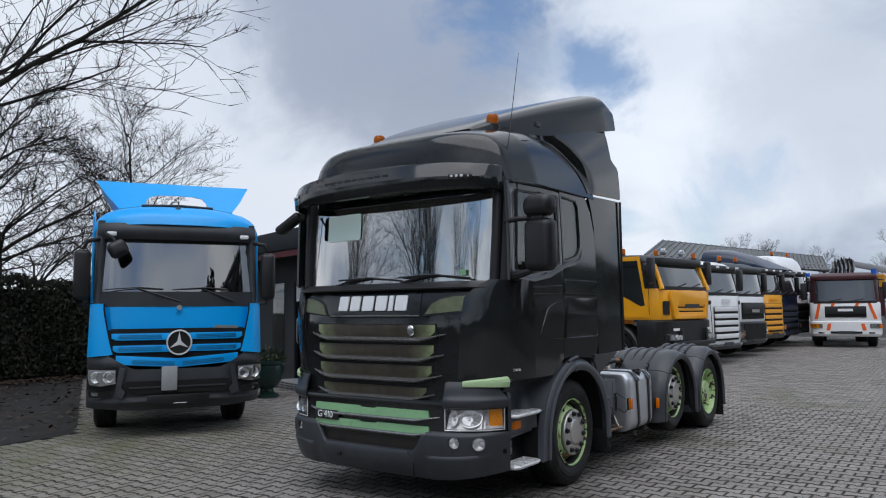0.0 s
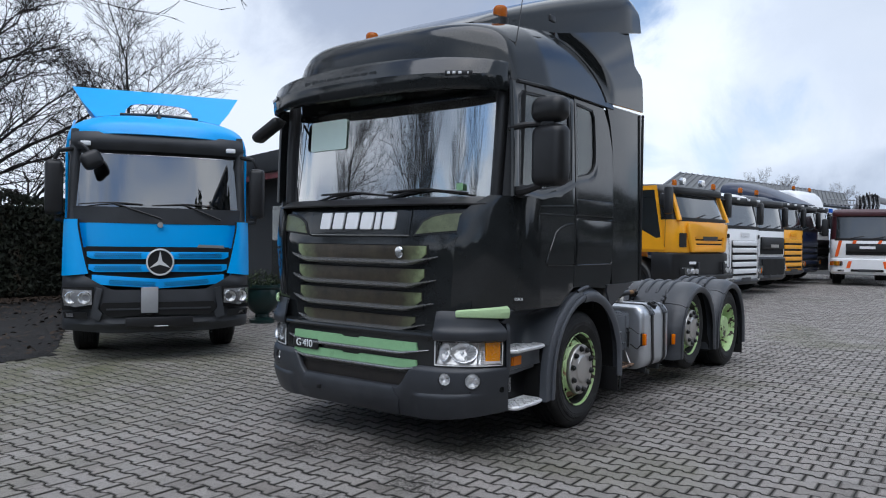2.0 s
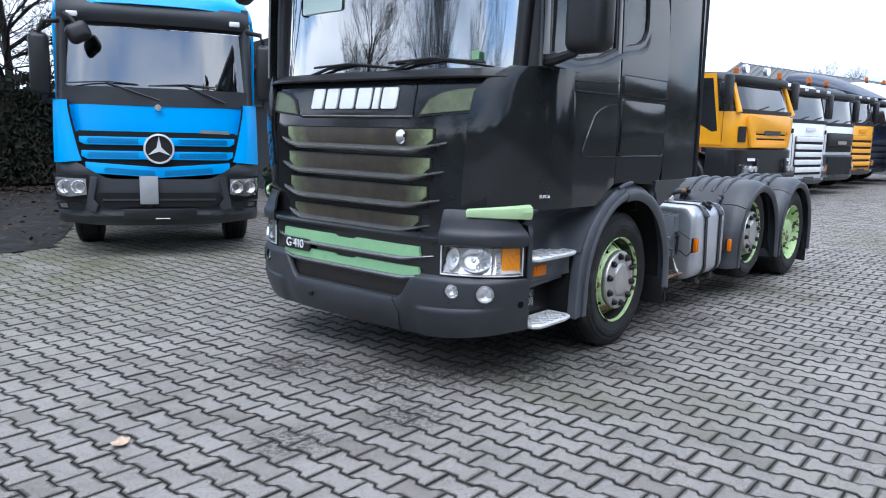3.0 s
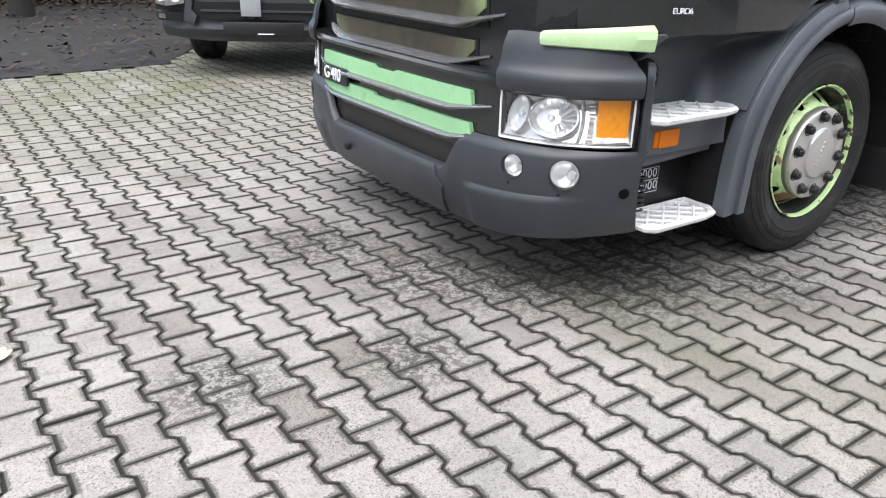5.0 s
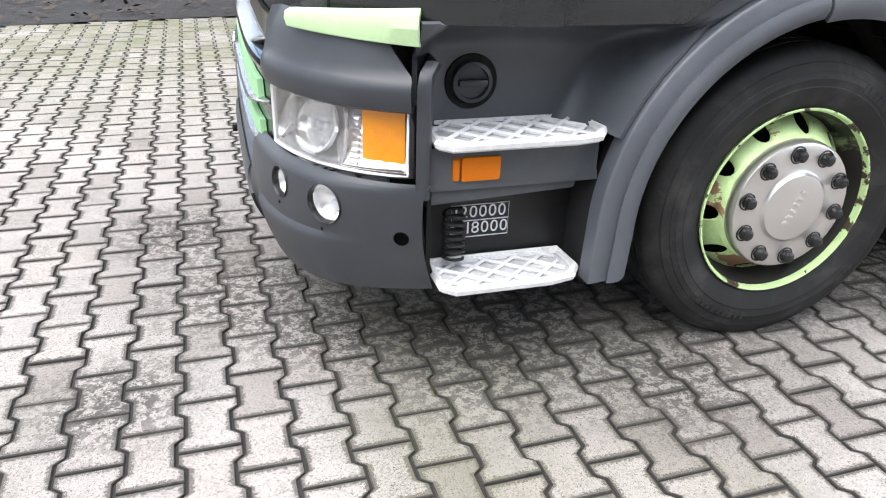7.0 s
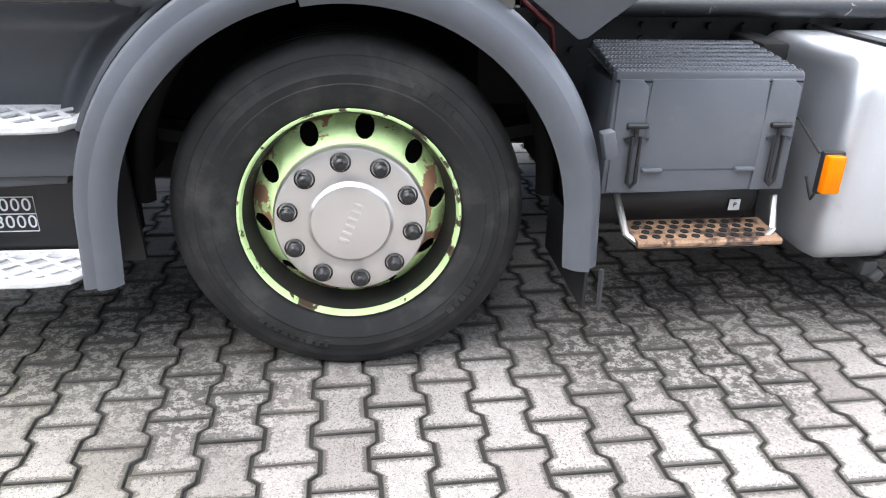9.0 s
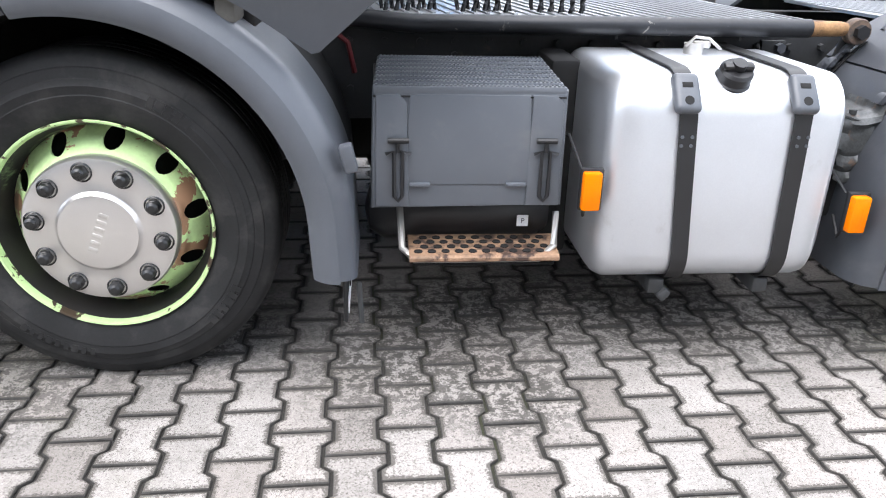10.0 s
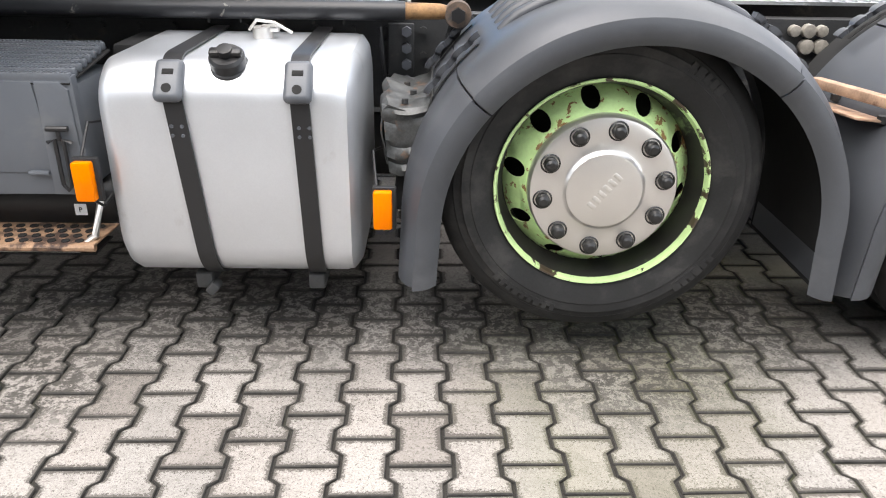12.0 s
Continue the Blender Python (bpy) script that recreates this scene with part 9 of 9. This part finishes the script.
    for sx, sy, sr in GRIME_SHADE:
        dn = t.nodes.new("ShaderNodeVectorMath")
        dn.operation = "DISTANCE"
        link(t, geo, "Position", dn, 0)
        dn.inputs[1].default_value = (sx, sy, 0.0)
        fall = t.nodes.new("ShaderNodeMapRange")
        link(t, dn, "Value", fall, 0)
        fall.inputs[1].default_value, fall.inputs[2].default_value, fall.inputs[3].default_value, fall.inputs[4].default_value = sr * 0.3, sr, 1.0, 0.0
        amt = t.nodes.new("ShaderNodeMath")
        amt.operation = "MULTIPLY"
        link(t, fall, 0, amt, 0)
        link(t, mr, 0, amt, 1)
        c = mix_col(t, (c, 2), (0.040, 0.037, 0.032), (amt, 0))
    b = t.nodes.new("ShaderNodeBsdfPrincipled")
    t.links.new(c.outputs[2], b.inputs["Base Color"])
    b.inputs["Roughness"].default_value = 0.78
    b.inputs["Specular IOR Level"].default_value = 0.35
    bn = t.nodes.new("ShaderNodeBump")
    bn.inputs["Strength"].default_value, bn.inputs["Distance"].default_value = 0.35, 0.0016
    link(t, grain, 0, bn, "Height")
    link(t, bn, 0, b, "Normal")
    o = t.nodes.new("ShaderNodeOutputMaterial")
    link(t, b, 0, o, 0)
    return m


PAVER_EDGE = surf("grimy_edge", (0.045, 0.042, 0.038), 0.9, var=0.5, scale=20, grain=160, bump=0.3, world_space=True)
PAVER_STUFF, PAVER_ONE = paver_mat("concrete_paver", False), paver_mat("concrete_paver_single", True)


def bone(inset):
    """Outline of one double-T stone, long along y, shrunk by inset."""
    w, n, L = PITCH / 2 + 0.0115 - inset, PITCH / 2 - 0.0125 - inset, LENGTH / 2 - inset
    q0, q1 = LENGTH * 0.315, LENGTH * 0.205
    right = [(w, -L), (w, -q0 + inset * 0.4), (n, -q1), (n, q1), (w, q0 - inset * 0.4), (w, L)]
    return right + [(-x, -y) for x, y in right]


def paver_verts(near):
    """Vertices, faces and how many of the faces are the clean top; the first ring of a near stone is its inner field."""
    a, b = bone(0.0060), bone(0.0038)
    top = [(x, y, 0.0) for x, y in a]
    rim = [(x, y, -0.0035) for x, y in b]
    low = [(x, y, -0.03) for x, y in b]

    def band(p, q):
        return [(p + k, q + k, q + (k + 1) % 12, p + (k + 1) % 12) for k in range(12)]
    if near:
        field = [(x, y, 0.0) for x, y in bone(0.022)]
        return field + top + rim + low, [tuple(range(12))] + band(0, 12) + band(12, 24) + band(24, 36), 13
    return top + rim, [tuple(range(12))] + band(0, 12), 1


def edge_values(me, stones, near):
    if near:
        me.attributes.new("edge", "FLOAT", "POINT").data.foreach_set("value", ([0.0] * 12 + [1.0] * 36) * stones)


def build_pavers():
    c, s = math.cos(LAT_ANGLE), math.sin(LAT_ANGLE)
    rng = np.random.default_rng(7)
    me_one = bpy.data.meshes.new("paving_stone")
    vs, fs, clean = paver_verts(True)
    me_one.from_pydata(vs, [], fs)
    edge_values(me_one, 1, True)
    me_one.materials.append(PAVER_ONE)
    me_one.materials.append(PAVER_EDGE)
    for k, pl in enumerate(me_one.polygons):
        pl.material_index = 0 if k < clean else 1
    groups = {"near": [], "far": []}
    singles = []
    for i in range(-85, 235):
        for j in range(-50, 80):
            u, v = i * PITCH, (j + 0.5) * LENGTH + (i % 2) * LENGTH / 2
            x, y = LAT_OFF[0] + c * u - s * v, LAT_OFF[1] + s * u + c * v
            if x < -7 or x > 34 or y < -9 or y > 13.5 or in_bed(x, y) or x > 6.55 + 0.31 * (y - 7.6) and y > 5.3:
                continue
            if y < -5 and x > 12 or y > 4.5 and x > 24:
                continue
            z = rise(x, y) + rng.normal() * 0.0013
            rx, ry, rz = rng.normal() * 0.006, rng.normal() * 0.006, LAT_ANGLE + rng.normal() * 0.008
            if -1.0 < x < 5.2 and -2.2 < y < -0.95 and len(singles) < 300:
                singles.append((x, y, z, rx, ry, rz))
            else:
                groups["near" if x < 8 and y < 4 else "far"].append((x, y, z, rx, ry, rz))
    for k, g in groups.items():
        vs, fs, clean = paver_verts(k == "near")
        V, A = np.array(vs), np.array(g)
        ca, sa = np.cos(A[:, 5])[:, None], np.sin(A[:, 5])[:, None]
        X = A[:, 0:1] + ca * V[:, 0] - sa * V[:, 1]
        Y = A[:, 1:2] + sa * V[:, 0] + ca * V[:, 1]
        Z = A[:, 2:3] + V[:, 2] + A[:, 3:4] * V[:, 1] + A[:, 4:5] * V[:, 0]
        co = np.stack([X, Y, Z], -1).reshape(-1, 3)
        n = len(vs)
        me = bpy.data.meshes.new("paving_stones")
        me.from_pydata(co.tolist(), [], [tuple(q + n * a for q in f) for a in range(len(g)) for f in fs])
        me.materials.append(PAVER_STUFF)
        me.materials.append(PAVER_EDGE)
        nf = len(fs)
        edge_values(me, len(g), k == "near")
        me.polygons.foreach_set("material_index", [0 if q % nf < clean else 1 for q in range(nf * len(g))])
        ob = tagged(new("paving_stones", me), "grey interlocking concrete paving stones", "", kind="stuff")
        ob.parent = ground
    for x, y, z, rx, ry, rz in singles:
        ob = new("paving_stone", me_one)
        ob.matrix_world = Matrix.Translation((x, y, z)) @ Euler((rx, ry, rz)).to_matrix().to_4x4()
        ob.parent = ground


build_pavers()
